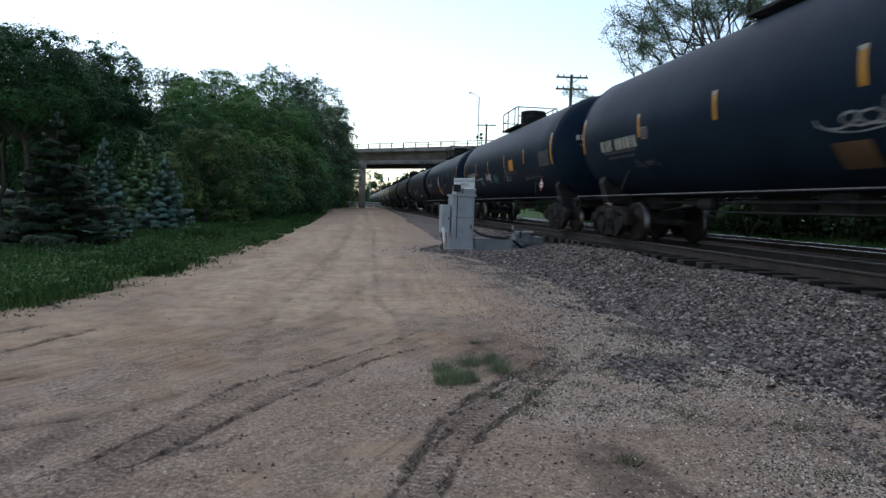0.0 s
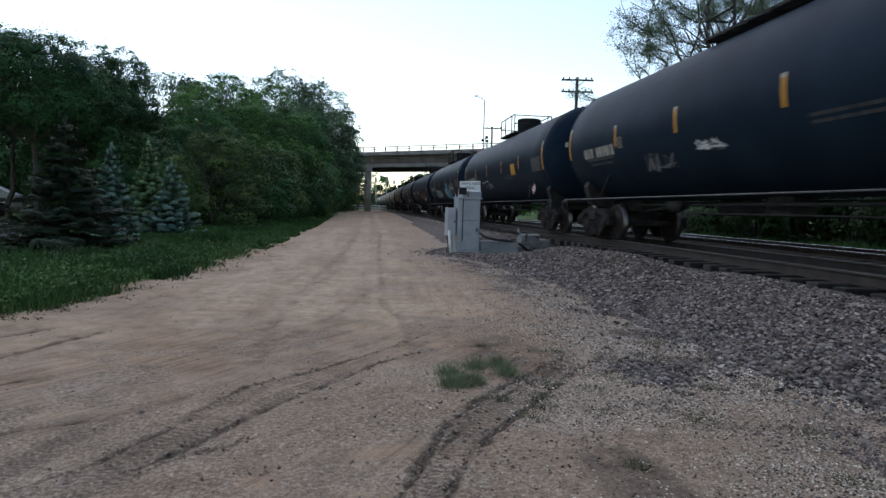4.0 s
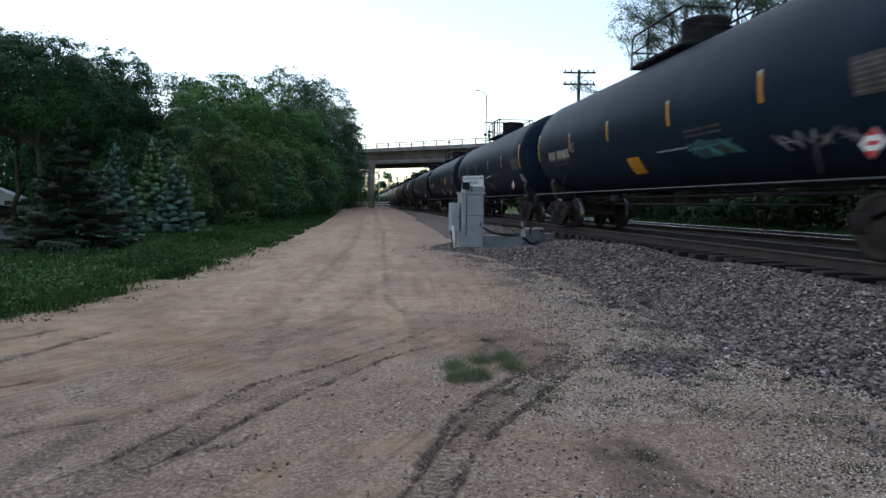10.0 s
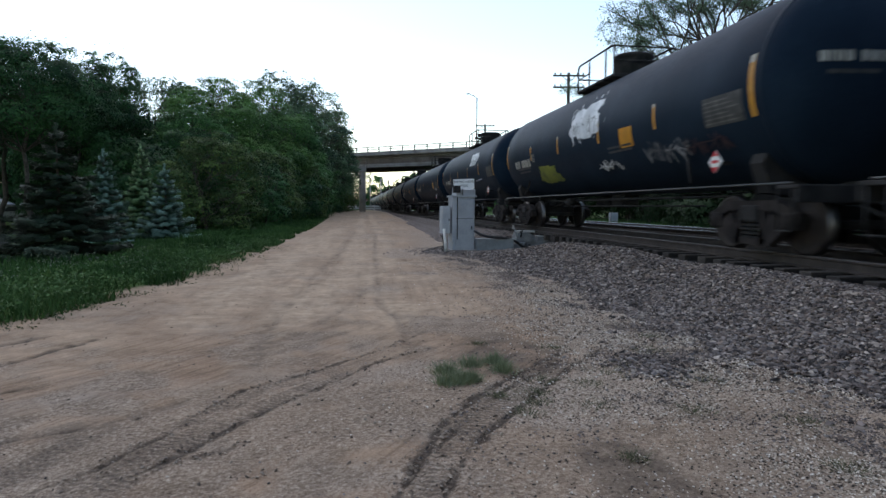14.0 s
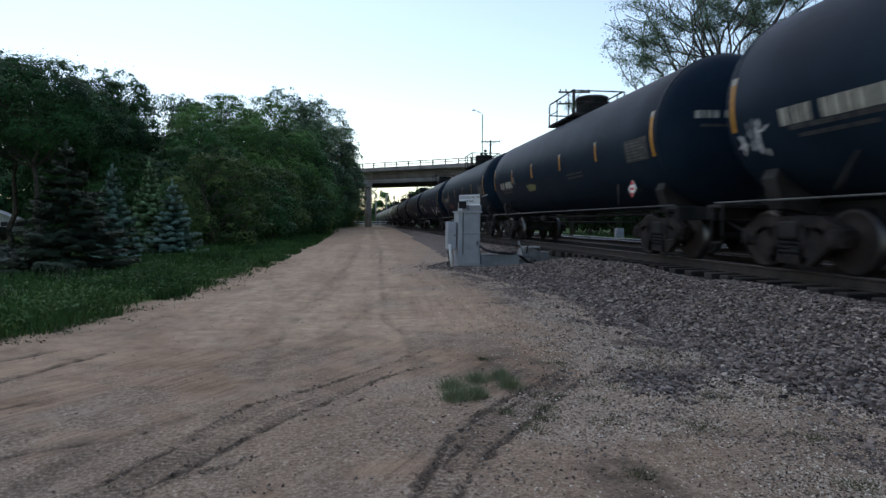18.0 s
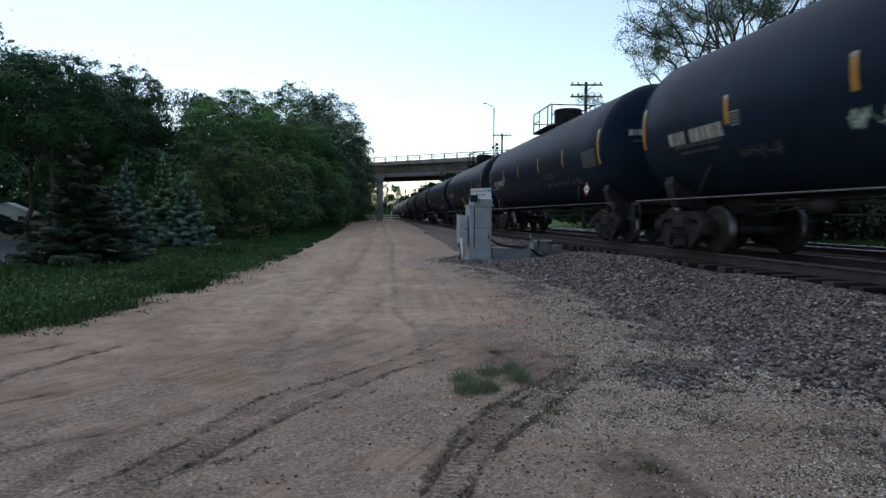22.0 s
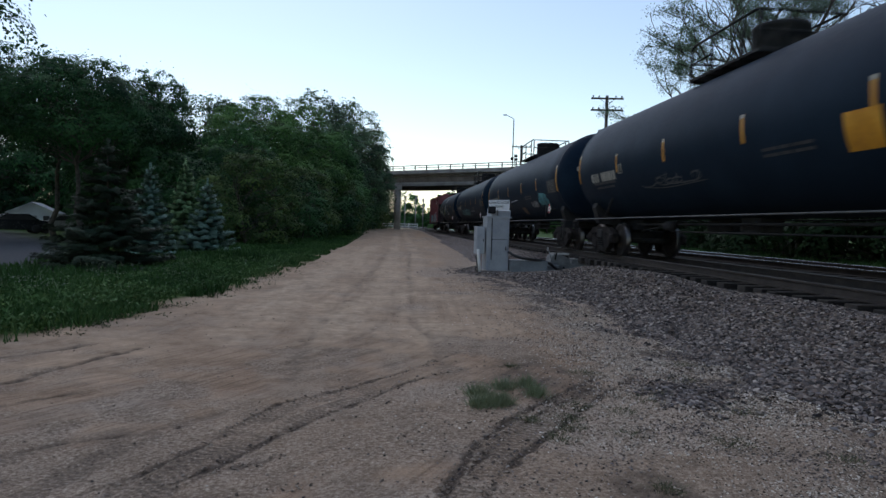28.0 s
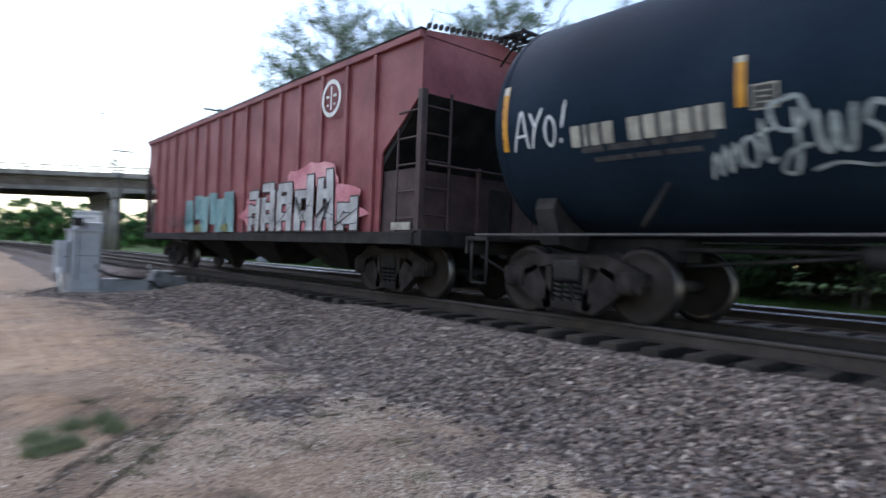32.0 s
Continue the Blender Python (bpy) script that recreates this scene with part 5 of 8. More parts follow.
# paint on single cars, by their count from the end of the train:
# (kind, from, to, bottom, top, colour, extra) along the shell and over the rail
ART = {
    30: [("loop", 8.1, 9.2, 1.75, 2.1, "grey", 2), ("stencil", 8.0, 8.85, 1.2, 1.6, "brown", 0), ("scrawl", 2.6, 3.6, 1.6, 1.8, "dim", 3)],
    29: [("blob", 3.7, 4.4, 1.65, 2.05, "deep", 0), ("scrawl", 5.1, 6.2, 1.75, 2.3, "white", 3), ("scrawl", 6.4, 7.3, 1.65, 2.2, "teal", 5), ("loop", 8.5, 9.3, 1.6, 2.5, "grey", 2), ("square", 9.2, 10.0, 2.1, 2.5, "yellow", 0), ("scrawl", 11.2, 13.2, 1.6, 1.9, "dim", 4)],
    28: [("scrawl", 6.55, 7.2, 2.0, 2.85, "white", 3), ("scrawl", 6.6, 7.2, 1.95, 2.7, "white", 2), ("stencil", 6.45, 7.4, 1.42, 1.88, "yellow", 0), ("blob", 7.6, 8.8, 1.6, 2.0, "maroon", 0), ("line", 8.7, 9.9, 1.98, 2.02, "grey", 0), ("scrawl", 2.6, 5.2, 1.5, 1.8, "dim", 6)],
    27: [("scrawl", 5.7, 6.8, 1.55, 2.3, "white", 4), ("scrawl", 8.2, 9.2, 1.5, 2.25, "teal", 4), ("line", 9.2, 10.0, 2.02, 2.06, "grey", 0), ("scrawl", 2.0, 2.8, 1.4, 1.8, "grey", 2)],
    26: [("scrawl", 4.2, 5.4, 1.5, 2.0, "grey", 3), ("scrawl", 6.4, 7.2, 1.8, 2.1, "white", 2)],
    25: [("scrawl", 4.6, 6.4, 1.6, 2.1, "grey", 4), ("scrawl", 0.4, 3.0, 1.4, 1.7, "grey", 6), ("square", 10.0, 10.9, 2.1, 2.5, "yellow", 0)],
    24: [("blob", 3.3, 6.3, 1.42, 2.1, "deep", 0), ("loop", 3.3, 6.1, 1.48, 2.15, "sky", 5), ("scrawl", 3.3, 6.3, 1.42, 2.2, "sky", 5), ("blob", 8.2, 10.5, 1.25, 2.08, "blue", 1), ("blob", 9.2, 9.9, 1.8, 2.45, "blue", 3), ("blob", 8.35, 8.85, 1.4, 2.05, "silver", 2), ("scrawl", 10.55, 12.3, 1.75, 2.45, "white", 6), ("scrawl", 10.6, 12.4, 1.55, 2.3, "grey", 6)],
    23: [("scrawl", 0.9, 3.6, 1.5, 2.0, "grey", 5), ("scrawl", 3.4, 4.8, 1.4, 1.9, "dim", 3), ("blob", 5.8, 7.2, 2.08, 2.4, "dim", 2), ("scrawl", 5.8, 7.2, 2.05, 2.45, "white", 5), ("blob", 8.4, 9.15, 1.3, 1.95, "brown", 3), ("blob", 9.3, 10.1, 1.22, 1.8, "brown", 3), ("blob", 10.3, 10.95, 1.3, 2.0, "brown", 3), ("blob", 11.1, 11.9, 1.25, 1.85, "brown", 3), ("scrawl", 8.3, 12.2, 1.15, 2.15, "brown", 8)],
    22: [("scrawl", 6.5, 7.2, 1.95, 2.25, "white", 3), ("stencil", 6.9, 8.2, 1.25, 1.7, "yellow", 0), ("scrawl", 8.3, 9.3, 1.6, 1.95, "white", 3), ("line", 9.2, 10.2, 1.92, 1.96, "grey", 0), ("square", 10.0, 10.9, 1.95, 2.4, "yellow", 0), ("scrawl", 12.1, 13.2, 1.45, 1.85, "grey", 3)],
    21: [("blob", 0.15, 5.6, 1.4, 1.85, "dusty", 0), ("scrawl", 0.3, 5.5, 1.75, 2.15, "red", 9), ("blob", 6.8, 7.6, 1.85, 2.75, "pink", 4), ("scrawl", 7.0, 7.8, 2.4, 3.1, "pink", 2), ("scrawl", 6.9, 8.0, 1.55, 1.9, "white", 4), ("stencil", 8.1, 9.0, 1.2, 1.65, "brown", 0), ("scrawl", 8.5, 9.8, 1.7, 2.0, "olive", 4), ("scrawl", 9.8, 11.0, 1.85, 2.25, "teal", 4), ("blob", 10.7, 11.8, 2.3, 2.65, "green", 4), ("scrawl", 10.6, 12.0, 2.2, 2.75, "green", 4), ("scrawl", 11.3, 13.2, 1.6, 2.2, "grey", 6)],
    20: [("stencil", 6.4, 7.4, 1.35, 1.75, "yellow", 0), ("blob", 9.3, 10.6, 1.5, 1.85, "deep", 4), ("scrawl", 9.2, 10.7, 1.5, 1.9, "teal", 3), ("line", 8.0, 9.2, 1.75, 1.79, "grey", 0), ("scrawl", 11.6, 13.2, 1.45, 1.8, "grey", 4)],
    19: [("stencil", 7.9, 8.8, 1.3, 1.65, "brown", 0), ("scrawl", 4.4, 5.2, 1.6, 1.85, "dim", 3), ("blob", 14.0, 14.5, 1.45, 1.85, "grey", 0)],
    18: [("stencil", 7.1, 8.3, 1.3, 1.75, "yellow", 0), ("square", 10.0, 10.9, 2.08, 2.48, "yellow", 0), ("scrawl", 9.5, 11.1, 1.45, 1.95, "grey", 5), ("scrawl", 12.0, 12.8, 1.7, 2.0, "dim", 3), ("scrawl", 3.6, 4.4, 1.5, 1.9, "grey", 2)],
    17: [("scrawl", 0.25, 1.5, 1.75, 2.4, "grey", 3), ("scrawl", 2.4, 3.8, 1.65, 2.3, "white", 3), ("scrawl", 5.0, 6.4, 1.7, 2.35, "white", 4), ("scrawl", 6.4, 8.2, 1.65, 2.1, "grey", 4), ("stencil", 4.7, 6.0, 1.2, 1.6, "olive", 0), ("scrawl", 8.5, 10.3, 1.75, 2.1, "lime", 4), ("head", -1.42, -0.35, 0.30, 0.62, "white", 4), ("head", -1.40, -0.3, -0.05, 0.24, "white", 5)],
    16: [("blob", 6.9, 8.8, 2.45, 3.35, "white", 5), ("scrawl", 6.8, 9.1, 2.4, 3.7, "white", 4), ("blob", 3.5, 5.3, 1.35, 1.98, "lime", 3), ("scrawl", 3.6, 5.2, 1.4, 1.95, "olive", 3), ("square", 9.7, 10.5, 2.05, 2.45, "yellow", 0), ("scrawl", 8.3, 9.6, 1.5, 1.9, "white", 3), ("scrawl", 10.8, 12.5, 1.55, 2.15, "grey", 6), ("scrawl", 12.4, 13.8, 1.6, 2.0, "maroon", 4)],
    15: [("blob", 9.4, 11.2, 2.75, 3.4, "white", 6), ("scrawl", 9.3, 11.4, 2.7, 3.5, "grey", 3), ("scrawl", 6.2, 7.8, 1.5, 1.95, "lime", 3)],
    14: [("square", 11.2, 12.0, 2.1, 2.5, "yellow", 0), ("scrawl", 12.4, 13.3, 1.9, 2.2, "white", 3), ("scrawl", 7.6, 8.8, 1.4, 1.7, "dim", 3)],
    13: [("scrawl", 0.05, 0.75, 1.7, 2.35, "white", 3), ("scrawl", 6.4, 8.0, 1.4, 1.9, "dim", 4), ("square", 8.8, 9.5, 2.1, 2.45, "yellow", 0)],
    12: [("blob", 4.9, 5.9, 1.8, 2.05, "olive", 4)],
    11: [("scrawl", 2.6, 4.2, 1.55, 2.0, "red", 4), ("blob", 2.7, 4.0, 1.6, 1.85, "maroon", 0)],
    10: [("scrawl", 3.4, 5.2, 1.5, 2.25, "white", 4), ("scrawl", 8.6, 9.9, 1.35, 2.1, "white", 3), ("scrawl", 10.9, 13.2, 1.4, 2.1, "white", 5)],
    9: [("scrawl", 3.2, 4.2, 1.6, 1.9, "dim", 4), ("scrawl", 5.6, 6.5, 1.7, 2.1, "green", 2), ("blob", 8.6, 9.4, 1.5, 1.75, "grey", 1), ("scrawl", 11.0, 12.0, 1.7, 2.0, "dim", 3)],
    8: [("scrawl", 9.2, 12.8, 1.6, 1.9, "dim", 6)],
    7: [("stencil", 6.45, 7.55, 1.4, 1.92, "yellow", 0), ("scrawl", 4.0, 4.8, 1.6, 1.85, "dim", 2)],
    6: [("scrawl", 4.2, 5.2, 1.5, 1.95, "white", 2), ("blob", 5.4, 6.0, 1.5, 1.9, "grey", 2)],
    5: [("scrawl", 6.0, 8.0, 1.5, 1.9, "grey", 4)],
    4: [("loop", 4.0, 5.3, 1.85, 2.2, "white", 3), ("scrawl", 2.6, 4.0, 1.5, 1.8, "grey", 4), ("square", 10.6, 11.5, 1.75, 2.25, "yellow", 0), ("stencil", 6.6, 7.5, 1.45, 1.75, "grey", 0)],
    3: [("loop", 4.6, 7.2, 1.7, 2.0, "dim", 4), ("square", 10.6, 11.6, 1.85, 2.35, "yellow", 0)],
    2: [("blob", 10.0, 11.1, 1.55, 1.82, "dim", 1), ("scrawl", 10.0, 11.1, 1.52, 1.86, "grey", 5), ("blob", 11.5, 12.85, 1.6, 2.1, "teal", 3), ("scrawl", 11.45, 12.9, 1.5, 2.15, "teal", 5), ("stencil", 7.7, 8.8, 1.25, 1.6, "brown", 0), ("scrawl", 4.8, 6.0, 1.7, 2.0, "dim", 4)],
    1: [("scrawl", 2.9, 7.6, 1.5, 2.15, "teal", 9), ("scrawl", 3.1, 7.9, 1.4, 2.0, "deep", 8), ("loop", 3.2, 7.2, 1.55, 2.15, "teal", 6), ("line", 8.6, 10.0, 1.78, 1.82, "grey", 0)],
    0: [("script", 2.74, 4.55, 1.52, 2.3, "chalk", 7), ("scrawl", 4.28, 5.3, 1.82, 2.5, "lime", 6), ("scrawl", 4.5, 5.25, 1.2, 1.5, "brown", 4), ("scrawl", 5.2, 6.0, 1.5, 1.75, "dim", 3), ("scrawl", 6.2, 7.35, 2.1, 3.15, "white", 5), ("loop", 6.9, 7.9, 3.1, 3.6, "white", 3), ("loop", 7.9, 9.2, 1.85, 2.25, "white", 5), ("scrawl", 6.55, 7.05, 1.5, 1.9, "grey", 3), ("stencil", 7.9, 8.8, 1.25, 1.68, "brown", 0), ("ayo", 0.25, 0.95, 2.1, 2.6, "white", 0)],
}
NAMES = {"white": "white", "chalk": "thin greyish-white", "grey": "faded grey", "teal": "teal", "blue": "bright blue", "pink": "pink", "dusty": "dusty pink", "red": "red", "maroon": "dark red", "yellow": "yellow", "lime": "yellow-green", "brown": "rusty brown", "green": "pale green", "olive": "olive", "black": "black", "dim": "nearly worn-off grey", "deep": "dark teal", "sky": "pale blue", "silver": "silver grey"}


def decorate(car, k, on_head):
    for i, (kind, u0, u1, z0, z1, col, n) in enumerate(ART.get(k, [])):
        m, lab = PAINT[col], NAMES[col]
        if kind == "scrawl":
            scrawl("graffiti", u0, u1, z0, z1, m, car, k * 17 + i, 0.035 if col in ("grey", "dim") else 0.11 if col == "brown" else 0.05, n, lab + " spray-painted tag", lift=0.014 + 0.003 * i)
        elif kind == "loop":
            loops("graffiti", u0, u1, z0, z1, m, car, k * 17 + i, 0.032, n, lab + " looping spray-painted tag", lift=0.014 + 0.003 * i)
        elif kind == "script":
            script("graffiti", u0, u1, z0, z1, m, car, 0.043, lab + " flowing spray-painted tag", 0.016)
        elif kind == "head":
            scrawl("graffiti", u0, u1, z0, z1, m, car, k * 17 + i, 0.045, n, lab + " spray-painted tag", surf=on_head)
        elif kind == "blob":
            blob("graffiti_fill", u0, u1, z0, z1, m, car, k * 31 + i, lab + " field of spray paint", 0.2, lift=0.008 + 0.003 * i)
            if col in ("blue", "teal", "white", "pink", "green", "deep") and u1 - u0 > 0.9:
                wide = max(2, int((u1 - u0) / 0.55))
                scrawl("graffiti_outline", u0 + 0.1, u1 - 0.15, z0 + 0.05, z1 - 0.05, PAINT["black"], car, k * 41 + i, 0.03, wide, "thin black strokes", lift=0.011 + 0.003 * i)
        elif kind == "square":
            patch("paint_patch", u1 - 0.62, u1, z0 - 0.03, z1, m, car, "yellow painted square", slant=0.03)
        elif kind == "stencil":
            c = (u0 + u1) / 2 - 0.16
            patch("paint_patch", c - 0.31, c + 0.3, z0 - 0.06, z1, m, car, lab + " painted square patch", slant=0.06)
        elif kind == "line":
            patch("paint_line", u0, u1, z0, z1, m, car, lab + " painted line", nz=1)
        elif kind == "ayo":
            bm = bmesh.new()
            for pts in ([(0.22, 2.12), (0.30, 2.42), (0.36, 2.62), (0.42, 2.40), (0.46, 2.14)], [(0.27, 2.30), (0.45, 2.32)],
                        [(0.50, 2.58), (0.58, 2.40)], [(0.70, 2.62), (0.58, 2.38), (0.52, 2.14)],
                        [(0.76, 2.20), (0.74, 2.36), (0.80, 2.50), (0.88, 2.42), (0.89, 2.26), (0.83, 2.14), (0.76, 2.20)],
                        [(1.06, 2.66), (1.00, 2.34)], [(0.98, 2.22), (0.975, 2.16)]):
                stroke(bm, spline(pts, 4), 0.035, 0.016)
            part("graffiti_word", bm, m, car, "white sprayed word AYO!")


TANK, ON_HEAD = tank_car()
TANK_CARS = [TANK]
for k in range(1, 33):
    TANK_CARS.append(copy_thing(TANK, pose(TRACK_X, 40.0 * k, RAIL_Z)))
for k, c in enumerate(TANK_CARS):
    decorate(c, k, ON_HEAD)
    if k % 5 == 3:
        c["label"] = "soot-black railway tank car with faded white stencils"
TANK["label"] = "black railway tank car, tagged AYO! in white spray paint"
for k, lab in ((24, "black railway tank car with big blue graffiti"), (21, "black railway tank car with pink graffiti"), (1, "black railway tank car with teal graffiti"), (23, "black railway tank car with rusty brown graffiti")):
    TANK_CARS[k]["label"] = lab


def hopper_car():
    """The covered hopper at the end of the train; origin at its middle on the rails, near end towards -y."""
    car = empty("hopper_car", pose(TRACK_X, 0, RAIL_Z), "faded oxide-red covered hopper car with ribbed sides and graffiti", "hopper car")
    HX, HL, ZB, ZT = 1.57, 7.6, 1.06, 4.12
    side = [(-HL, ZT), (-HL, 3.25), (-HL + 1.02, 2.4), (-HL + 1.05, ZB), (HL - 1.05, ZB), (HL - 1.02, 2.4), (HL, 3.25), (HL, ZT)]
    for sx in (-1, 1):
        prism("side_sheet", side, sx * HX - 0.02, sx * HX + 0.02, M_HOPPER, car, "ribbed oxide-red side sheet" if sx < 0 else "", plane="YZ")
    n = 15
    for sx in (-1, 1):
        for i in range(n):
            y = -HL + 1.25 + i * (2 * HL - 2.5) / (n - 1)
            box("side_rib", (sx * (HX + 0.045), y, (ZB + ZT) / 2), (0.07, 0.10, ZT - ZB - 0.06), M_HOPPER, car, 0.012)
        box("side_sill", (sx * (HX + 0.03), 0, ZB - 0.07), (0.1, 2 * HL - 0.1, 0.2), M_STEEL, car, 0.01)
        box("top_chord", (sx * (HX + 0.03), 0, ZT + 0.03), (0.12, 2 * HL, 0.12), M_HOPPER, car, 0.015)
    # roof, slightly peaked, with a running board
    prism("roof", [(-HX - 0.05, ZT + 0.09), (0, ZT + 0.30), (HX + 0.05, ZT + 0.09), (HX, ZT + 0.02), (-HX, ZT + 0.02)], -HL, HL, M_HOPPER, car, "")
    bm = bmesh.new()
    for x in (-0.45, -0.3, -0.15, 0.0, 0.15, 0.3, 0.45):
        add_box(bm, (x + 0.5, 0, ZT + 0.38), (0.04, 2 * HL + 0.7, 0.03))
    for yy in np.arange(-HL - 0.3, HL + 0.4, 0.8):
        add_box(bm, (0.5, yy, ZT + 0.34), (1.05, 0.05, 0.05))
    part("running_board", bm, M_STEEL, car, "dark grating walkway on the roof")["kind"] = "stuff"
    for sx in (-1, 1):
        box("roof_edge", (sx * (HX + 0.035), 0, ZT + 0.105), (0.13, 2 * HL + 0.05, 0.03), M_STEEL, car, 0.006, "black drip edge of the roof")
    for s in (-1, 1):
        bm = bmesh.new()
        for i in range(26):  # serrated grating that follows the end of the roof
            x = -HX + 0.06 + i * (2 * HX - 0.12) / 25
            add_box(bm, (x, s * (HL + 0.02), ZT + 0.16 + 0.2 * (1 - abs(x) / HX)), (0.036, 0.08, 0.07))
        part("end_grating", bm, M_STEEL, car, "black serrated grating along the roof end")["kind"] = "stuff"
        bm = bmesh.new()
        for k in range(5):
            add_box(bm, (0.5 + (k - 2) * 0.2, s * (HL + 0.32), ZT + 0.38), (0.05, 0.5, 0.04))
        add_box(bm, (0.5, s * (HL + 0.55), ZT + 0.37), (0.95, 0.05, 0.05))
        add_tube(bm, (0.1, s * (HL + 0.5), ZT + 0.35), (0.1, s * HL, ZT - 0.1), 0.02, 6)
        add_tube(bm, (0.9, s * (HL + 0.5), ZT + 0.35), (0.9, s * HL, ZT - 0.1), 0.02, 6)
        part("end_walkway", bm, M_STEEL, car, "black bracketed end of the roof walkway")["kind"] = "stuff"
    for i in range(5):
        lathe("roof_hatch", [(0.38, ZT + 0.2), (0.38, ZT + 0.42), (0.3, ZT + 0.48), (0.05, ZT + 0.5)], M_HOPPER, car, "Z", 18, at=(-0.55, -5.6 + i * 2.8, 0))
    for s in (-1, 1):
        # end: upper wall, slope sheet, open cage with posts and ladder
        box("end_wall", (0, s * (HL - 0.03), (3.25 + ZT) / 2), (2 * HX, 0.06, ZT - 3.25), M_HOPPER, car)
        prism("slope_sheet", [(s * HL, 3.25), (s * (HL - 0.05), 3.33), (s * (HL - 2.3), 1.05), (s * (HL - 2.2), 1.0)], -HX + 0.03, HX - 0.03, M_STEEL, car, plane="YZ")
        for sx in (-1, 1):
            box("corner_post", (sx * (HX - 0.01), s * HL, (ZB + 3.3) / 2), (0.12, 0.12, 3.3 - ZB), M_CAGE, car, 0.015)
            bm = bmesh.new()
            for zz in np.arange(ZB + 0.25, 3.2, 0.42):
                add_tube(bm, (sx * (HX + 0.03), s * (HL - 0.55), zz), (sx * (HX + 0.03), s * (HL - 0.02), zz), 0.016, 6)
            add_tube(bm, (sx * (HX + 0.03), s * (HL - 0.55), ZB), (sx * (HX + 0.03), s * (HL - 0.55), 2.75), 0.022, 6)
            part("side_ladder", bm, M_CAGE, car)
            box("side_bulkhead", (sx * (HX - 0.06), s * (HL - 0.62), (ZB + 2.1) / 2), (0.03, 0.9, 2.1 - ZB), M_CAGE, car)
            bm = bmesh.new()
            for zz in np.arange(ZB + 0.3, 3.3, 0.42):
                add_tube(bm, (sx * (HX - 0.55), s * (HL + 0.06), zz), (sx * (HX - 0.06), s * (HL + 0.06), zz), 0.016, 6)
            add_tube(bm, (sx * (HX - 0.55), s * (HL + 0.05), ZB), (sx * (HX - 0.55), s * (HL + 0.05), 3.3), 0.025, 6)
            part("end_ladder", bm, M_CAGE, car)
        bm = bmesh.new()
        add_box(bm, (0, s * (HL - 0.35), 1.35), (1.7, 0.5, 0.9), 0.03)
        add_box(bm, (0.2, s * (HL - 0.10), 1.5), (0.5, 0.25, 0.8), 0.03)
        part("brake_gear", bm, M_STEEL, car)
        box("end_bulkhead", (0, s * (HL - 0.03), (ZB + 2.05) / 2), (2 * HX - 0.16, 0.04, 2.05 - ZB), M_CAGE, car, 0.004, "grimy brown end plate")
        for px in (-0.35, 0.55):
            box("end_stiffener", (px, s * (HL + 0.03), (ZB + 2.2) / 2), (0.06, 0.08, 2.2 - ZB), M_CAGE, car, 0.008)
        bm = bmesh.new()
        add_box(bm, (0, s * HL, ZB - 0.06), (2 * HX + 0.1, 0.3, 0.26), 0.02)
        part("end_sill", bm, M_STEEL, car)
        tube("end_rail", [(-HX + 0.1, s * (HL + 0.08), 2.15), (HX - 0.1, s * (HL + 0.08), 2.15)], 0.02, M_CAGE, car)
        box("stub_sill", (0, s * 6.6, 0.93), (0.42, 2.4, 0.34), M_STEEL, car, 0.02)
        coupler(car, s * 7.8, s)
        truck(car, s * 6.15)
    box("centre_sill", (0, 0, 0.95), (0.35, 11.5, 0.3), M_STEEL, car)
    for y in (-3.3, 0.0, 3.3):
        bm = bmesh.new()
        vs = bmesh.ops.create_cone(bm, cap_ends=True, segments=4, radius1=0.55, radius2=1.9, depth=0.72, matrix=Matrix.Translation((0, y, 0.72)) @ Euler((0, 0, math.pi / 4)).to_matrix().to_4x4())
        for v in bm.verts:
            v.co.x *= 0.85
        part("discharge_hopper", bm, M_STEEL, car, "dark discharge hopper")

    def on_side(u, z, lift=0.02):
        return Vector((-HX - 0.085 - lift, -HL + u, z))

    # u from the near end
    blob("graffiti_fill", 1.35, 6.6, 1.12, 1.95, PAINT["pink"], car, 3, "pink field of spray paint", 0.12, on_side)
    blob("graffiti_fill", 2.3, 4.4, 1.4, 2.42, PAINT["pink"], car, 8, "pink field of spray paint", 0.1, on_side)
    for j, (a, b, h) in enumerate(((1.5, 2.3, 1.7), (2.3, 3.1, 2.25), (3.1, 4.0, 2.2), (4.0, 4.8, 2.1), (4.8, 5.6, 2.0), (5.6, 6.3, 1.85))):
        block_letter(a + 0.06, b - 0.06, 1.12, h, 60 + j, car, on_side, 0.026)
        scrawl("graffiti_line", a, b, 1.14, h - 0.1, PAINT["black"], car, 80 + j, 0.025, 1, "thin black strokes", surf=on_side, lift=0.05)
    for j, (a, b, lo, hi, lean) in enumerate(((7.15, 7.75, 1.1, 2.1, 0.06), (7.85, 8.35, 1.1, 1.95, -0.05), (8.2, 8.75, 1.3, 2.12, 0.1), (8.95, 9.5, 1.1, 2.05, -0.08), (9.35, 9.95, 1.45, 2.1, 0.05), (10.05, 10.65, 1.1, 2.0, 0.08))):
        patch("graffiti_letter", a, b, lo, hi, PAINT["aqua"], car, "pale aqua letter shape", lean, 0.024 + 0.002 * j, surf=on_side)
        scrawl("graffiti_line", a + 0.02, b, lo + 0.02, hi, PAINT["teal"], car, 5 + 7 * j, 0.05, 1, "teal strokes", surf=on_side, lift=0.04)
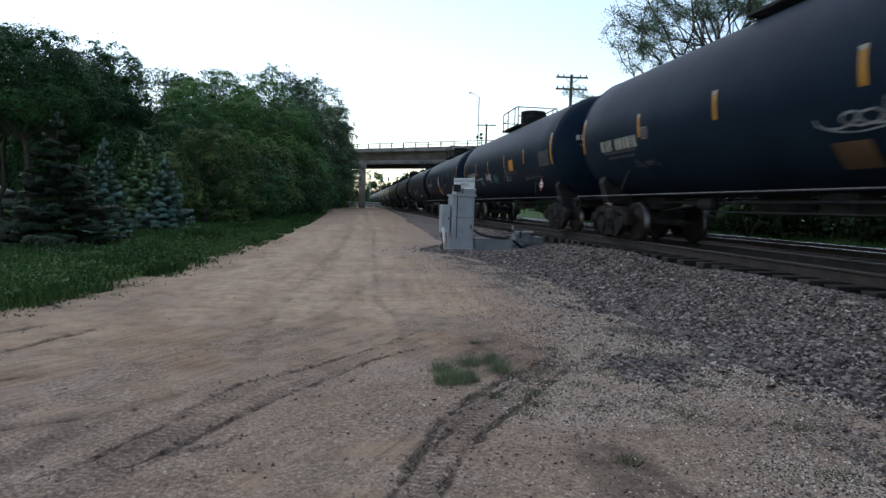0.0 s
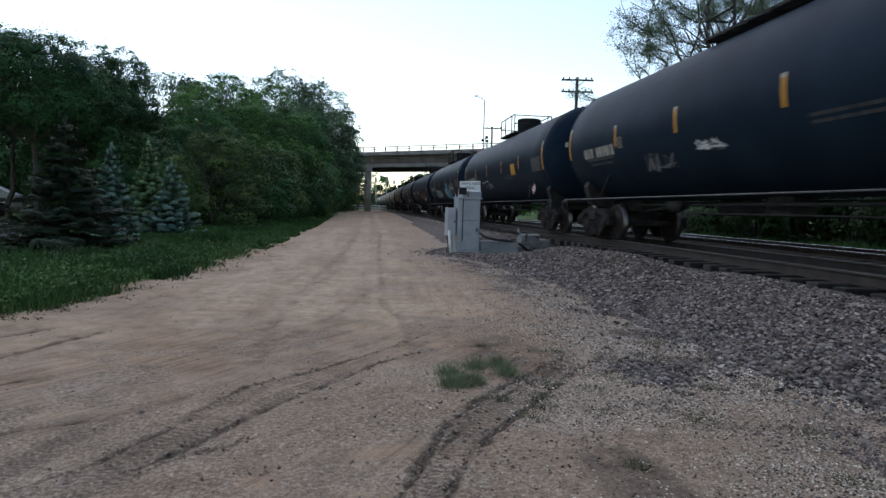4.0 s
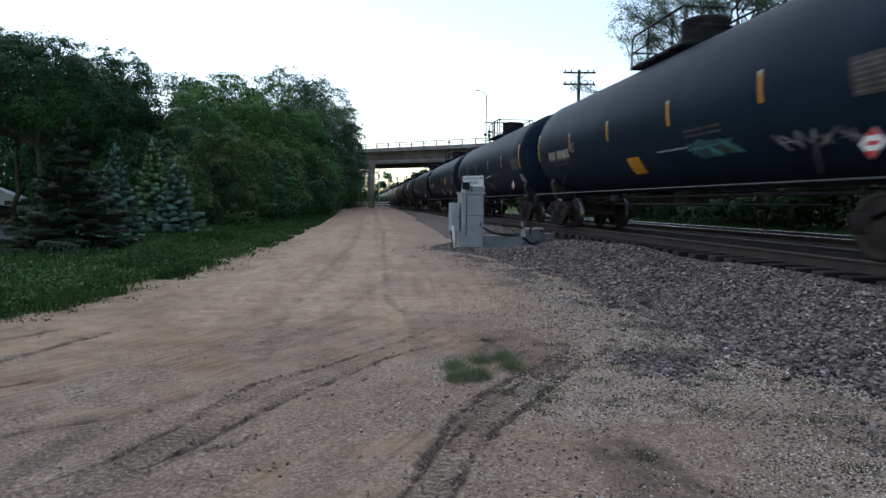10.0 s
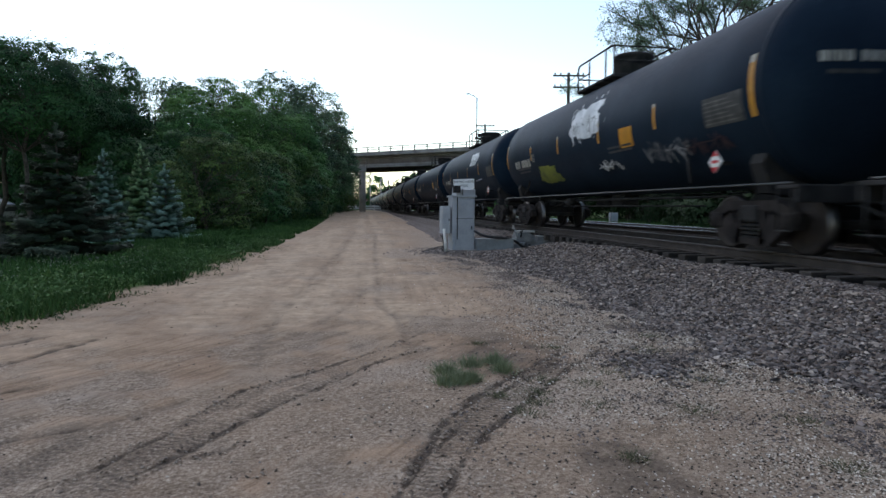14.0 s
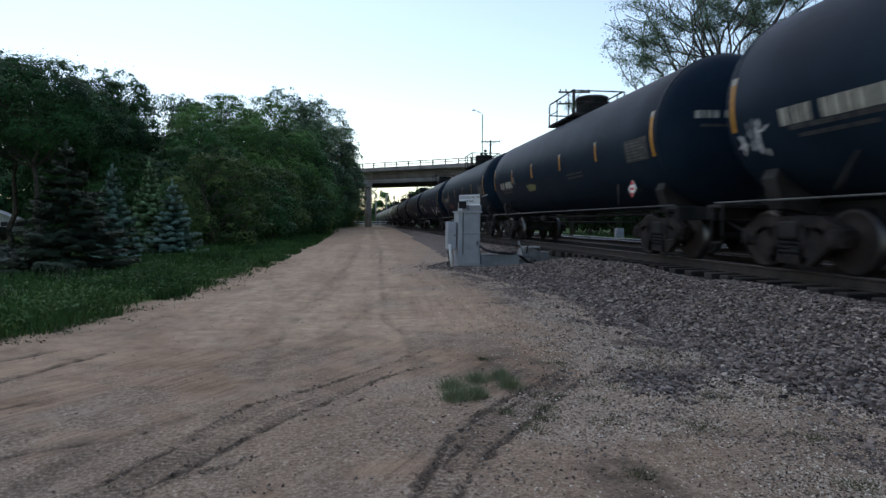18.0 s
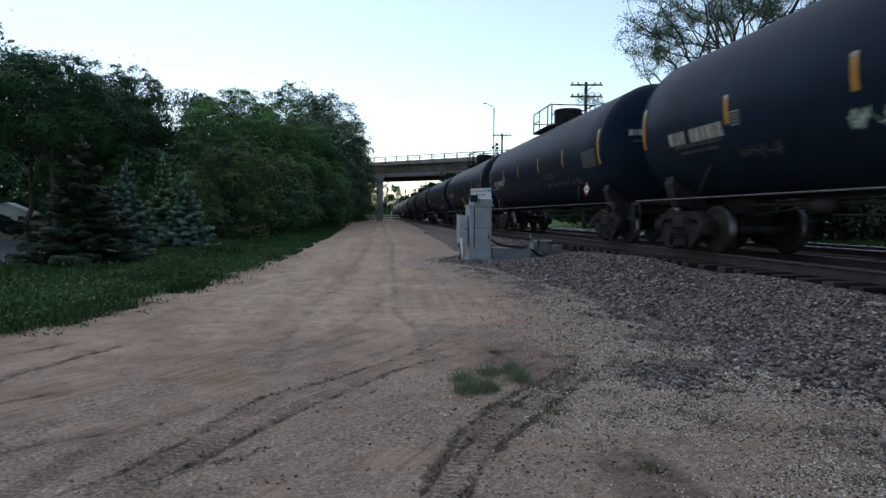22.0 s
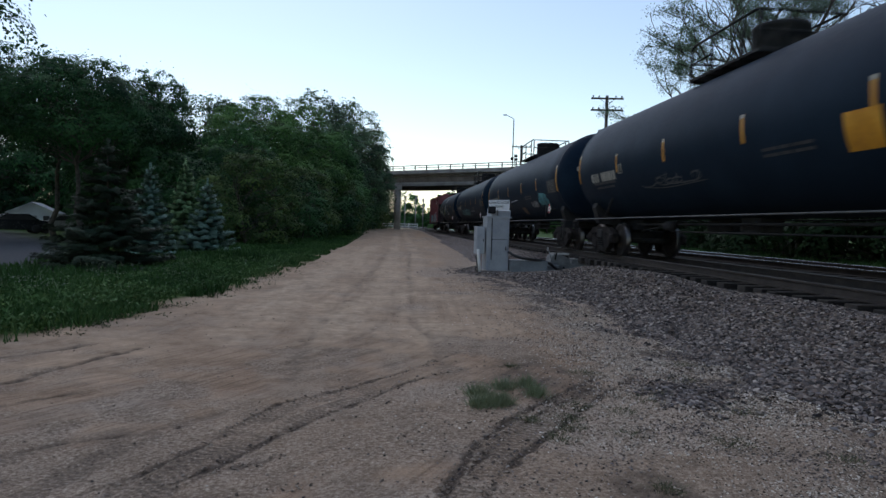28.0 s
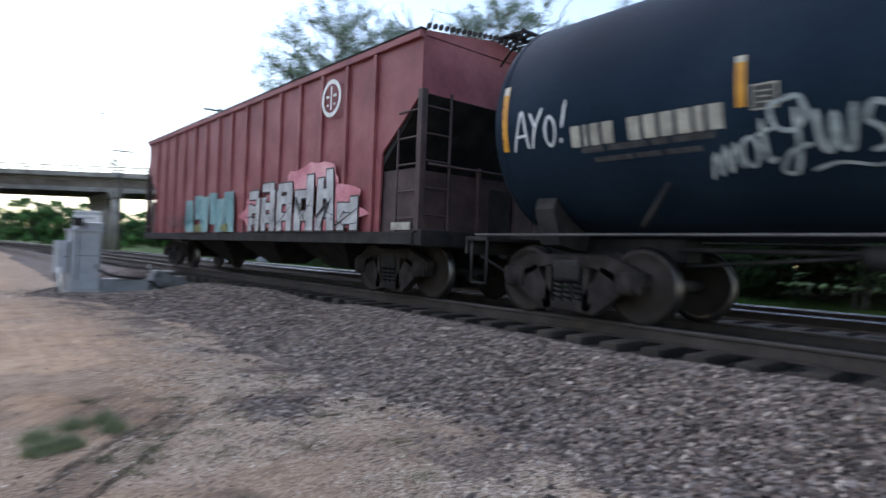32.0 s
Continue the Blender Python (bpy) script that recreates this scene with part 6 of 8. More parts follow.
    for a, b in ((7.3, 8.1), (9.2, 10.1)):
        blob("graffiti_fill", a + 0.15, b - 0.15, 1.1, 1.3, PAINT["olive"], car, int(a * 7), "olive-yellow splash of spray paint", 0.2, on_side, 0.046)
    scrawl("graffiti", 11.0, 12.8, 1.2, 1.7, PAINT["dusty"], car, 9, 0.06, 4, "faded pink tag", surf=on_side)
    # round emblem: ring and cross
    bm = bmesh.new()

    def ring(r0, r1, lift):
        a = [[bm.verts.new(on_side(2.63 + r * math.cos(i * math.tau / 40), 3.58 + r * math.sin(i * math.tau / 40), lift)) for i in range(40)] for r in (r0, r1)]
        for i in range(40):
            j = (i + 1) % 40
            bm.faces.new((a[0][i], a[0][j], a[1][j], a[1][i]))

    ring(0.27, 0.35, 0.022)
    stroke(bm, [(2.63, 3.36), (2.63, 3.80)], 0.09, 0.022, on_side)
    stroke(bm, [(2.44, 3.62), (2.56, 3.62)], 0.09, 0.022, on_side)
    stroke(bm, [(2.70, 3.62), (2.82, 3.62)], 0.09, 0.022, on_side)
    stroke(bm, [(2.47, 3.46), (2.55, 3.46)], 0.06, 0.022, on_side)
    stroke(bm, [(2.71, 3.46), (2.79, 3.46)], 0.06, 0.022, on_side)
    part("emblem", bm, M_WHITE, car, "round white painted emblem with a cross")
    box("number_plate", (-HX - 0.04, -HL + 0.4, ZB + 0.12), (0.02, 0.5, 0.12), M_FADED, car, label="small white plate")
    return car


HOPPER = hopper_car()


# ---- control cabinet of the switch, with its sign ----
def text_part(name, body, size, material, parent, m, label="", depth=0.002):
    cu = bpy.data.curves.new(name, "FONT")
    cu.body, cu.size, cu.extrude = body, size, depth
    cu.align_x, cu.align_y = "CENTER", "CENTER"
    tmp = bpy.data.objects.new(name, cu)
    me = bpy.data.meshes.new_from_object(tmp)
    bpy.data.objects.remove(tmp)
    me.transform(m)
    me.materials.append(material)
    ob = new(name, me)
    ob.parent = parent
    if label:
        ob["label"] = label
    return ob


M_SIGN = mat("white_enamel_sign", [(0.8, 0.8, 0.79), (0.88, 0.88, 0.87)], 3, 0.5)


def cabinet():
    c = empty("signal_cabinet", pose(3.32, 18.85, 0.03, 0, 0, 4), "tall grey metal signal cabinet with a white sign", "cabinet")
    box("plinth", (0, 0, 0.03), (0.95, 0.75, 0.12), M_CONC, c, 0.01)
    box("body", (0.05, 0, 0.90), (0.71, 0.6, 1.66), M_GREYBOX, c, 0.015)
    d = box("door", (0.07, -0.312, 0.90), (0.56, 0.02, 1.52), M_GREYBOX, c, 0.008)
    box("door_seam", (0.07, -0.324, 1.06), (0.54, 0.006, 0.012), M_STEEL, d)
    tube("door_bar", [(-0.16, -0.335, 0.42), (-0.16, -0.335, 1.72)], 0.012, M_STEEL, d)
    box("handle", (0.3, -0.335, 0.78), (0.03, 0.03, 0.12), M_STEEL, d, 0.005)
    prism("sloped_hood", [(-0.34, 1.73), (0.45, 1.73), (0.45, 1.78), (-0.34, 1.78)], -0.36, 0.34, M_GREYBOX, c)
    hood = prism("hood", [(-0.30, 1.78), (-0.34, 1.96), (0.26, 2.06), (0.34, 1.78)], -0.1, 0.1, M_GREYBOX, c, plane="YZ")
    for v in hood.data.vertices:
        v.co.x = v.co.x * 3.0 + 0.12
    box("lamp_box", (-0.19, -0.36, 1.97), (0.22, 0.16, 0.22), M_STEEL, c, 0.02)
    s = box("sign", (0.15, -0.36, 2.13), (0.66, 0.015, 0.30), M_SIGN, c, 0.004, "white sign with black capitals")
    s.rotation_euler = (0, radians(-3), 0)
    m = Matrix.Translation((0.15, -0.369, 2.195)) @ Euler((math.pi / 2, 0, 0)).to_matrix().to_4x4()
    text_part("sign_text", "SWING NOSE", 0.105, PAINT["black"], s, m)
    m = Matrix.Translation((0.15, -0.369, 2.07)) @ Euler((math.pi / 2, 0, 0)).to_matrix().to_4x4()
    text_part("sign_text", "FROG", 0.105, PAINT["black"], s, m)
    tube("sign_arm", [(0.0, -0.34, 1.8), (0.0, -0.345, 2.26)], 0.02, M_GALV, c)
    tube("aerial", [(0.44, -0.3, 2.22), (0.62, -0.34, 2.30)], 0.014, M_GALV, c)
    sc = box("side_case", (-0.49, -0.05, 1.02), (0.26, 0.42, 0.86), M_GREYBOX, c, 0.012)
    box("case_lid", (-0.49, -0.265, 1.02), (0.22, 0.012, 0.78), M_GREYBOX, sc, 0.004)
    box("latch", (-0.41, -0.275, 1.02), (0.03, 0.02, 0.07), M_STEEL, sc)
    tube("conduit", [(-0.56, -0.2, 0.62), (-0.56, -0.2, 0.3), (-0.5, -0.2, -0.05)], 0.035, M_STEEL, c)
    bm = bmesh.new()
    for k in range(6):
        a = k * 0.5
        add_tube(bm, (-0.58 - 0.05 * math.sin(a * 3), -0.22, 0.60 - 0.09 * k), (-0.58 - 0.05 * math.sin(a * 3 + 1.5), -0.22, 0.60 - 0.09 * (k + 1)), 0.02, 6)
    part("cable_loop", bm, PAINT["black"], c, "black cable loop")
    return c


cabinet()
tagged(tube("marker_post", [(2.82, 18.35, 0.0), (2.74, 18.35, 0.78)], 0.045, M_WHITE, label="white plastic marker post leaning by the cabinet"), category="post")


M_MACHINE = mat("oily_grey_casting", [(0.10, 0.105, 0.11), (0.17, 0.175, 0.18), (0.24, 0.245, 0.25)], 3, 0.6, bump=0.1)
M_PLATE = mat("pale_cover_plate", [(0.3, 0.3, 0.29), (0.42, 0.42, 0.41)], 4, 0.6)


def switch_machine():
    s = empty("switch_machine", pose(5.85, 19.3, 0.17, 0, 0, 2), "grey cast-metal switch machine beside the rail", "switch machine")
    # flat black sheet added to stand for the shadow below the machine
    box("shade_plate", (0.1, 0, -0.03), (1.75, 0.75, 0.06), M_STEEL, s, 0.01, "black plate added as the shade under the machine")
    bm = bmesh.new()
    add_box(bm, (0, 0, 0.08), (1.3, 0.5, 0.2), 0.03)
    part("base", bm, M_MACHINE, s)
    prism("gear_case", [(-0.66, 0.16), (-0.58, 0.44), (-0.3, 0.47), (-0.02, 0.36), (0.04, 0.16)], -0.28, 0.28, M_MACHINE, s)
    prism("motor_case", [(0.06, 0.16), (0.1, 0.33), (0.5, 0.27), (0.72, 0.22), (0.76, 0.12)], -0.24, 0.24, M_MACHINE, s)
    box("cover_plate", (-0.28, 0, 0.49), (0.56, 0.4, 0.05), M_PLATE, s, 0.012, "pale cover plate")
    box("motor_lid", (0.28, 0, 0.33), (0.36, 0.36, 0.04), M_PLATE, s, 0.01, "pale lid of the motor case")
    for y in (-0.21, 0.21):
        tube("lid_hasp", [(-0.5, y, 0.5), (-0.48, y * 1.25, 0.36)], 0.016, M_STEEL, s)
    tube("hand_lever", [(-0.6, -0.24, 0.3), (-0.7, -0.26, 0.56), (-0.74, -0.26, 0.62)], 0.024, M_GALV, s)
    tube("selector_lever", [(-0.5, -0.28, 0.3), (-0.46, -0.3, 0.55)], 0.022, M_STEEL, s)
    box("grip", (-0.75, -0.26, 0.64), (0.06, 0.05, 0.12), M_PLATE, s, 0.01)
    tube("throw_rod", [(0.6, 0, 0.14), (1.0, 0.03, 0.3), (1.5, 0.05, 0.44)], 0.035, M_STEEL, s)
    tube("lock_rod", [(0.6, 0.16, 0.12), (1.0, 0.18, 0.28), (1.5, 0.2, 0.42)], 0.025, M_STEEL, s)
    tube("point_detector_rod", [(0.6, -0.16, 0.12), (1.0, -0.14, 0.28), (1.5, -0.12, 0.42)], 0.022, M_STEEL, s)
    box("lock_box", (0.98, 0.1, 0.2), (0.34, 0.4, 0.2), M_STEEL, s, 0.02)
    for x in (-0.55, -0.2, 0.2, 0.55):
        box("bolt", (x, -0.27, 0.06), (0.05, 0.04, 0.05), M_STEEL, s)
    return s


switch_machine()
M_BOXGREY = mat("weathered_grey_box", [(0.16, 0.17, 0.18), (0.22, 0.235, 0.25), (0.28, 0.295, 0.31)], 2, 0.65, bump=0.08)
jb = empty("junction_box", pose(4.38, 18.65, 0.02, 0, 0, 3), "low grey steel junction box on the ballast", "junction box")
box("body", (0, 0, 0.21), (1.2, 0.42, 0.42), M_BOXGREY, jb, 0.02)
box("lid", (0, 0, 0.43), (1.24, 0.46, 0.03), M_BOXGREY, jb, 0.008)
tt = empty("cable_trough", pose(5.2, 18.95, 0.10, 0, -4, 2), "grey cable trough leading to the switch machine", "trough")
box("channel", (0, 0, 0.06), (0.5, 0.32, 0.22), M_BOXGREY, tt, 0.01)
box("lid", (0, 0, 0.19), (0.53, 0.34, 0.03), M_BOXGREY, tt, 0.006)
cb = bent_tube("black_cable", [(3.72, 18.5, 0.72), (3.9, 18.42, 0.60), (4.15, 18.4, 0.53), (4.5, 18.42, 0.50), (4.85, 18.5, 0.46), (5.1, 18.6, 0.36), (5.32, 18.7, 0.2), (5.5, 18.85, 0.17)], 0.045, PAINT["black"])
tagged(cb, "black flexible cable from the cabinet to the switch machine", "cable")


# ---- road bridge over the tracks ----
BR_A, BR_B = Vector((1.45, 104.0, 0)), Vector((19.1, 90.0, 0))
BR_DIR = (BR_B - BR_A).normalized()
BR_ANG = math.degrees(math.atan2(BR_DIR.y, BR_DIR.x))


M_RAILING = mat("weathered_dark_railing", [(0.06, 0.06, 0.062), (0.09, 0.088, 0.088), (0.13, 0.125, 0.12)], 3, 0.6, 0.3)


def bridge():
    b = empty("road_bridge", pose(BR_A.x, BR_A.y, 0, 0, 0, BR_ANG), "concrete girder road bridge with a steel railing", "bridge")
    # local: x along the deck, y away from the camera
    L0, L1, WD = -60, 95, 13.5
    box("deck_slab", ((L0 + L1) / 2, WD / 2, 10.1), (L1 - L0, WD, 0.35), M_CONC, b, 0.03)
    box("fascia", ((L0 + L1) / 2, -0.12, 10.32), (L1 - L0, 0.28, 0.62), M_CONC, b, 0.03, "pale concrete edge beam")
    # girders behind the edge one are darker: shade under the deck, put into colour
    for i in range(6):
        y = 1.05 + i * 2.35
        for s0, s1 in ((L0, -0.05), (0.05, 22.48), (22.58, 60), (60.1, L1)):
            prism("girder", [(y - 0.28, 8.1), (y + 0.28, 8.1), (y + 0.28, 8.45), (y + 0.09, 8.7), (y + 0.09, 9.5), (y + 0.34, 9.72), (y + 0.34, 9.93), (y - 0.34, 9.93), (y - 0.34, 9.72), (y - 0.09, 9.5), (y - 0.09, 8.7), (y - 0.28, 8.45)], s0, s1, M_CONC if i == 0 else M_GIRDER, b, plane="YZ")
    for s0, s1 in ((L0, -0.05), (0.05, 22.48), (22.58, 60), (60.1, L1)):
        box("girder_web", ((s0 + s1) / 2, 0.94, 9.12), (s1 - s0, 0.04, 0.84), M_WEB, b, 0.0, "beige rust-streaked web of the edge girder")
    for x in (0.0, 22.53, 60.0):
        base = 0.35 if x < 1 else 0.2
        # the piers stand along the tracks, askew to the deck
        sk = Euler((0, 0, radians(-BR_ANG))).to_matrix()
        mid = sk @ Vector((0, 8.3, 0))
        box("pier_cap", (x + mid.x, mid.y, 7.78), (1.25, 17.2, 0.86), M_CONC, b, 0.05, rot=sk)
        for d in (0.5, 5.7, 10.9, 16.1):
            q = sk @ Vector((0, d, 0))
            lathe("pier_column", [(0.52, base - 0.6), (0.52, 7.36)], M_CONC, b, "Z", 20, at=(x + q.x, q.y, 0))
    # railing
    bm = bmesh.new()
    add_box(bm, ((L0 + L1) / 2, 0.0, 11.40), (L1 - L0, 0.12, 0.12))
    part("top_rail", bm, M_RAILING, b)
    bm = bmesh.new()
    add_box(bm, ((L0 + L1) / 2, 0.0, 11.03), (L1 - L0, 0.08, 0.09))
    part("lower_rail", bm, M_RAILING, b)
    pb = bmesh.new()
    add_box(pb, (0, 0, 11.0), (0.15, 0.14, 0.82))
    post = part("rail_post", pb, M_RAILING, b)
    post.location.x = L0
    for i in range(1, 66):
        p = new("rail_post", post.data)
        p.parent = b
        p.location.x = L0 + i * 2.35
    box("back_rail", ((L0 + L1) / 2, WD, 10.9), (L1 - L0, 0.2, 0.6), M_CONC, b)
    # abutment slope behind the trees
    prism("abutment", [(-14, 0.2), (-14, 7.4), (-60, 9.9), (-60, 0.2)], -0.2, WD, M_CONC, b, plane="XZ")
    return b


bridge()


def street_lamp():
    p = BR_A + BR_DIR * 21.6
    s = empty("street_lamp", pose(p.x, p.y - 0.2, 10.4, 0, 0, BR_ANG), "slim steel street lamp on the bridge", "street lamp")
    lathe("base", [(0.14, 0), (0.14, 0.35), (0.09, 0.45)], M_GALV, s, "Z", 12)
    tube("pole", [(0, 0, 0.3), (0, 0, 7.4)], 0.085, M_GALV, s)
    tube("arm", [(0, 0, 7.4), (-0.25, -0.3, 7.65), (-0.8, -0.9, 7.95)], 0.05, M_GALV, s)
    box("lamp_head", (-0.95, -1.05, 7.96), (0.5, 0.3, 0.14), M_GALV, s, 0.04)
    sg = empty("traffic_signal", pose(p.x + 0.2, p.y - 0.6, 10.6, 0, 0, BR_ANG), "small dark signal heads on the bridge rail", "signal")
    tube("pole", [(0, 0, 0), (0, 0, 1.9)], 0.05, M_GALV, sg)
    for dx, z in ((-0.35, 1.25), (0.3, 1.65), (0.35, 1.1)):
        box("signal_head", (dx, -0.1, z), (0.4, 0.25, 0.4), M_STEEL, sg, 0.05)
    tube("arm", [(-0.5, 0, 1.4), (0.5, 0, 1.6)], 0.03, M_GALV, sg)


street_lamp()


def utility_pole(x, y, h, arms=2):
    p = empty("utility_pole", pose(x, y, -0.2, 0, 0, -8), "weathered wooden utility pole with two crossarms", "utility pole", "utility poles along the line")
    lathe("pole", [(0.17, 0), (0.12, h + 0.2)], M_WOODPOLE, p, "Z", 12)
    for k in range(arms):
        z = h - 0.05 - k * 0.9
        a = box("crossarm", (0, -0.16, z), (2.5, 0.11, 0.13), M_WOODPOLE, p, 0.01)
        for dx in (-1.1, -0.65, 0.65, 1.1):
            lathe("insulator", [(0.03, z + 0.06), (0.05, z + 0.12), (0.055, z + 0.2), (0.02, z + 0.24)], M_STEEL, a, "Z", 8, at=(dx, -0.16, 0))
        tube("brace", [(-0.6, -0.2, z), (0, -0.14, z - 0.5), (0.6, -0.2, z)], 0.02, M_STEEL, p)
    lathe("transformer", [(0.02, h - 3.3), (0.22, h - 3.28), (0.22, h - 2.5), (0.12, h - 2.45)], M_GALV, p, "Z", 14, at=(-0.42, -0.1, 0))
    tube("drop_wire_arm", [(0.5, -0.1, h - 2.9), (0.5, -0.1, h - 2.0)], 0.03, M_STEEL, p)
    return p


utility_pole(16.75, 46.3, 12.0)
utility_pole(16.85, 77.5, 12.2, 1)

# ---- far side: equipment by the track, house and car beyond the lawn ----
eq = empty("relay_cabinet", pose(18.2, 3.3, 0.1), "pale grey relay cabinet beside the far track", "cabinet")
box("base", (0, 0, 0.1), (1.3, 0.9, 0.2), M_CONC, eq, 0.02)
box("body", (0, 0, 1.05), (1.15, 0.75, 1.7), M_GREYBOX, eq, 0.02)
box("door", (-0.585, 0, 1.05), (0.02, 0.62, 1.5), M_GREYBOX, eq, 0.004)
box("hinge", (-0.6, 0.29, 1.5), (0.02, 0.03, 0.12), M_GALV, eq)
box("hinge", (-0.6, 0.29, 0.6), (0.02, 0.03, 0.12), M_GALV, eq)
box("roof", (0, 0, 1.95), (1.3, 0.9, 0.1), M_GREYBOX, eq, 0.02)
sh = empty("white_signal_box", pose(14.6, 32.6, 0.2), "small pale box on legs beside the far track", "box")
box("case", (0, 0, 0.72), (0.42, 0.35, 0.5), M_GREYBOX, sh, 0.02)
for dx in (-0.18, 0.18):
    box("leg", (dx, 0, 0.22), (0.06, 0.06, 0.5), M_GALV, sh)


def house():
    h = empty("garage", pose(-33.3, 60.5, 0.1, 0, 0, 20), "small white garage with a pale gable roof", "garage")
    M_SID = mat("white_siding", [(0.55, 0.56, 0.57), (0.68, 0.69, 0.70)], 1, 0.7)
    M_ROOF = mat("pale_metal_roof", [(0.5, 0.52, 0.54), (0.66, 0.68, 0.70)], 1, 0.6)
    box("wall", (0, 0, 0.75), (3.6, 4.5, 1.5), M_SID, h)
    prism("gable", [(-1.8, 1.5), (1.8, 1.5), (0, 2.35)], -2.25, 2.25, M_SID, h)
    for s in (-1, 1):
        prism("roof_slope", [(0, 2.44), (s * 2.05, 1.46), (s * 2.05, 1.38), (0, 2.36)], -2.45, 2.45, M_ROOF, h)
    box("door", (-0.3, -2.26, 0.6), (1.3, 0.05, 1.2), mat("grey_door", [(0.2, 0.2, 0.21), (0.3, 0.3, 0.31)], 2, 0.6), h)
    w = box("window", (1.1, -2.26, 0.95), (0.5, 0.05, 0.5), PAINT["black"], h)


house()


def parked_car(x, y, rz, paint, label):
    c = empty("parked_car", pose(x, y, 0.0, 0, 0, rz), label, "car", "cars on the drive")
    body = prism("body", [(-2.2, 0.28), (-2.25, 0.75), (-1.7, 0.92), (-1.0, 0.98), (-0.5, 1.42), (0.9, 1.45), (1.6, 1.0), (2.2, 0.92), (2.25, 0.3)], -0.85, 0.85, paint, c)
    for s in (-1, 1):
        prism("side_window", [(-0.9, 1.0), (-0.45, 1.36), (0.85, 1.38), (1.4, 1.02)], s * 0.86 - 0.01, s * 0.86 + 0.01, PAINT["black"], body)
    for wx in (-1.35, 1.35):
        for s in (-1, 1):
            lathe("wheel", [(0.12, s * 0.72), (0.3, s * 0.72), (0.33, s * 0.78), (0.33, s * 0.86), (0.2, s * 0.88)], PAINT["black"], c, "Y", 18, at=(wx, 0, 0.33))
    box("headlight", (-2.2, -0.55, 0.72), (0.1, 0.35, 0.14), M_WHITE, body, 0.02)
    return c


parked_car(-27.6, 47.0, 40, mat("dark_car_paint", [(0.012, 0.014, 0.018), (0.02, 0.022, 0.028)], 1, 0.25), "dark car parked on the drive")
parked_car(-25.2, 49.5, 35, mat("silver_car_paint", [(0.3, 0.31, 0.33), (0.4, 0.41, 0.43)], 1, 0.3, 0.4), "silver car parked on the drive")

# ---- far poles beyond the bridge ----
for x, y, h in ((-3.2, 168, 6.5), (-0.2, 160, 7.5), (2.2, 156, 8.0), (3.9, 150, 8.5), (6.6, 152, 8.5), (8.3, 149, 8.0)):
    p = empty("far_mast", pose(x, y, 0.0), "slim pale mast beyond the bridge", "mast", "masts beyond the bridge")
    lathe("pole", [(0.14, -0.2), (0.1, h)], M_GALV, p, "Z", 8)
    box("head", (0, -0.1, h - 0.5), (0.45, 0.3, 0.9), M_GALV, p, 0.05)
fe = empty("far_fence", pose(1.5, 146.0, 0.6), "low white board fence beyond the bridge", "fence")
for z in (0.5, 1.0):
    box("board", (0, 0, z), (11.0, 0.06, 0.22), M_WHITE, fe)
for i in range(6):
    box("post", (-5.4 + i * 2.16, 0.08, 0.55), (0.16, 0.12, 1.3), M_WHITE, fe)


# ---- trees ----
def leaf_mesh(name, centres, sizes, material, seed, aspect=0.6, droop=0.0, facing=None):
    """Small folded leaves, two triangles each pair, at the given places."""
    rng = np.random.RandomState(seed)
    N = len(centres)
    d = rng.randn(N, 3)
    d[:, 2] -= droop
    d /= np.linalg.norm(d, axis=1)[:, None]
    if facing is not None:
        # blades lie mostly square to the way they face
        nrm = facing + rng.randn(N, 3) * 0.15
        nrm /= np.linalg.norm(nrm, axis=1)[:, None] + 1e-9
        d -= nrm * (d * nrm).sum(1)[:, None]
        d /= np.linalg.norm(d, axis=1)[:, None] + 1e-9
        r = nrm
    else:
        r = rng.randn(N, 3)
    s = np.cross(d, r)
    s /= np.linalg.norm(s, axis=1)[:, None] + 1e-9
    L = np.asarray(sizes)[:, None]
    a = centres - d * L * 0.5
    b = centres + s * L * aspect * 0.5
    c = centres + d * L * 0.5
    e = centres - s * L * aspect * 0.5
    V = np.stack([a, b, c, e], 1).reshape(-1, 3)
    F = np.arange(N * 4).reshape(N, 4)
    return fast_mesh(name, V, F, material)


def limb(bm, a, b, r0, r1, rng, bend=0.12, k=4):
    a, b = Vector(a), Vector(b)
    pts = [a.lerp(b, i / k) for i in range(k + 1)]
    L = (b - a).length
    for i in range(1, k):
        pts[i] += Vector((rng.uniform(-1, 1), rng.uniform(-1, 1), rng.uniform(-0.5, 1))) * L * bend * 0.5
    for i in range(k):
        add_tube(bm, pts[i], pts[i + 1], r0 + (r1 - r0) * i / k, 6 if r0 > 0.1 else 4 if r0 > 0.03 else 3, r0 + (r1 - r0) * (i + 1) / k, cap=False)
    return pts


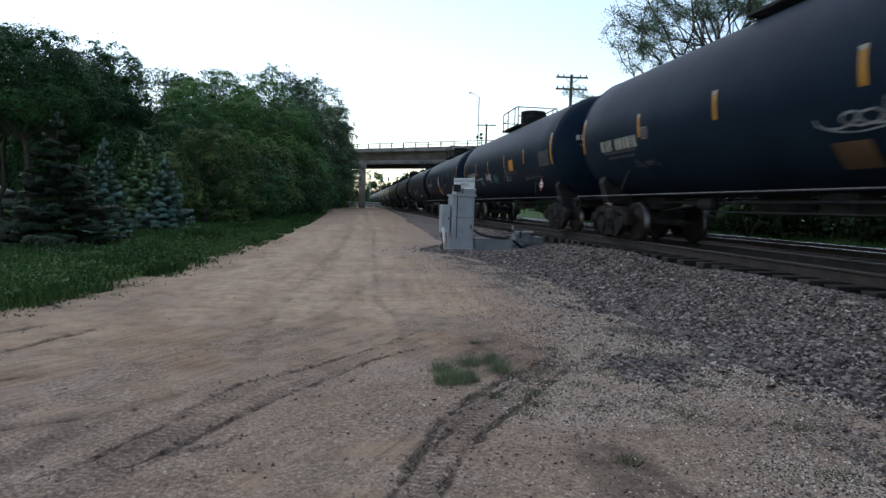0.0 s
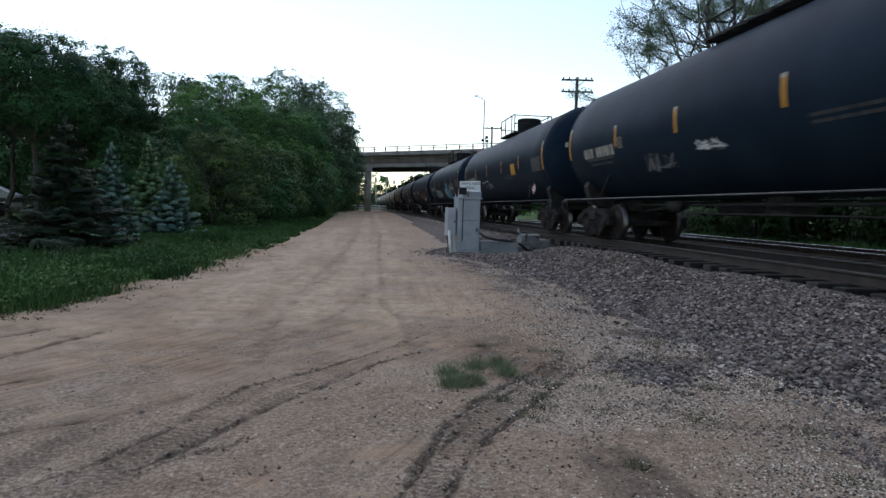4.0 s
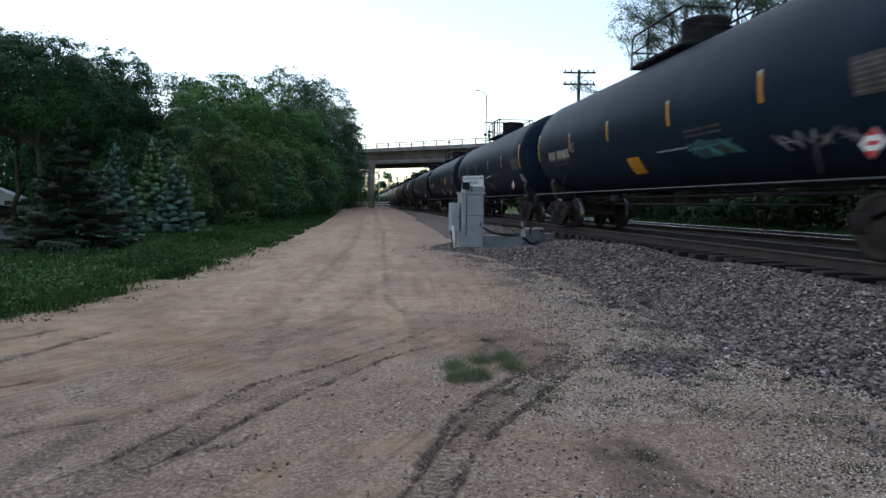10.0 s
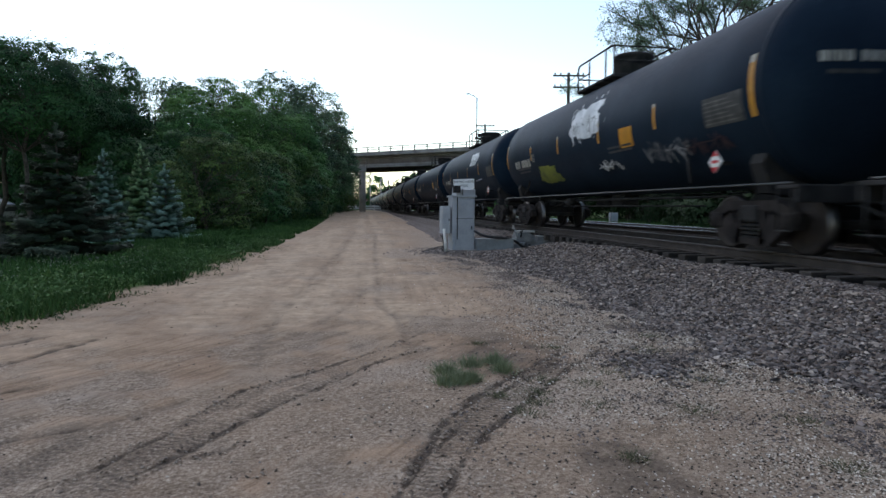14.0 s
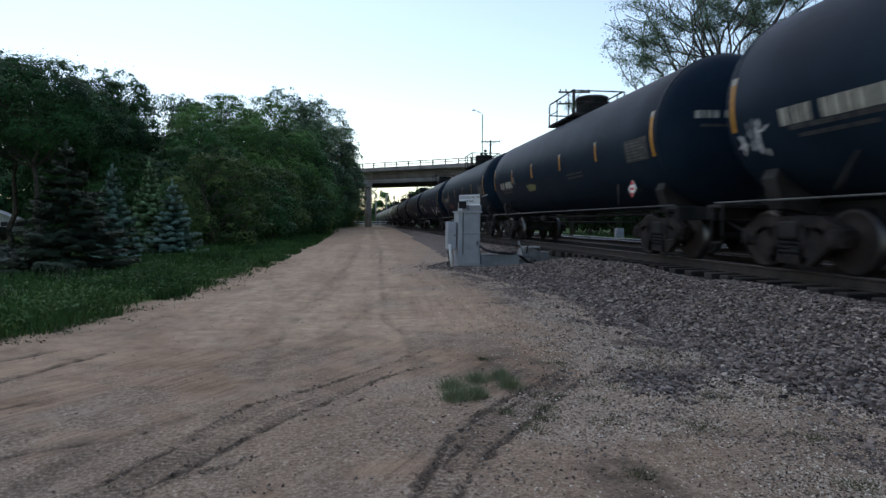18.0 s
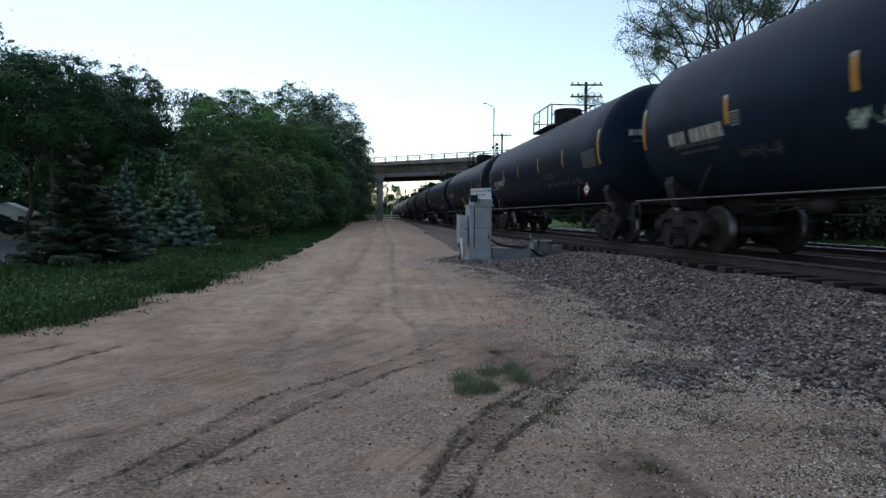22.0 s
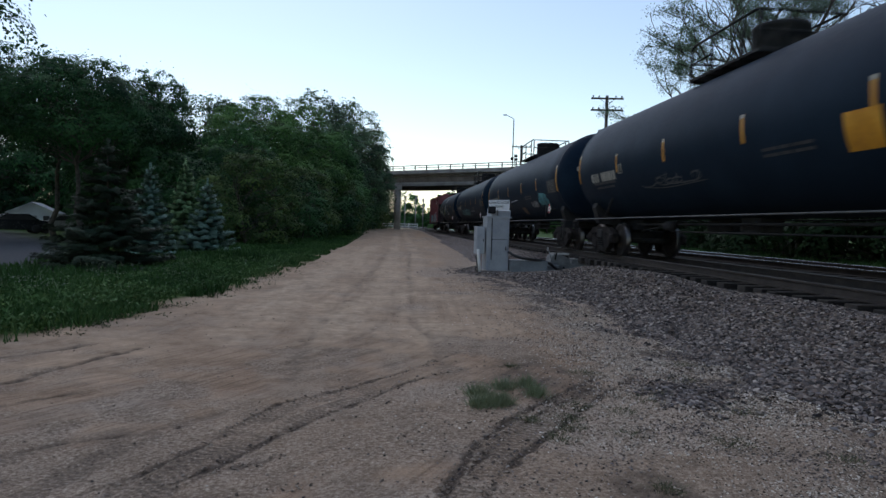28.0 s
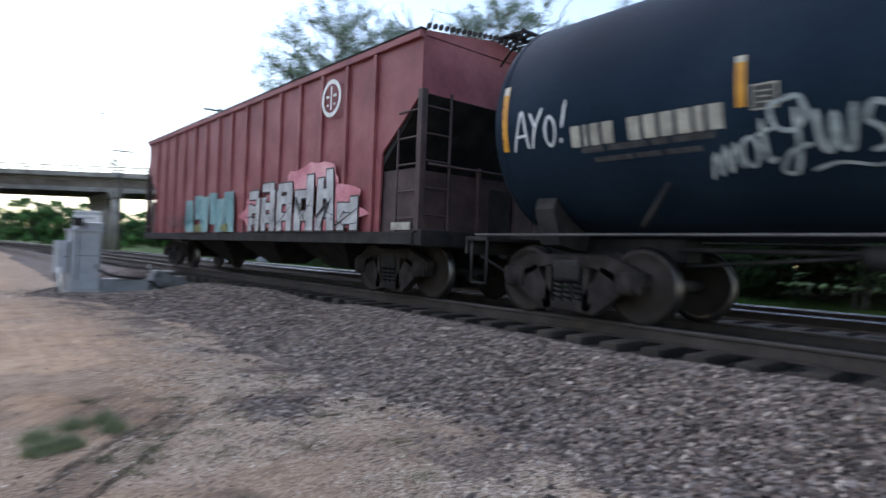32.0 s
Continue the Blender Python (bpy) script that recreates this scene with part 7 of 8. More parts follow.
def broadleaf(h, crown_r, crown_base, material, seed, leaves=16000, leaf=0.26, trunk=0.2, clumps=70, spread=0.16, label="", trunks=1, stage="dense"):
    """Tapered trunk, limbs to every clump, leaves round the limb ends."""
    rng = random.Random(seed)
    nr = np.random.RandomState(seed)
    t = empty("tree", pose(0, 0, 0), label or "dense dark green broadleaf tree", "tree", "trees of the wood edge")
    bm = bmesh.new()
    heads = []
    for k in range(trunks):
        off = Vector((rng.uniform(-0.5, 0.5), rng.uniform(-0.5, 0.5), 0)) * (trunks > 1)
        top = Vector((off.x * 3 + rng.uniform(-0.5, 0.5), off.y * 3 + rng.uniform(-0.5, 0.5), h * 0.8))
        heads.append(limb(bm, off - Vector((0, 0, 0.3)), top, trunk, trunk * 0.25, rng, 0.06, 8))
    cents = []
    for i in range(clumps):
        best, far = None, -1.0
        for _ in range(9):  # spread the billows evenly over the crown
            z = crown_base + (h - crown_base) * rng.random() ** 0.85
            f = (z - crown_base) / (h - crown_base)
            rad = crown_r * math.sqrt(max(0.05, 1 - (2 * f - 0.85) ** 2 * 0.75)) * (0.55 + 0.37 * rng.random() ** 0.6)
            a = rng.uniform(0, math.tau)
            c = Vector((rad * math.cos(a), rad * math.sin(a), z))
            gap = min(((c - q).length for q in cents), default=9.0)
            if gap > far:
                best, far = c, gap
        c = best
        f = (c.z - crown_base) / (h - crown_base)
        rad = math.hypot(c.x, c.y)
        cents.append(c)
        spine = heads[i % trunks]
        src = min(spine, key=lambda p: abs(p.z - (c.z - rad * 0.7)))
        pts = limb(bm, src, c, trunk * 0.28 * (1 - 0.6 * f), 0.015, rng, 0.16, 4)
        for _ in range(3):
            e = c + Vector((rng.gauss(0, 1), rng.gauss(0, 1), rng.gauss(0, 0.7))) * crown_r * spread
            limb(bm, pts[-2], e, 0.02, 0.006, rng, 0.1, 2)
    main = len(cents)
    # small sprigs that break the outline
    for i in range(main):
        c = cents[i]
        out = Vector((c.x, c.y, (c.z - crown_base) * 0.5)).normalized()
        for _ in range(2):
            e = c + (out + Vector((rng.gauss(0, 0.5), rng.gauss(0, 0.5), rng.gauss(0.3, 0.4)))).normalized() * crown_r * spread * rng.uniform(1.6, 2.2)
            limb(bm, c, e, 0.012, 0.005, rng, 0.1, 2)
            cents.append(e)
    part("trunk", bm, M_BARK, t, "grey-brown trunk and limbs", True)
    cents = np.array([tuple(c) for c in cents])
    small = np.arange(len(cents)) >= main
    wt = np.where(small, 0.09, 1.0)
    puff = np.where(small, 0.34, 1.0) * (0.6 + 0.85 * nr.rand(len(cents)))
    wt *= np.where(small, 1.0, puff ** 1.6)
    which = nr.choice(len(cents), leaves, p=wt / wt.sum())
    size_c = puff[which]
    # each billow is a dome of leaves turned out and up, uneven over its face
    out = cents * np.array([1, 1, 0.35])
    out[:, 2] -= 0.35 * crown_base
    out /= np.linalg.norm(out, axis=1)[:, None] + 1e-9
    d = nr.randn(leaves, 3) + out[which] * 0.7 + np.array([0, 0, 0.75])
    d /= np.linalg.norm(d, axis=1)[:, None]
    lump = 1 + 0.13 * np.sin(d[:, 0] * 6 + which) * np.sin(d[:, 1] * 6 + which * 2.3) + 0.1 * np.sin(d[:, 2] * 9 + which * 1.7)
    P = cents[which] + d * np.array([1, 1, 0.85]) * (crown_r * spread * 1.85 * size_c * lump * (0.84 + 0.18 * nr.rand(leaves)))[:, None]
    loose = nr.rand(leaves) < 0.07
    P[loose] += nr.randn(loose.sum(), 3) * crown_r * spread * 0.5
    P[:, 2] = np.maximum(P[:, 2], 0.15)
    me = leaf_mesh("crown", P, leaf * (0.6 + 0.8 * nr.rand(leaves)), material, seed, facing=d)
    set_attr(me, "tone", np.repeat(nr.rand(len(cents))[which], 4))
    cr = new("crown", me)
    cr.parent = t
    return t


def spruce(h, r, material, seed, label, needle=0.12, gap=0.21, droop=0.16):
    """Whorls of flat boughs in clear tiers, set with needle sprays, paler at the ends."""
    rng = random.Random(seed)
    nr = np.random.RandomState(seed)
    t = empty("spruce", pose(0, 0, 0), label, "spruce", "spruces on the lawn")
    bm = bmesh.new()
    add_tube(bm, (0, 0, -0.1), (0, 0, h * 0.97), 0.03 + h * 0.014, 8, 0.012)
    P, S, T, D = [], [], [], []
    nwh = int(h / gap)
    for i in range(nwh):
        f = i / nwh
        z = 0.12 + (h - 0.2) * f
        rad = r * (1 - f) ** 0.9 * rng.uniform(0.85, 1.1) + 0.07
        nb = max(5, int(13 * (1 - f) + 4))
        for b in range(nb):
            a = b * math.tau / nb + rng.uniform(-0.25, 0.25) + i * 1.3
            rr = rad * rng.uniform(0.66, 1.14)
            zz = z + rng.uniform(-0.07, 0.07)
            tip = np.array((rr * math.cos(a), rr * math.sin(a), zz - droop * rr + 0.12 * f))
            add_tube(bm, (0, 0, zz), tip, 0.012, 4, 0.004, cap=False)
            m = max(20, int(rr * 250))
            q = 0.16 + 0.84 * nr.rand(m) ** 0.75
            side = (nr.rand(m) - 0.5) * 0.62 * rr * q * (1.1 - q) * 2.0
            lift = 0.12 * rr * smooth(0.6, 1.0, q) + (nr.rand(m) - 0.6) * 0.12 - 0.16 * np.abs(side)
            p = np.array((0, 0, zz)) + (tip - np.array((0, 0, zz))) * q[:, None]
            p += np.stack([-math.sin(a) * side, math.cos(a) * side, lift], -1)
            P.append(p)
            S.append(needle * (0.6 + 0.8 * nr.rand(m)))
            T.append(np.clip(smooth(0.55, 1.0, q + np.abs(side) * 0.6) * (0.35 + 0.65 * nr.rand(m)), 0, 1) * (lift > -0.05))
            D.append(np.tile((0.3 * math.cos(a), 0.3 * math.sin(a), 0.9), (m, 1)))
    # leader shoots
    for k in range(3):
        zt = h * (0.97 - 0.03 * k)
        m = 60
        q = nr.rand(m)
        a = nr.rand(m) * math.tau
        P.append(np.stack([0.06 * q * np.cos(a), 0.06 * q * np.sin(a), zt + 0.3 * (nr.rand(m) - 0.4)], -1))
        S.append(needle * (0.5 + 0.5 * nr.rand(m)))
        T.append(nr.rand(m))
        D.append(np.stack([np.cos(a), np.sin(a), 0 * a + 0.4], -1))
    part("trunk", bm, M_BARK, t)
    P, S, T, D = np.concatenate(P), np.concatenate(S), np.concatenate(T), np.concatenate(D)
    me = leaf_mesh("crown", P, S, material, seed, 0.34, facing=D)
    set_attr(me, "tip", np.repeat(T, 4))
    cr = new("crown", me)
    cr.parent = t
    return t


def crooked(h, seed, material, label, leaves_per=125, leaf=0.086):
    """Open tree: bold bent limbs that fork again and again, fine leaf sprays at the ends."""
    rng = random.Random(seed)
    nr = np.random.RandomState(seed)
    t = empty("tree", pose(0, 0, 0), label, "tree", "open-crowned trees beyond the tracks")
    leaf_rng = random.Random(seed + 1)
    bm = bmesh.new()
    sprays = []

    def grow(p, d, L, r, depth, leafy=True):
        q = p
        if depth == 4:
            leafy = leaf_rng.random() < 0.72
        for k in range(3):
            d = (d + Vector((rng.gauss(0, 0.2), rng.gauss(0, 0.2), rng.gauss(0.03, 0.14)))).normalized()
            e = q + d * L / 3
            add_tube(bm, q, e, r * (1 - 0.1 * k), 6 if depth < 3 else 4 if depth < 5 else 3, r * (0.9 - 0.1 * k), cap=False)
            q = e
            if depth >= 5 and leafy:
                sprays.append(tuple(q))
        if depth == 6:
            return
        for k in range(2 if depth < 1 else rng.choice((2, 2, 3))):
            ang = rng.uniform(0.35, 0.95) * (1 if k else 0.6)
            ax = d.cross(Vector((rng.gauss(0, 1), rng.gauss(0, 1), rng.gauss(0, 0.4)))).normalized()
            nd = (Matrix.Rotation(ang, 3, ax) @ d)
            nd.z = max(nd.z, -0.25)
            grow(q, nd.normalized(), L * rng.uniform(0.72, 0.92), r * rng.uniform(0.58, 0.74), depth + 1, leafy)

    grow(Vector((0, 0, -0.3)), Vector((0.08, 0, 1)), h * 0.2, h * 0.012, 0)
    part("trunk", bm, M_BARK, t, "dark crooked trunk and limbs", True)
    C = np.array(sprays)
    C = C[C[:, 2] > h * 0.3]
    N = len(C) * leaves_per
    w = np.repeat(np.arange(len(C)), leaves_per)
    off = nr.randn(N, 3) * np.array([0.23, 0.23, 0.16]) * (0.55 + 0.75 * nr.rand(len(C)))[w][:, None]
    cr = new("crown", leaf_mesh("crown", C[w] + off, leaf * (0.6 + 0.7 * nr.rand(N)), material, seed, 0.5))
    cr.parent = t
    return t


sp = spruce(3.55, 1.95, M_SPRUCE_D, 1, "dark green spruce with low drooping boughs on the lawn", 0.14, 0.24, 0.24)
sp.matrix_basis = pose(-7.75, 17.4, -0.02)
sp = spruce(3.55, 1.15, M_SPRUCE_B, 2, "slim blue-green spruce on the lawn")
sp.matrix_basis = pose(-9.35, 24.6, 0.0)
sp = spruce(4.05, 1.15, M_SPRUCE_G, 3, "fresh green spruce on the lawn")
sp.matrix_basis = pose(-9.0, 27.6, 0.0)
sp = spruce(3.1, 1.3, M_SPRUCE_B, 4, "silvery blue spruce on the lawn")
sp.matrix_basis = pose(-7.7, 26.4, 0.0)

TREE_A = broadleaf(12.5, 4.2, 1.0, M_LEAF, 11, 56000, 0.165, 0.24, 46, 0.19, "tall dark green broadleaf tree of the wood edge")
TREE_H = broadleaf(12.5, 4.4, 7.6, M_LEAF, 19, 40000, 0.165, 0.24, 44, 0.19, "tall dark broadleaf tree with a high crown over the drive")
TREE_B = broadleaf(10.5, 4.0, 0.6, M_LEAF2, 12, 56000, 0.15, 0.2, 42, 0.20, "full mid-green broadleaf tree of the wood edge")
TREE_C = broadleaf(12.0, 3.4, 2.5, M_LEAF3, 13, 30000, 0.135, 0.18, 80, 0.13, "airy grey-green tree with a see-through crown")
M_OLIVE = leaf_mat("leaf_olive", (0.0306, 0.0784, 0.0238), (0.0558, 0.1372, 0.0410), (0.0945, 0.2009, 0.0670), clumps=True)
TREE_D = broadleaf(10.8, 4.2, 0.6, M_OLIVE, 18, 58000, 0.145, 0.2, 40, 0.20, "billowy olive-green broadleaf tree of the wood edge")
M_SHRUB = leaf_mat("leaf_brown_olive", (0.0360, 0.0640, 0.0225), (0.0612, 0.1033, 0.0369), (0.0936, 0.1476, 0.0567), clumps=True)
SHRUB = broadleaf(4.2, 2.3, 0.1, M_SHRUB, 14, 22000, 0.105, 0.07, 34, 0.2, "round green shrub at the wood edge", trunks=3)
SHRUB2 = broadleaf(3.4, 2.3, 0.1, M_LEAF, 15, 14000, 0.135, 0.06, 28, 0.2, "dark green shrub at the wood edge", trunks=3)


def plant(src, x, y, s, rz, z=0.0, sz=None):
    ob = copy_thing(src, pose(x, y, z, 0, 0, rz))
    ob.matrix_basis = pose(x, y, z, 0, 0, rz) @ Matrix.Diagonal((s, s, sz or s, 1))
    return ob


def first(src, x, y, s, rz, sz=None):
    src.matrix_basis = pose(x, y, 0, 0, 0, rz) @ Matrix.Diagonal((s, s, sz or s, 1))


first(TREE_A, -18.2, 43.0, 0.78, 40, sz=0.83)
first(TREE_H, -17.1, 35.2, 0.74, 0, sz=0.70)
first(TREE_D, -11.5, 52.0, 0.98, 0, sz=0.95)
first(TREE_B, -7.4, 70.0, 1.12, 100, sz=1.06)
first(TREE_C, -9.6, 76.0, 1.44, 0, sz=1.36)
first(SHRUB, -7.9, 36.0, 1.1, 0)
first(SHRUB2, -7.0, 45.0, 1.1, 0)
WOOD = [
    (TREE_H, -24, 31, 0.80, 70), (TREE_H, -29, 42, 0.95, 200), (TREE_H, -22, 42, 0.84, 130), 
    (TREE_B, -10.9, 44, 0.70, 300), (TREE_D, -9.0, 60, 1.03, 20), (TREE_A, -15.6, 64, 0.98, 250), (TREE_A, -9.5, 83, 1.02, 10), (TREE_C, -14.6, 73, 1.2, 300), (TREE_C, -7.2, 79, 1.28, 40), (TREE_C, -3.6, 91, 1.18, 110),
    (TREE_C, -5.4, 86, 1.45, 220), (TREE_C, -5.6, 96, 1.35, 160), (TREE_B, -12, 94, 1.2, 0), (TREE_C, -2.6, 101, 1.0, 60), (TREE_A, -44, 76, 1.15, 300), (TREE_A, -42, 46, 1.0, 20),
    (TREE_A, -36, 78, 1.2, 120), (TREE_B, -27, 70, 1.25, 80), (TREE_A, -52, 68, 1.1, 10), (TREE_A, -48, 56, 0.9, 77), (TREE_H, -33, 36, 0.75, 15), (TREE_H, -40, 36, 0.8, 99), (TREE_C, -1.6, 122, 0.95, 30),
]
plant(TREE_A, -16.9, 46.0, 0.56, 25, sz=0.86)
STEMS = broadleaf(12.2, 2.2, 10.2, M_LEAF3, 17, 3200, 0.17, 0.10, 34, 0.2, "thin bare-stemmed tree with a small high crown", trunks=6)
first(STEMS, -17.4, 58.0, 1.0, 0)
for src, x, y, s, rz in WOOD:
    plant(src, x, y, s, rz)
for src, x, y, s, rz in [(SHRUB2, -9.5, 40, 1.1, 50), (SHRUB, -7.0, 50, 1.2, 80), (SHRUB2, -6.2, 58, 1.3, 120), (SHRUB, -5.9, 65, 1.3, 200), (SHRUB2, -5.6, 72, 1.3, 10), (SHRUB, -5.0, 80, 1.2, 33), (SHRUB2, -4.8, 88, 1.3, 77), (SHRUB, -3.9, 96, 1.2, 140),
                         (SHRUB2, -11.5, 36, 1.1, 20), (SHRUB2, -12.5, 41, 1.3, 200), (SHRUB2, -11, 47, 1.4, 15), (SHRUB2, -15.1, 48, 1.8, 60), (SHRUB2, -17.4, 47, 1.6, 130), (SHRUB2, -14.0, 41, 1.3, 250), (SHRUB2, -30, 70, 2.2, 10), (SHRUB2, -37, 71, 2.2, 90), (SHRUB2, -44, 66, 2.2, 150), (SHRUB2, -25.5, 61, 1.9, 210), (SHRUB2, -47, 58, 2.0, 30), (SHRUB2, -41, 52, 1.5, 60), (SHRUB2, -21.5, 52, 1.8, 310), (SHRUB, -2.8, 108.5, 1.5, 70), (SHRUB2, -37.6, 68, 2.5, 15)]:
    plant(src, x, y, s, rz)

# overhanging tree by the drive
OVER = broadleaf(11.0, 5.0, 4.6, M_LEAF, 21, 22000, 0.14, 0.22, 80, 0.13, "tall tree whose boughs hang over the lawn")
first(OVER, -16.6, 18.0, 1.0, 0)

# ---- right side: open-crowned trees and brush beyond the tracks ----
M_AIRY = leaf_mat("leaf_pale_grey_green", (0.08, 0.128, 0.085), (0.13, 0.195, 0.127), (0.185, 0.265, 0.172))
LOCUST = crooked(25.0, 31, M_AIRY, "tall open-crowned tree with bare crooked boughs beyond the tracks")
LOCUST2 = crooked(24.0, 35, M_AIRY, "tall airy tree with forked dark limbs beyond the tracks")
first(LOCUST, 24.4, 45.0, 1.4, 0)
first(LOCUST2, 30.5, 44.0, 1.4, 130)
plant(LOCUST, 36.0, 42.0, 1.45, 250)
plant(LOCUST2, 26.5, 51.0, 0.9, 70)
plant(LOCUST, 33.5, 45.0, 1.25, 160)
plant(LOCUST2, 39.5, 41.0, 1.3, 310)
plant(LOCUST2, 43.0, 37.0, 1.3, 20)
plant(LOCUST2, -0.4, 152.0, 0.66, 75)
plant(LOCUST, 50.0, 29.0, 1.2, 40)
# brush leaves darkened: the shade behind the train is put into their colour
M_BRUSH = leaf_mat("leaf_green_shaded", (0.009, 0.02, 0.008), (0.018, 0.038, 0.014), (0.034, 0.062, 0.024))
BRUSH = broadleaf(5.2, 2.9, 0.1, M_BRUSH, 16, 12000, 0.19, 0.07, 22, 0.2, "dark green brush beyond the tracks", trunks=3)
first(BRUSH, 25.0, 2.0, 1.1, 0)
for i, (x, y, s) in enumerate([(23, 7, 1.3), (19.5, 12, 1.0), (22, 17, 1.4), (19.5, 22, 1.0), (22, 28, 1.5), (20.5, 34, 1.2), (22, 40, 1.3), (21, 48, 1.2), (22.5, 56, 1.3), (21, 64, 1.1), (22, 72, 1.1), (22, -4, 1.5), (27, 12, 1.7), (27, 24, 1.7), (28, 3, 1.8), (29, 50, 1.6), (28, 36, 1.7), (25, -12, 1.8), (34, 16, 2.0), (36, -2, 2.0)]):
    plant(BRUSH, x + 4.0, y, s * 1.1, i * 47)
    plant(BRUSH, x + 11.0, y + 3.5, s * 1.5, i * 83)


# ---- far wood beyond the bridge ----
FAR = broadleaf(10.5, 4.0, 0.6, M_LEAF2, 41, 6500, 0.5, 0.2, 18, 0.2, "dark green far tree beyond the bridge")
first(FAR, 9.0, 236.0, 1.1, 0)
rng = random.Random(8)
for i in range(46):
    x = -55 + i * 3.6 + rng.uniform(-1.5, 1.5)
    if -26 < x < -9:
        continue
    y = 236 + rng.uniform(-14, 40) + (60 if x < 2 else 0)
    plant(FAR, x, y, rng.uniform(0.75, 1.25), rng.uniform(0, 360), sz=rng.uniform(0.6, 1.25) * (0.42 if -9 < x < 5 else 0.62 if x < 14 else 0.9))

# the wood's edge right of the line, behind the bridge
for i in range(17):
    plant(FAR, 13.5 + i * 3.1 + rng.uniform(-0.8, 0.8), 160 + rng.uniform(-7, 9), rng.uniform(0.72, 0.9), rng.uniform(0, 360), sz=rng.uniform(0.68, 0.86))


def far_wood():
    nr = np.random.RandomState(77)
    cs, sz = [], []
    for i in range(300):
        y = 330 + 240 * nr.rand()
        x = -230 + 520 * nr.rand()
        h = 7 + 5 * nr.rand()
        n = 150
        p = nr.randn(n, 3) * np.array([2.8, 2.8, h * 0.22]) + np.array([x, y, h * 0.5])
        p[:, 2] = np.maximum(p[:, 2], 0.2)
        cs.append(p)
        sz.append(0.8 + 0.9 * nr.rand(n))
    tagged(new("far_wood", leaf_mesh("far_wood", np.concatenate(cs), np.concatenate(sz), M_LEAF, 5)), "far dark green wood along the horizon", "wood", kind="stuff")


far_wood()


# ---- grass ----
def grass_stuff():
    nr = np.random.RandomState(9)
    n = 70000
    Y = 6.0 + 60 * nr.rand(n) ** 1.6
    X = grass_edge(Y) + 0.25 - 7.5 * nr.rand(n) ** 1.6
    edge = vnoise(X, Y, 1.3, 11)
    inner = grass_edge(Y) - X + 0.9 * (edge - 0.5) + 0.5 * (vnoise(X, Y, 4.0, 46) - 0.5)
    keep = (nr.rand(n) < smooth(-0.35, 0.7, inner)) & (vnoise(X, Y, 2.2, 41) > 0.2)
    X, Y = X[keep], Y[keep]
    n = len(X)
    Z, _ = ground_z(X, Y)
    tall = 0.07 + 0.16 * vnoise(X, Y, 0.8, 42) ** 1.5 + 0.22 * smooth(0.62, 0.8, vnoise(X, Y, 0.5, 43)) * smooth(0.4, 1.6, grass_edge(Y) - X)
    h = tall * (0.6 + 0.8 * nr.rand(n))
    w = 0.006 + 0.0009 * Y
    a = nr.rand(n) * math.tau
    lean = nr.randn(n, 2) * 0.35 * h[:, None]
    b0 = np.stack([X - w * np.cos(a), Y - w * np.sin(a), Z - 0.02], -1)
    b1 = np.stack([X + w * np.cos(a), Y + w * np.sin(a), Z - 0.02], -1)
    tp = np.stack([X + lean[:, 0], Y + lean[:, 1], Z + h], -1)
    V = np.stack([b0, b1, tp], 1).reshape(-1, 3)
    tagged(new("lawn_grass", fast_mesh("lawn_grass", V, np.arange(3 * n).reshape(-1, 3), M_GRASS)), "uneven green grass along the edge of the yard", "grass", kind="stuff")


grass_stuff()


def verge_grass():
    nr = np.random.RandomState(19)
    n = 26000
    Y = -6 + 66 * nr.rand(n)
    X = 14.0 + 9 * nr.rand(n)
    keep = vnoise(X, Y, 0.5, 48) > 0.3
    X, Y = X[keep], Y[keep]
    n = len(X)
    Z, _ = ground_z(X, Y)
    h = (0.15 + 0.4 * vnoise(X, Y, 0.35, 49)) * (0.6 + 0.8 * nr.rand(n))
    a = nr.rand(n) * math.tau
    lean = nr.randn(n, 2) * 0.3 * h[:, None]
    w = 0.025
    b0 = np.stack([X - w * np.cos(a), Y - w * np.sin(a), Z - 0.02], -1)
    b1 = np.stack([X + w * np.cos(a), Y + w * np.sin(a), Z - 0.02], -1)
    tp = np.stack([X + lean[:, 0], Y + lean[:, 1], Z + h], -1)
    V = np.stack([b0, b1, tp], 1).reshape(-1, 3)
    tagged(new("verge_grass", fast_mesh("verge_grass", V, np.arange(3 * n).reshape(-1, 3), M_GRASS)), "rank green grass on the verge beyond the tracks", "grass", kind="stuff")


verge_grass()


def tuft(x, y, r, seed, material, label, n=420, hgt=0.12):
    nr = np.random.RandomState(seed)
    q = np.clip(nr.randn(n, 2) * 0.45, -0.95, 0.95) * r
    X, Y = q[:, 0], q[:, 1]
    Z, _ = ground_z(X + x, Y + y)
    h = hgt * (0.5 + 0.7 * nr.rand(n)) * np.exp(-(X ** 2 + Y ** 2) / (r * r) * 0.8)
    a = nr.rand(n) * math.tau
    w = 0.0035
    lean = q * 0.5 + nr.randn(n, 2) * 0.035
    b0 = np.stack([X - w * np.cos(a), Y - w * np.sin(a), Z - 0.01], -1)
    b1 = np.stack([X + w * np.cos(a), Y + w * np.sin(a), Z - 0.01], -1)
    tp = np.stack([X + lean[:, 0], Y + lean[:, 1], Z + h], -1)
    V = np.stack([b0, b1, tp], 1).reshape(-1, 3)
    ob = new("weed_tuft", fast_mesh("weed_tuft", V, np.arange(3 * n).reshape(-1, 3), material))
    ob.location = (x, y, 0)
    return tagged(ob, label, "weed", "weed tufts on the yard")


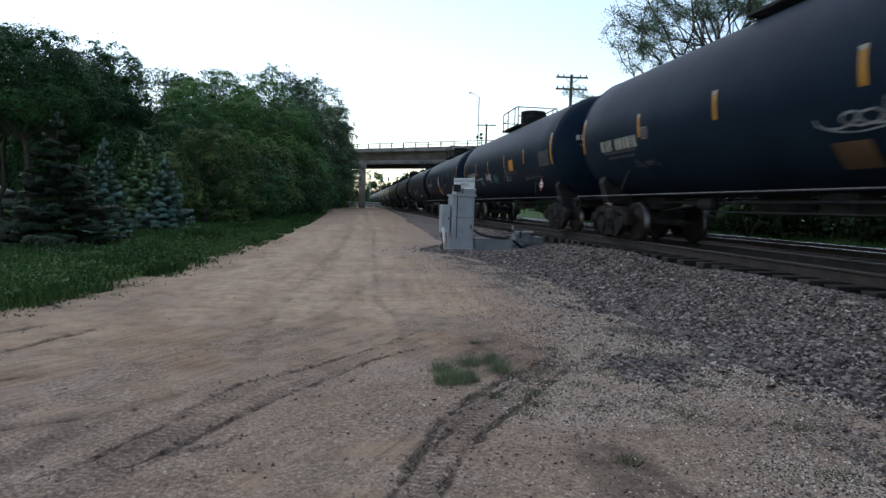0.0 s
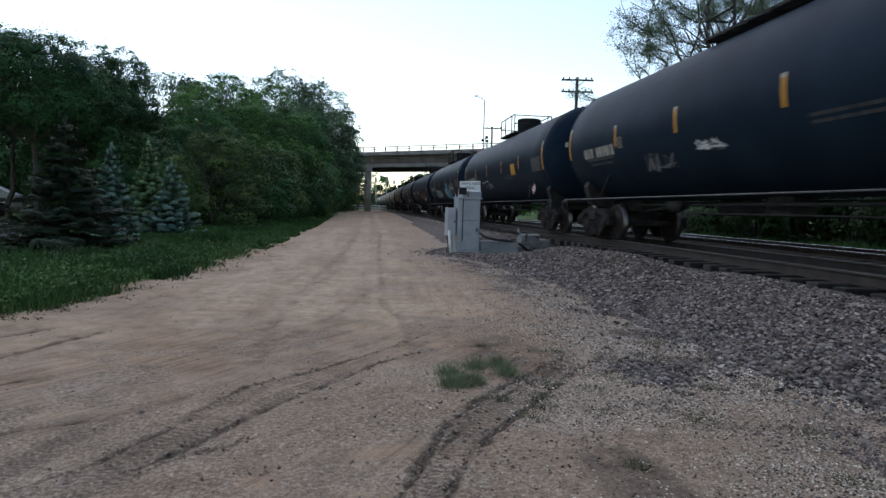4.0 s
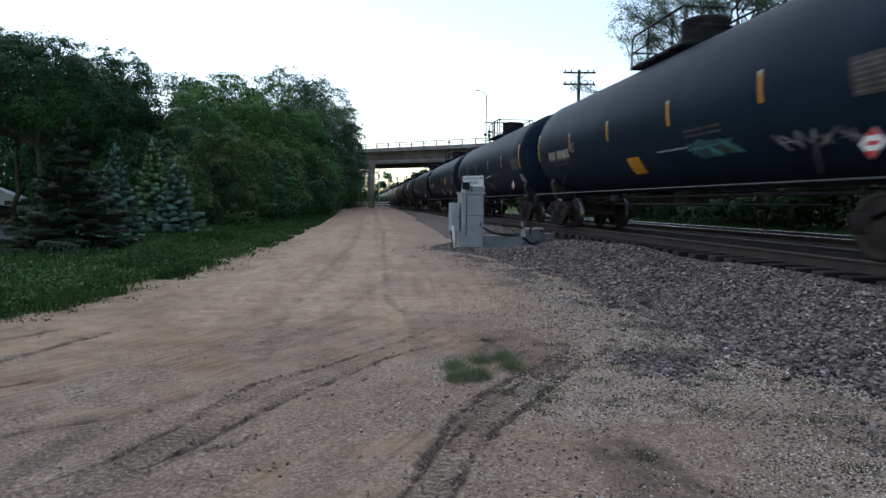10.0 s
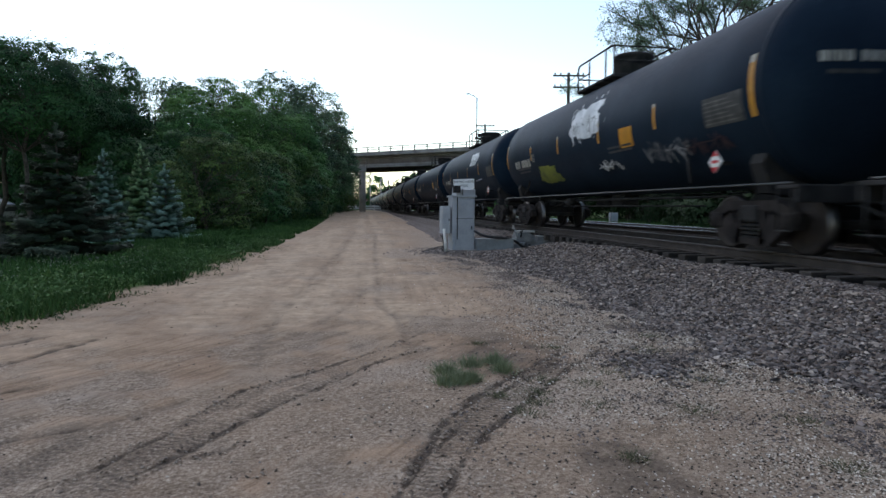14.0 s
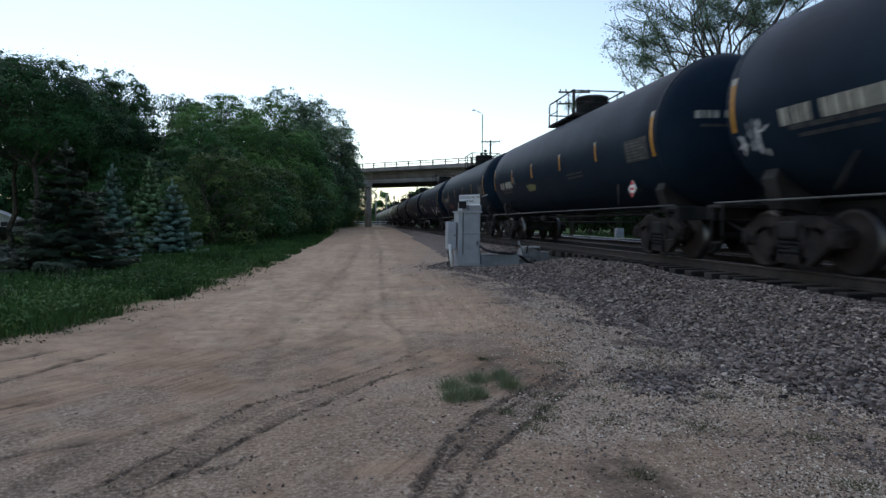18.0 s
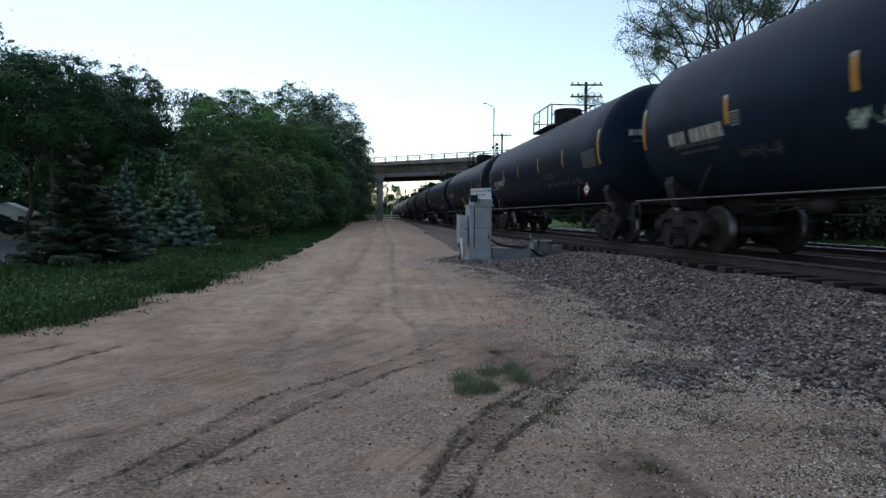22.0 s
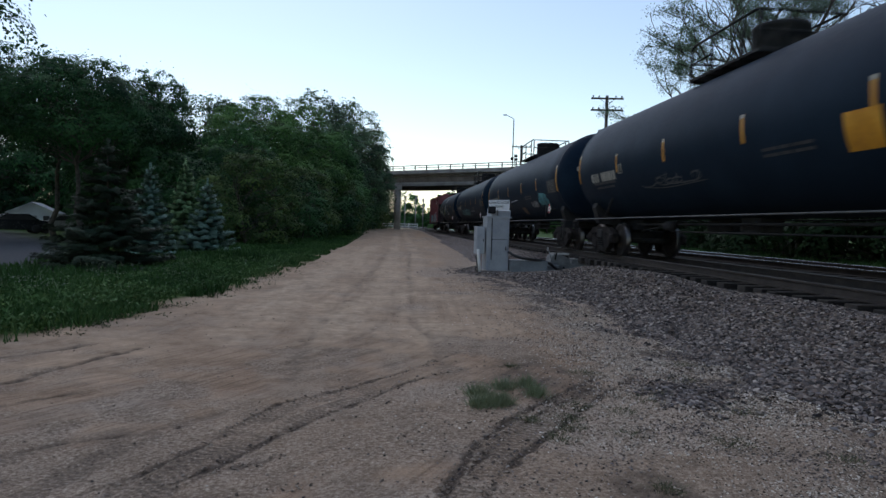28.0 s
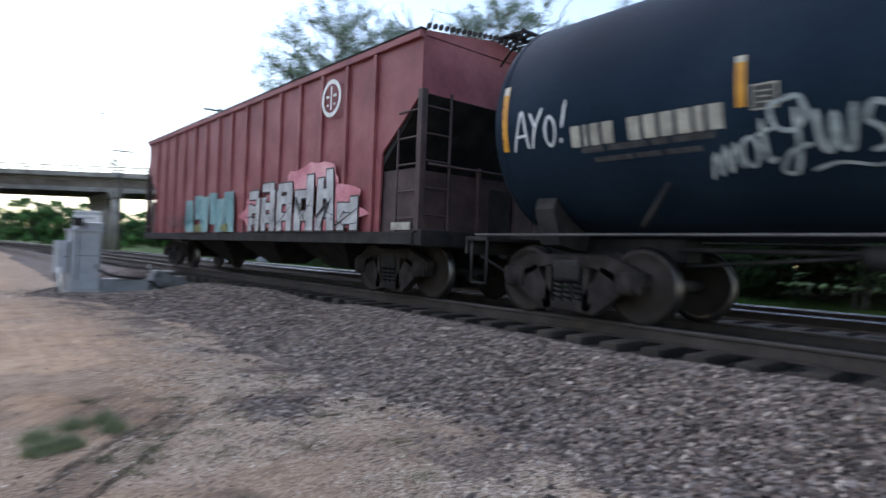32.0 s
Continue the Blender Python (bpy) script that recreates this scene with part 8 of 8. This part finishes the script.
M_WEED = leaf_mat("weed_blades", (0.15, 0.175, 0.1), (0.225, 0.255, 0.15), (0.31, 0.335, 0.21))
M_DRY = leaf_mat("dry_weed", (0.07, 0.075, 0.04), (0.12, 0.125, 0.07), (0.17, 0.17, 0.1))
for i, (x, y, r) in enumerate([(1.07, 5.38, 0.12), (0.8, 5.14, 0.12), (0.76, 4.76, 0.10), (0.86, 4.79, 0.11), (0.97, 4.83, 0.09), (1.3, 5.42, 0.09), (1.31, 5.10, 0.10)]):
    tuft(x, y, r, 100 + i, M_WEED, "low grey-green weed tuft on the dirt", 330, 0.125)
for i, (x, y, r) in enumerate([(1.35, 4.2, 0.12), (1.9, 4.6, 0.14), (2.4, 3.9, 0.15), (2.0, 5.9, 0.16), (2.9, 5.6, 0.2), (3.2, 6.2, 0.22), (1.6, 3.2, 0.1), (2.7, 2.9, 0.14), (1.3, 6.2, 0.1), (1.55, 4.75, 0.16), (1.2, 4.0, 0.12), (1.75, 4.1, 0.2), (2.2, 4.9, 0.18), (1.4, 4.45, 0.14), (2.9, 4.6, 0.2), (2.5, 5.1, 0.16), (3.0, 3.6, 0.16), (1.1, 4.4, 0.1)]):
    tuft(x, y, r, 130 + i, M_DRY, "thin dry weed tuft among the pebbles", 160, 0.04)


# pale flowering weeds and tall stalks along the lawn's edge
def edge_weeds():
    nr = np.random.RandomState(71)
    P, S = [], []
    for i in range(170):
        y = 7.0 + 18 * nr.rand() ** 1.3
        x = grass_edge(np.array(y)) - 0.1 - abs(nr.randn()) * (1.3 if i % 3 else 0.25) + (0.5 * nr.rand() if i % 7 == 0 else 0)
        n, h, r = (22 if i % 7 == 0 else 70), 0.12 + 0.22 * nr.rand(), 0.10 + 0.16 * nr.rand()
        q = nr.randn(n, 3) * np.array([r, r, 0])
        z, _ = ground_z(np.array([x]), np.array([y]))
        q[:, 2] = z[0] + 0.02 + h * nr.rand(n) ** 0.6
        P.append(q + np.array([float(x), y, 0]))
        S.append(0.035 + 0.05 * nr.rand(n))
    m = leaf_mat("pale_weed_leaf", (0.036, 0.08, 0.026), (0.064, 0.128, 0.04), (0.1, 0.17, 0.06))
    tagged(new("edge_weeds", leaf_mesh("edge_weeds", np.concatenate(P), np.concatenate(S), m, 72, 0.5)), "pale leafy weeds along the edge of the lawn", "weeds", kind="stuff")
    # seed heads that stand over the tall grass in patches
    P, S = [], []
    for i in range(26):
        y = 8.5 + 9 * nr.rand()
        x = float(grass_edge(np.array(y))) - 0.7 - 2.6 * nr.rand()
        n = 26
        q = nr.randn(n, 3) * np.array([0.22, 0.22, 0.03])
        q[:, 2] += 0.3 + 0.14 * nr.rand()
        P.append(q + np.array([x, y, 0.0]))
        S.append(0.02 + 0.025 * nr.rand(n))
    seed = leaf_mat("grass_seed_head", (0.11, 0.13, 0.085), (0.17, 0.19, 0.13), (0.24, 0.26, 0.19))
    tagged(new("seed_heads", leaf_mesh("seed_heads", np.concatenate(P), np.concatenate(S), seed, 73, 0.5)), "pale seed heads over the tall lawn grass", "grass", kind="stuff")
    # dark sprigs and dry litter strewn where the dirt begins
    P, S = [], []
    for i in range(90):
        y = 7.5 + 16 * nr.rand() ** 1.4
        x = float(grass_edge(np.array(y))) + 0.05 + 0.3 * abs(nr.randn())
        z, _ = ground_z(np.array([x]), np.array([y]))
        n, r = 9 + nr.randint(14), 0.03 + 0.05 * nr.rand()
        q = nr.randn(n, 3) * np.array([r * 1.6, r, 0])
        q[:, 2] = z[0] + 0.008 + 0.07 * nr.rand(n) ** 1.5
        P.append(q + np.array([x, y, 0.0]))
        S.append(0.022 + 0.028 * nr.rand(n))
    sprig = leaf_mat("dull_sprig", (0.04, 0.06, 0.025), (0.075, 0.095, 0.045), (0.14, 0.13, 0.075))
    tagged(new("edge_sprigs", leaf_mesh("edge_sprigs", np.concatenate(P), np.concatenate(S), sprig, 74, 0.5)), "dull sprigs and litter strewn along the dirt edge", "weeds", kind="stuff")


edge_weeds()


# ---- what moves: the train rolls by, slowing a little ----
def shell_end(t):
    """Place along the track of the far shell end of the last tank car."""
    q = t - 16.0
    return 264.128 - 16.29958 * q + 0.0115666 * q * q - 0.00021896 * q ** 3


def motions():
    times = [0.5 * i for i in range(65)]
    for k, c in enumerate(TANK_CARS):
        walk(c, [(t, pose(TRACK_X, shell_end(t) - PITCH * k - TANK_HALF, RAIL_Z)) for t in times])
    walk(HOPPER, [(t, pose(TRACK_X, shell_end(t) + 1.7 + 7.6, RAIL_Z)) for t in times])


motions()
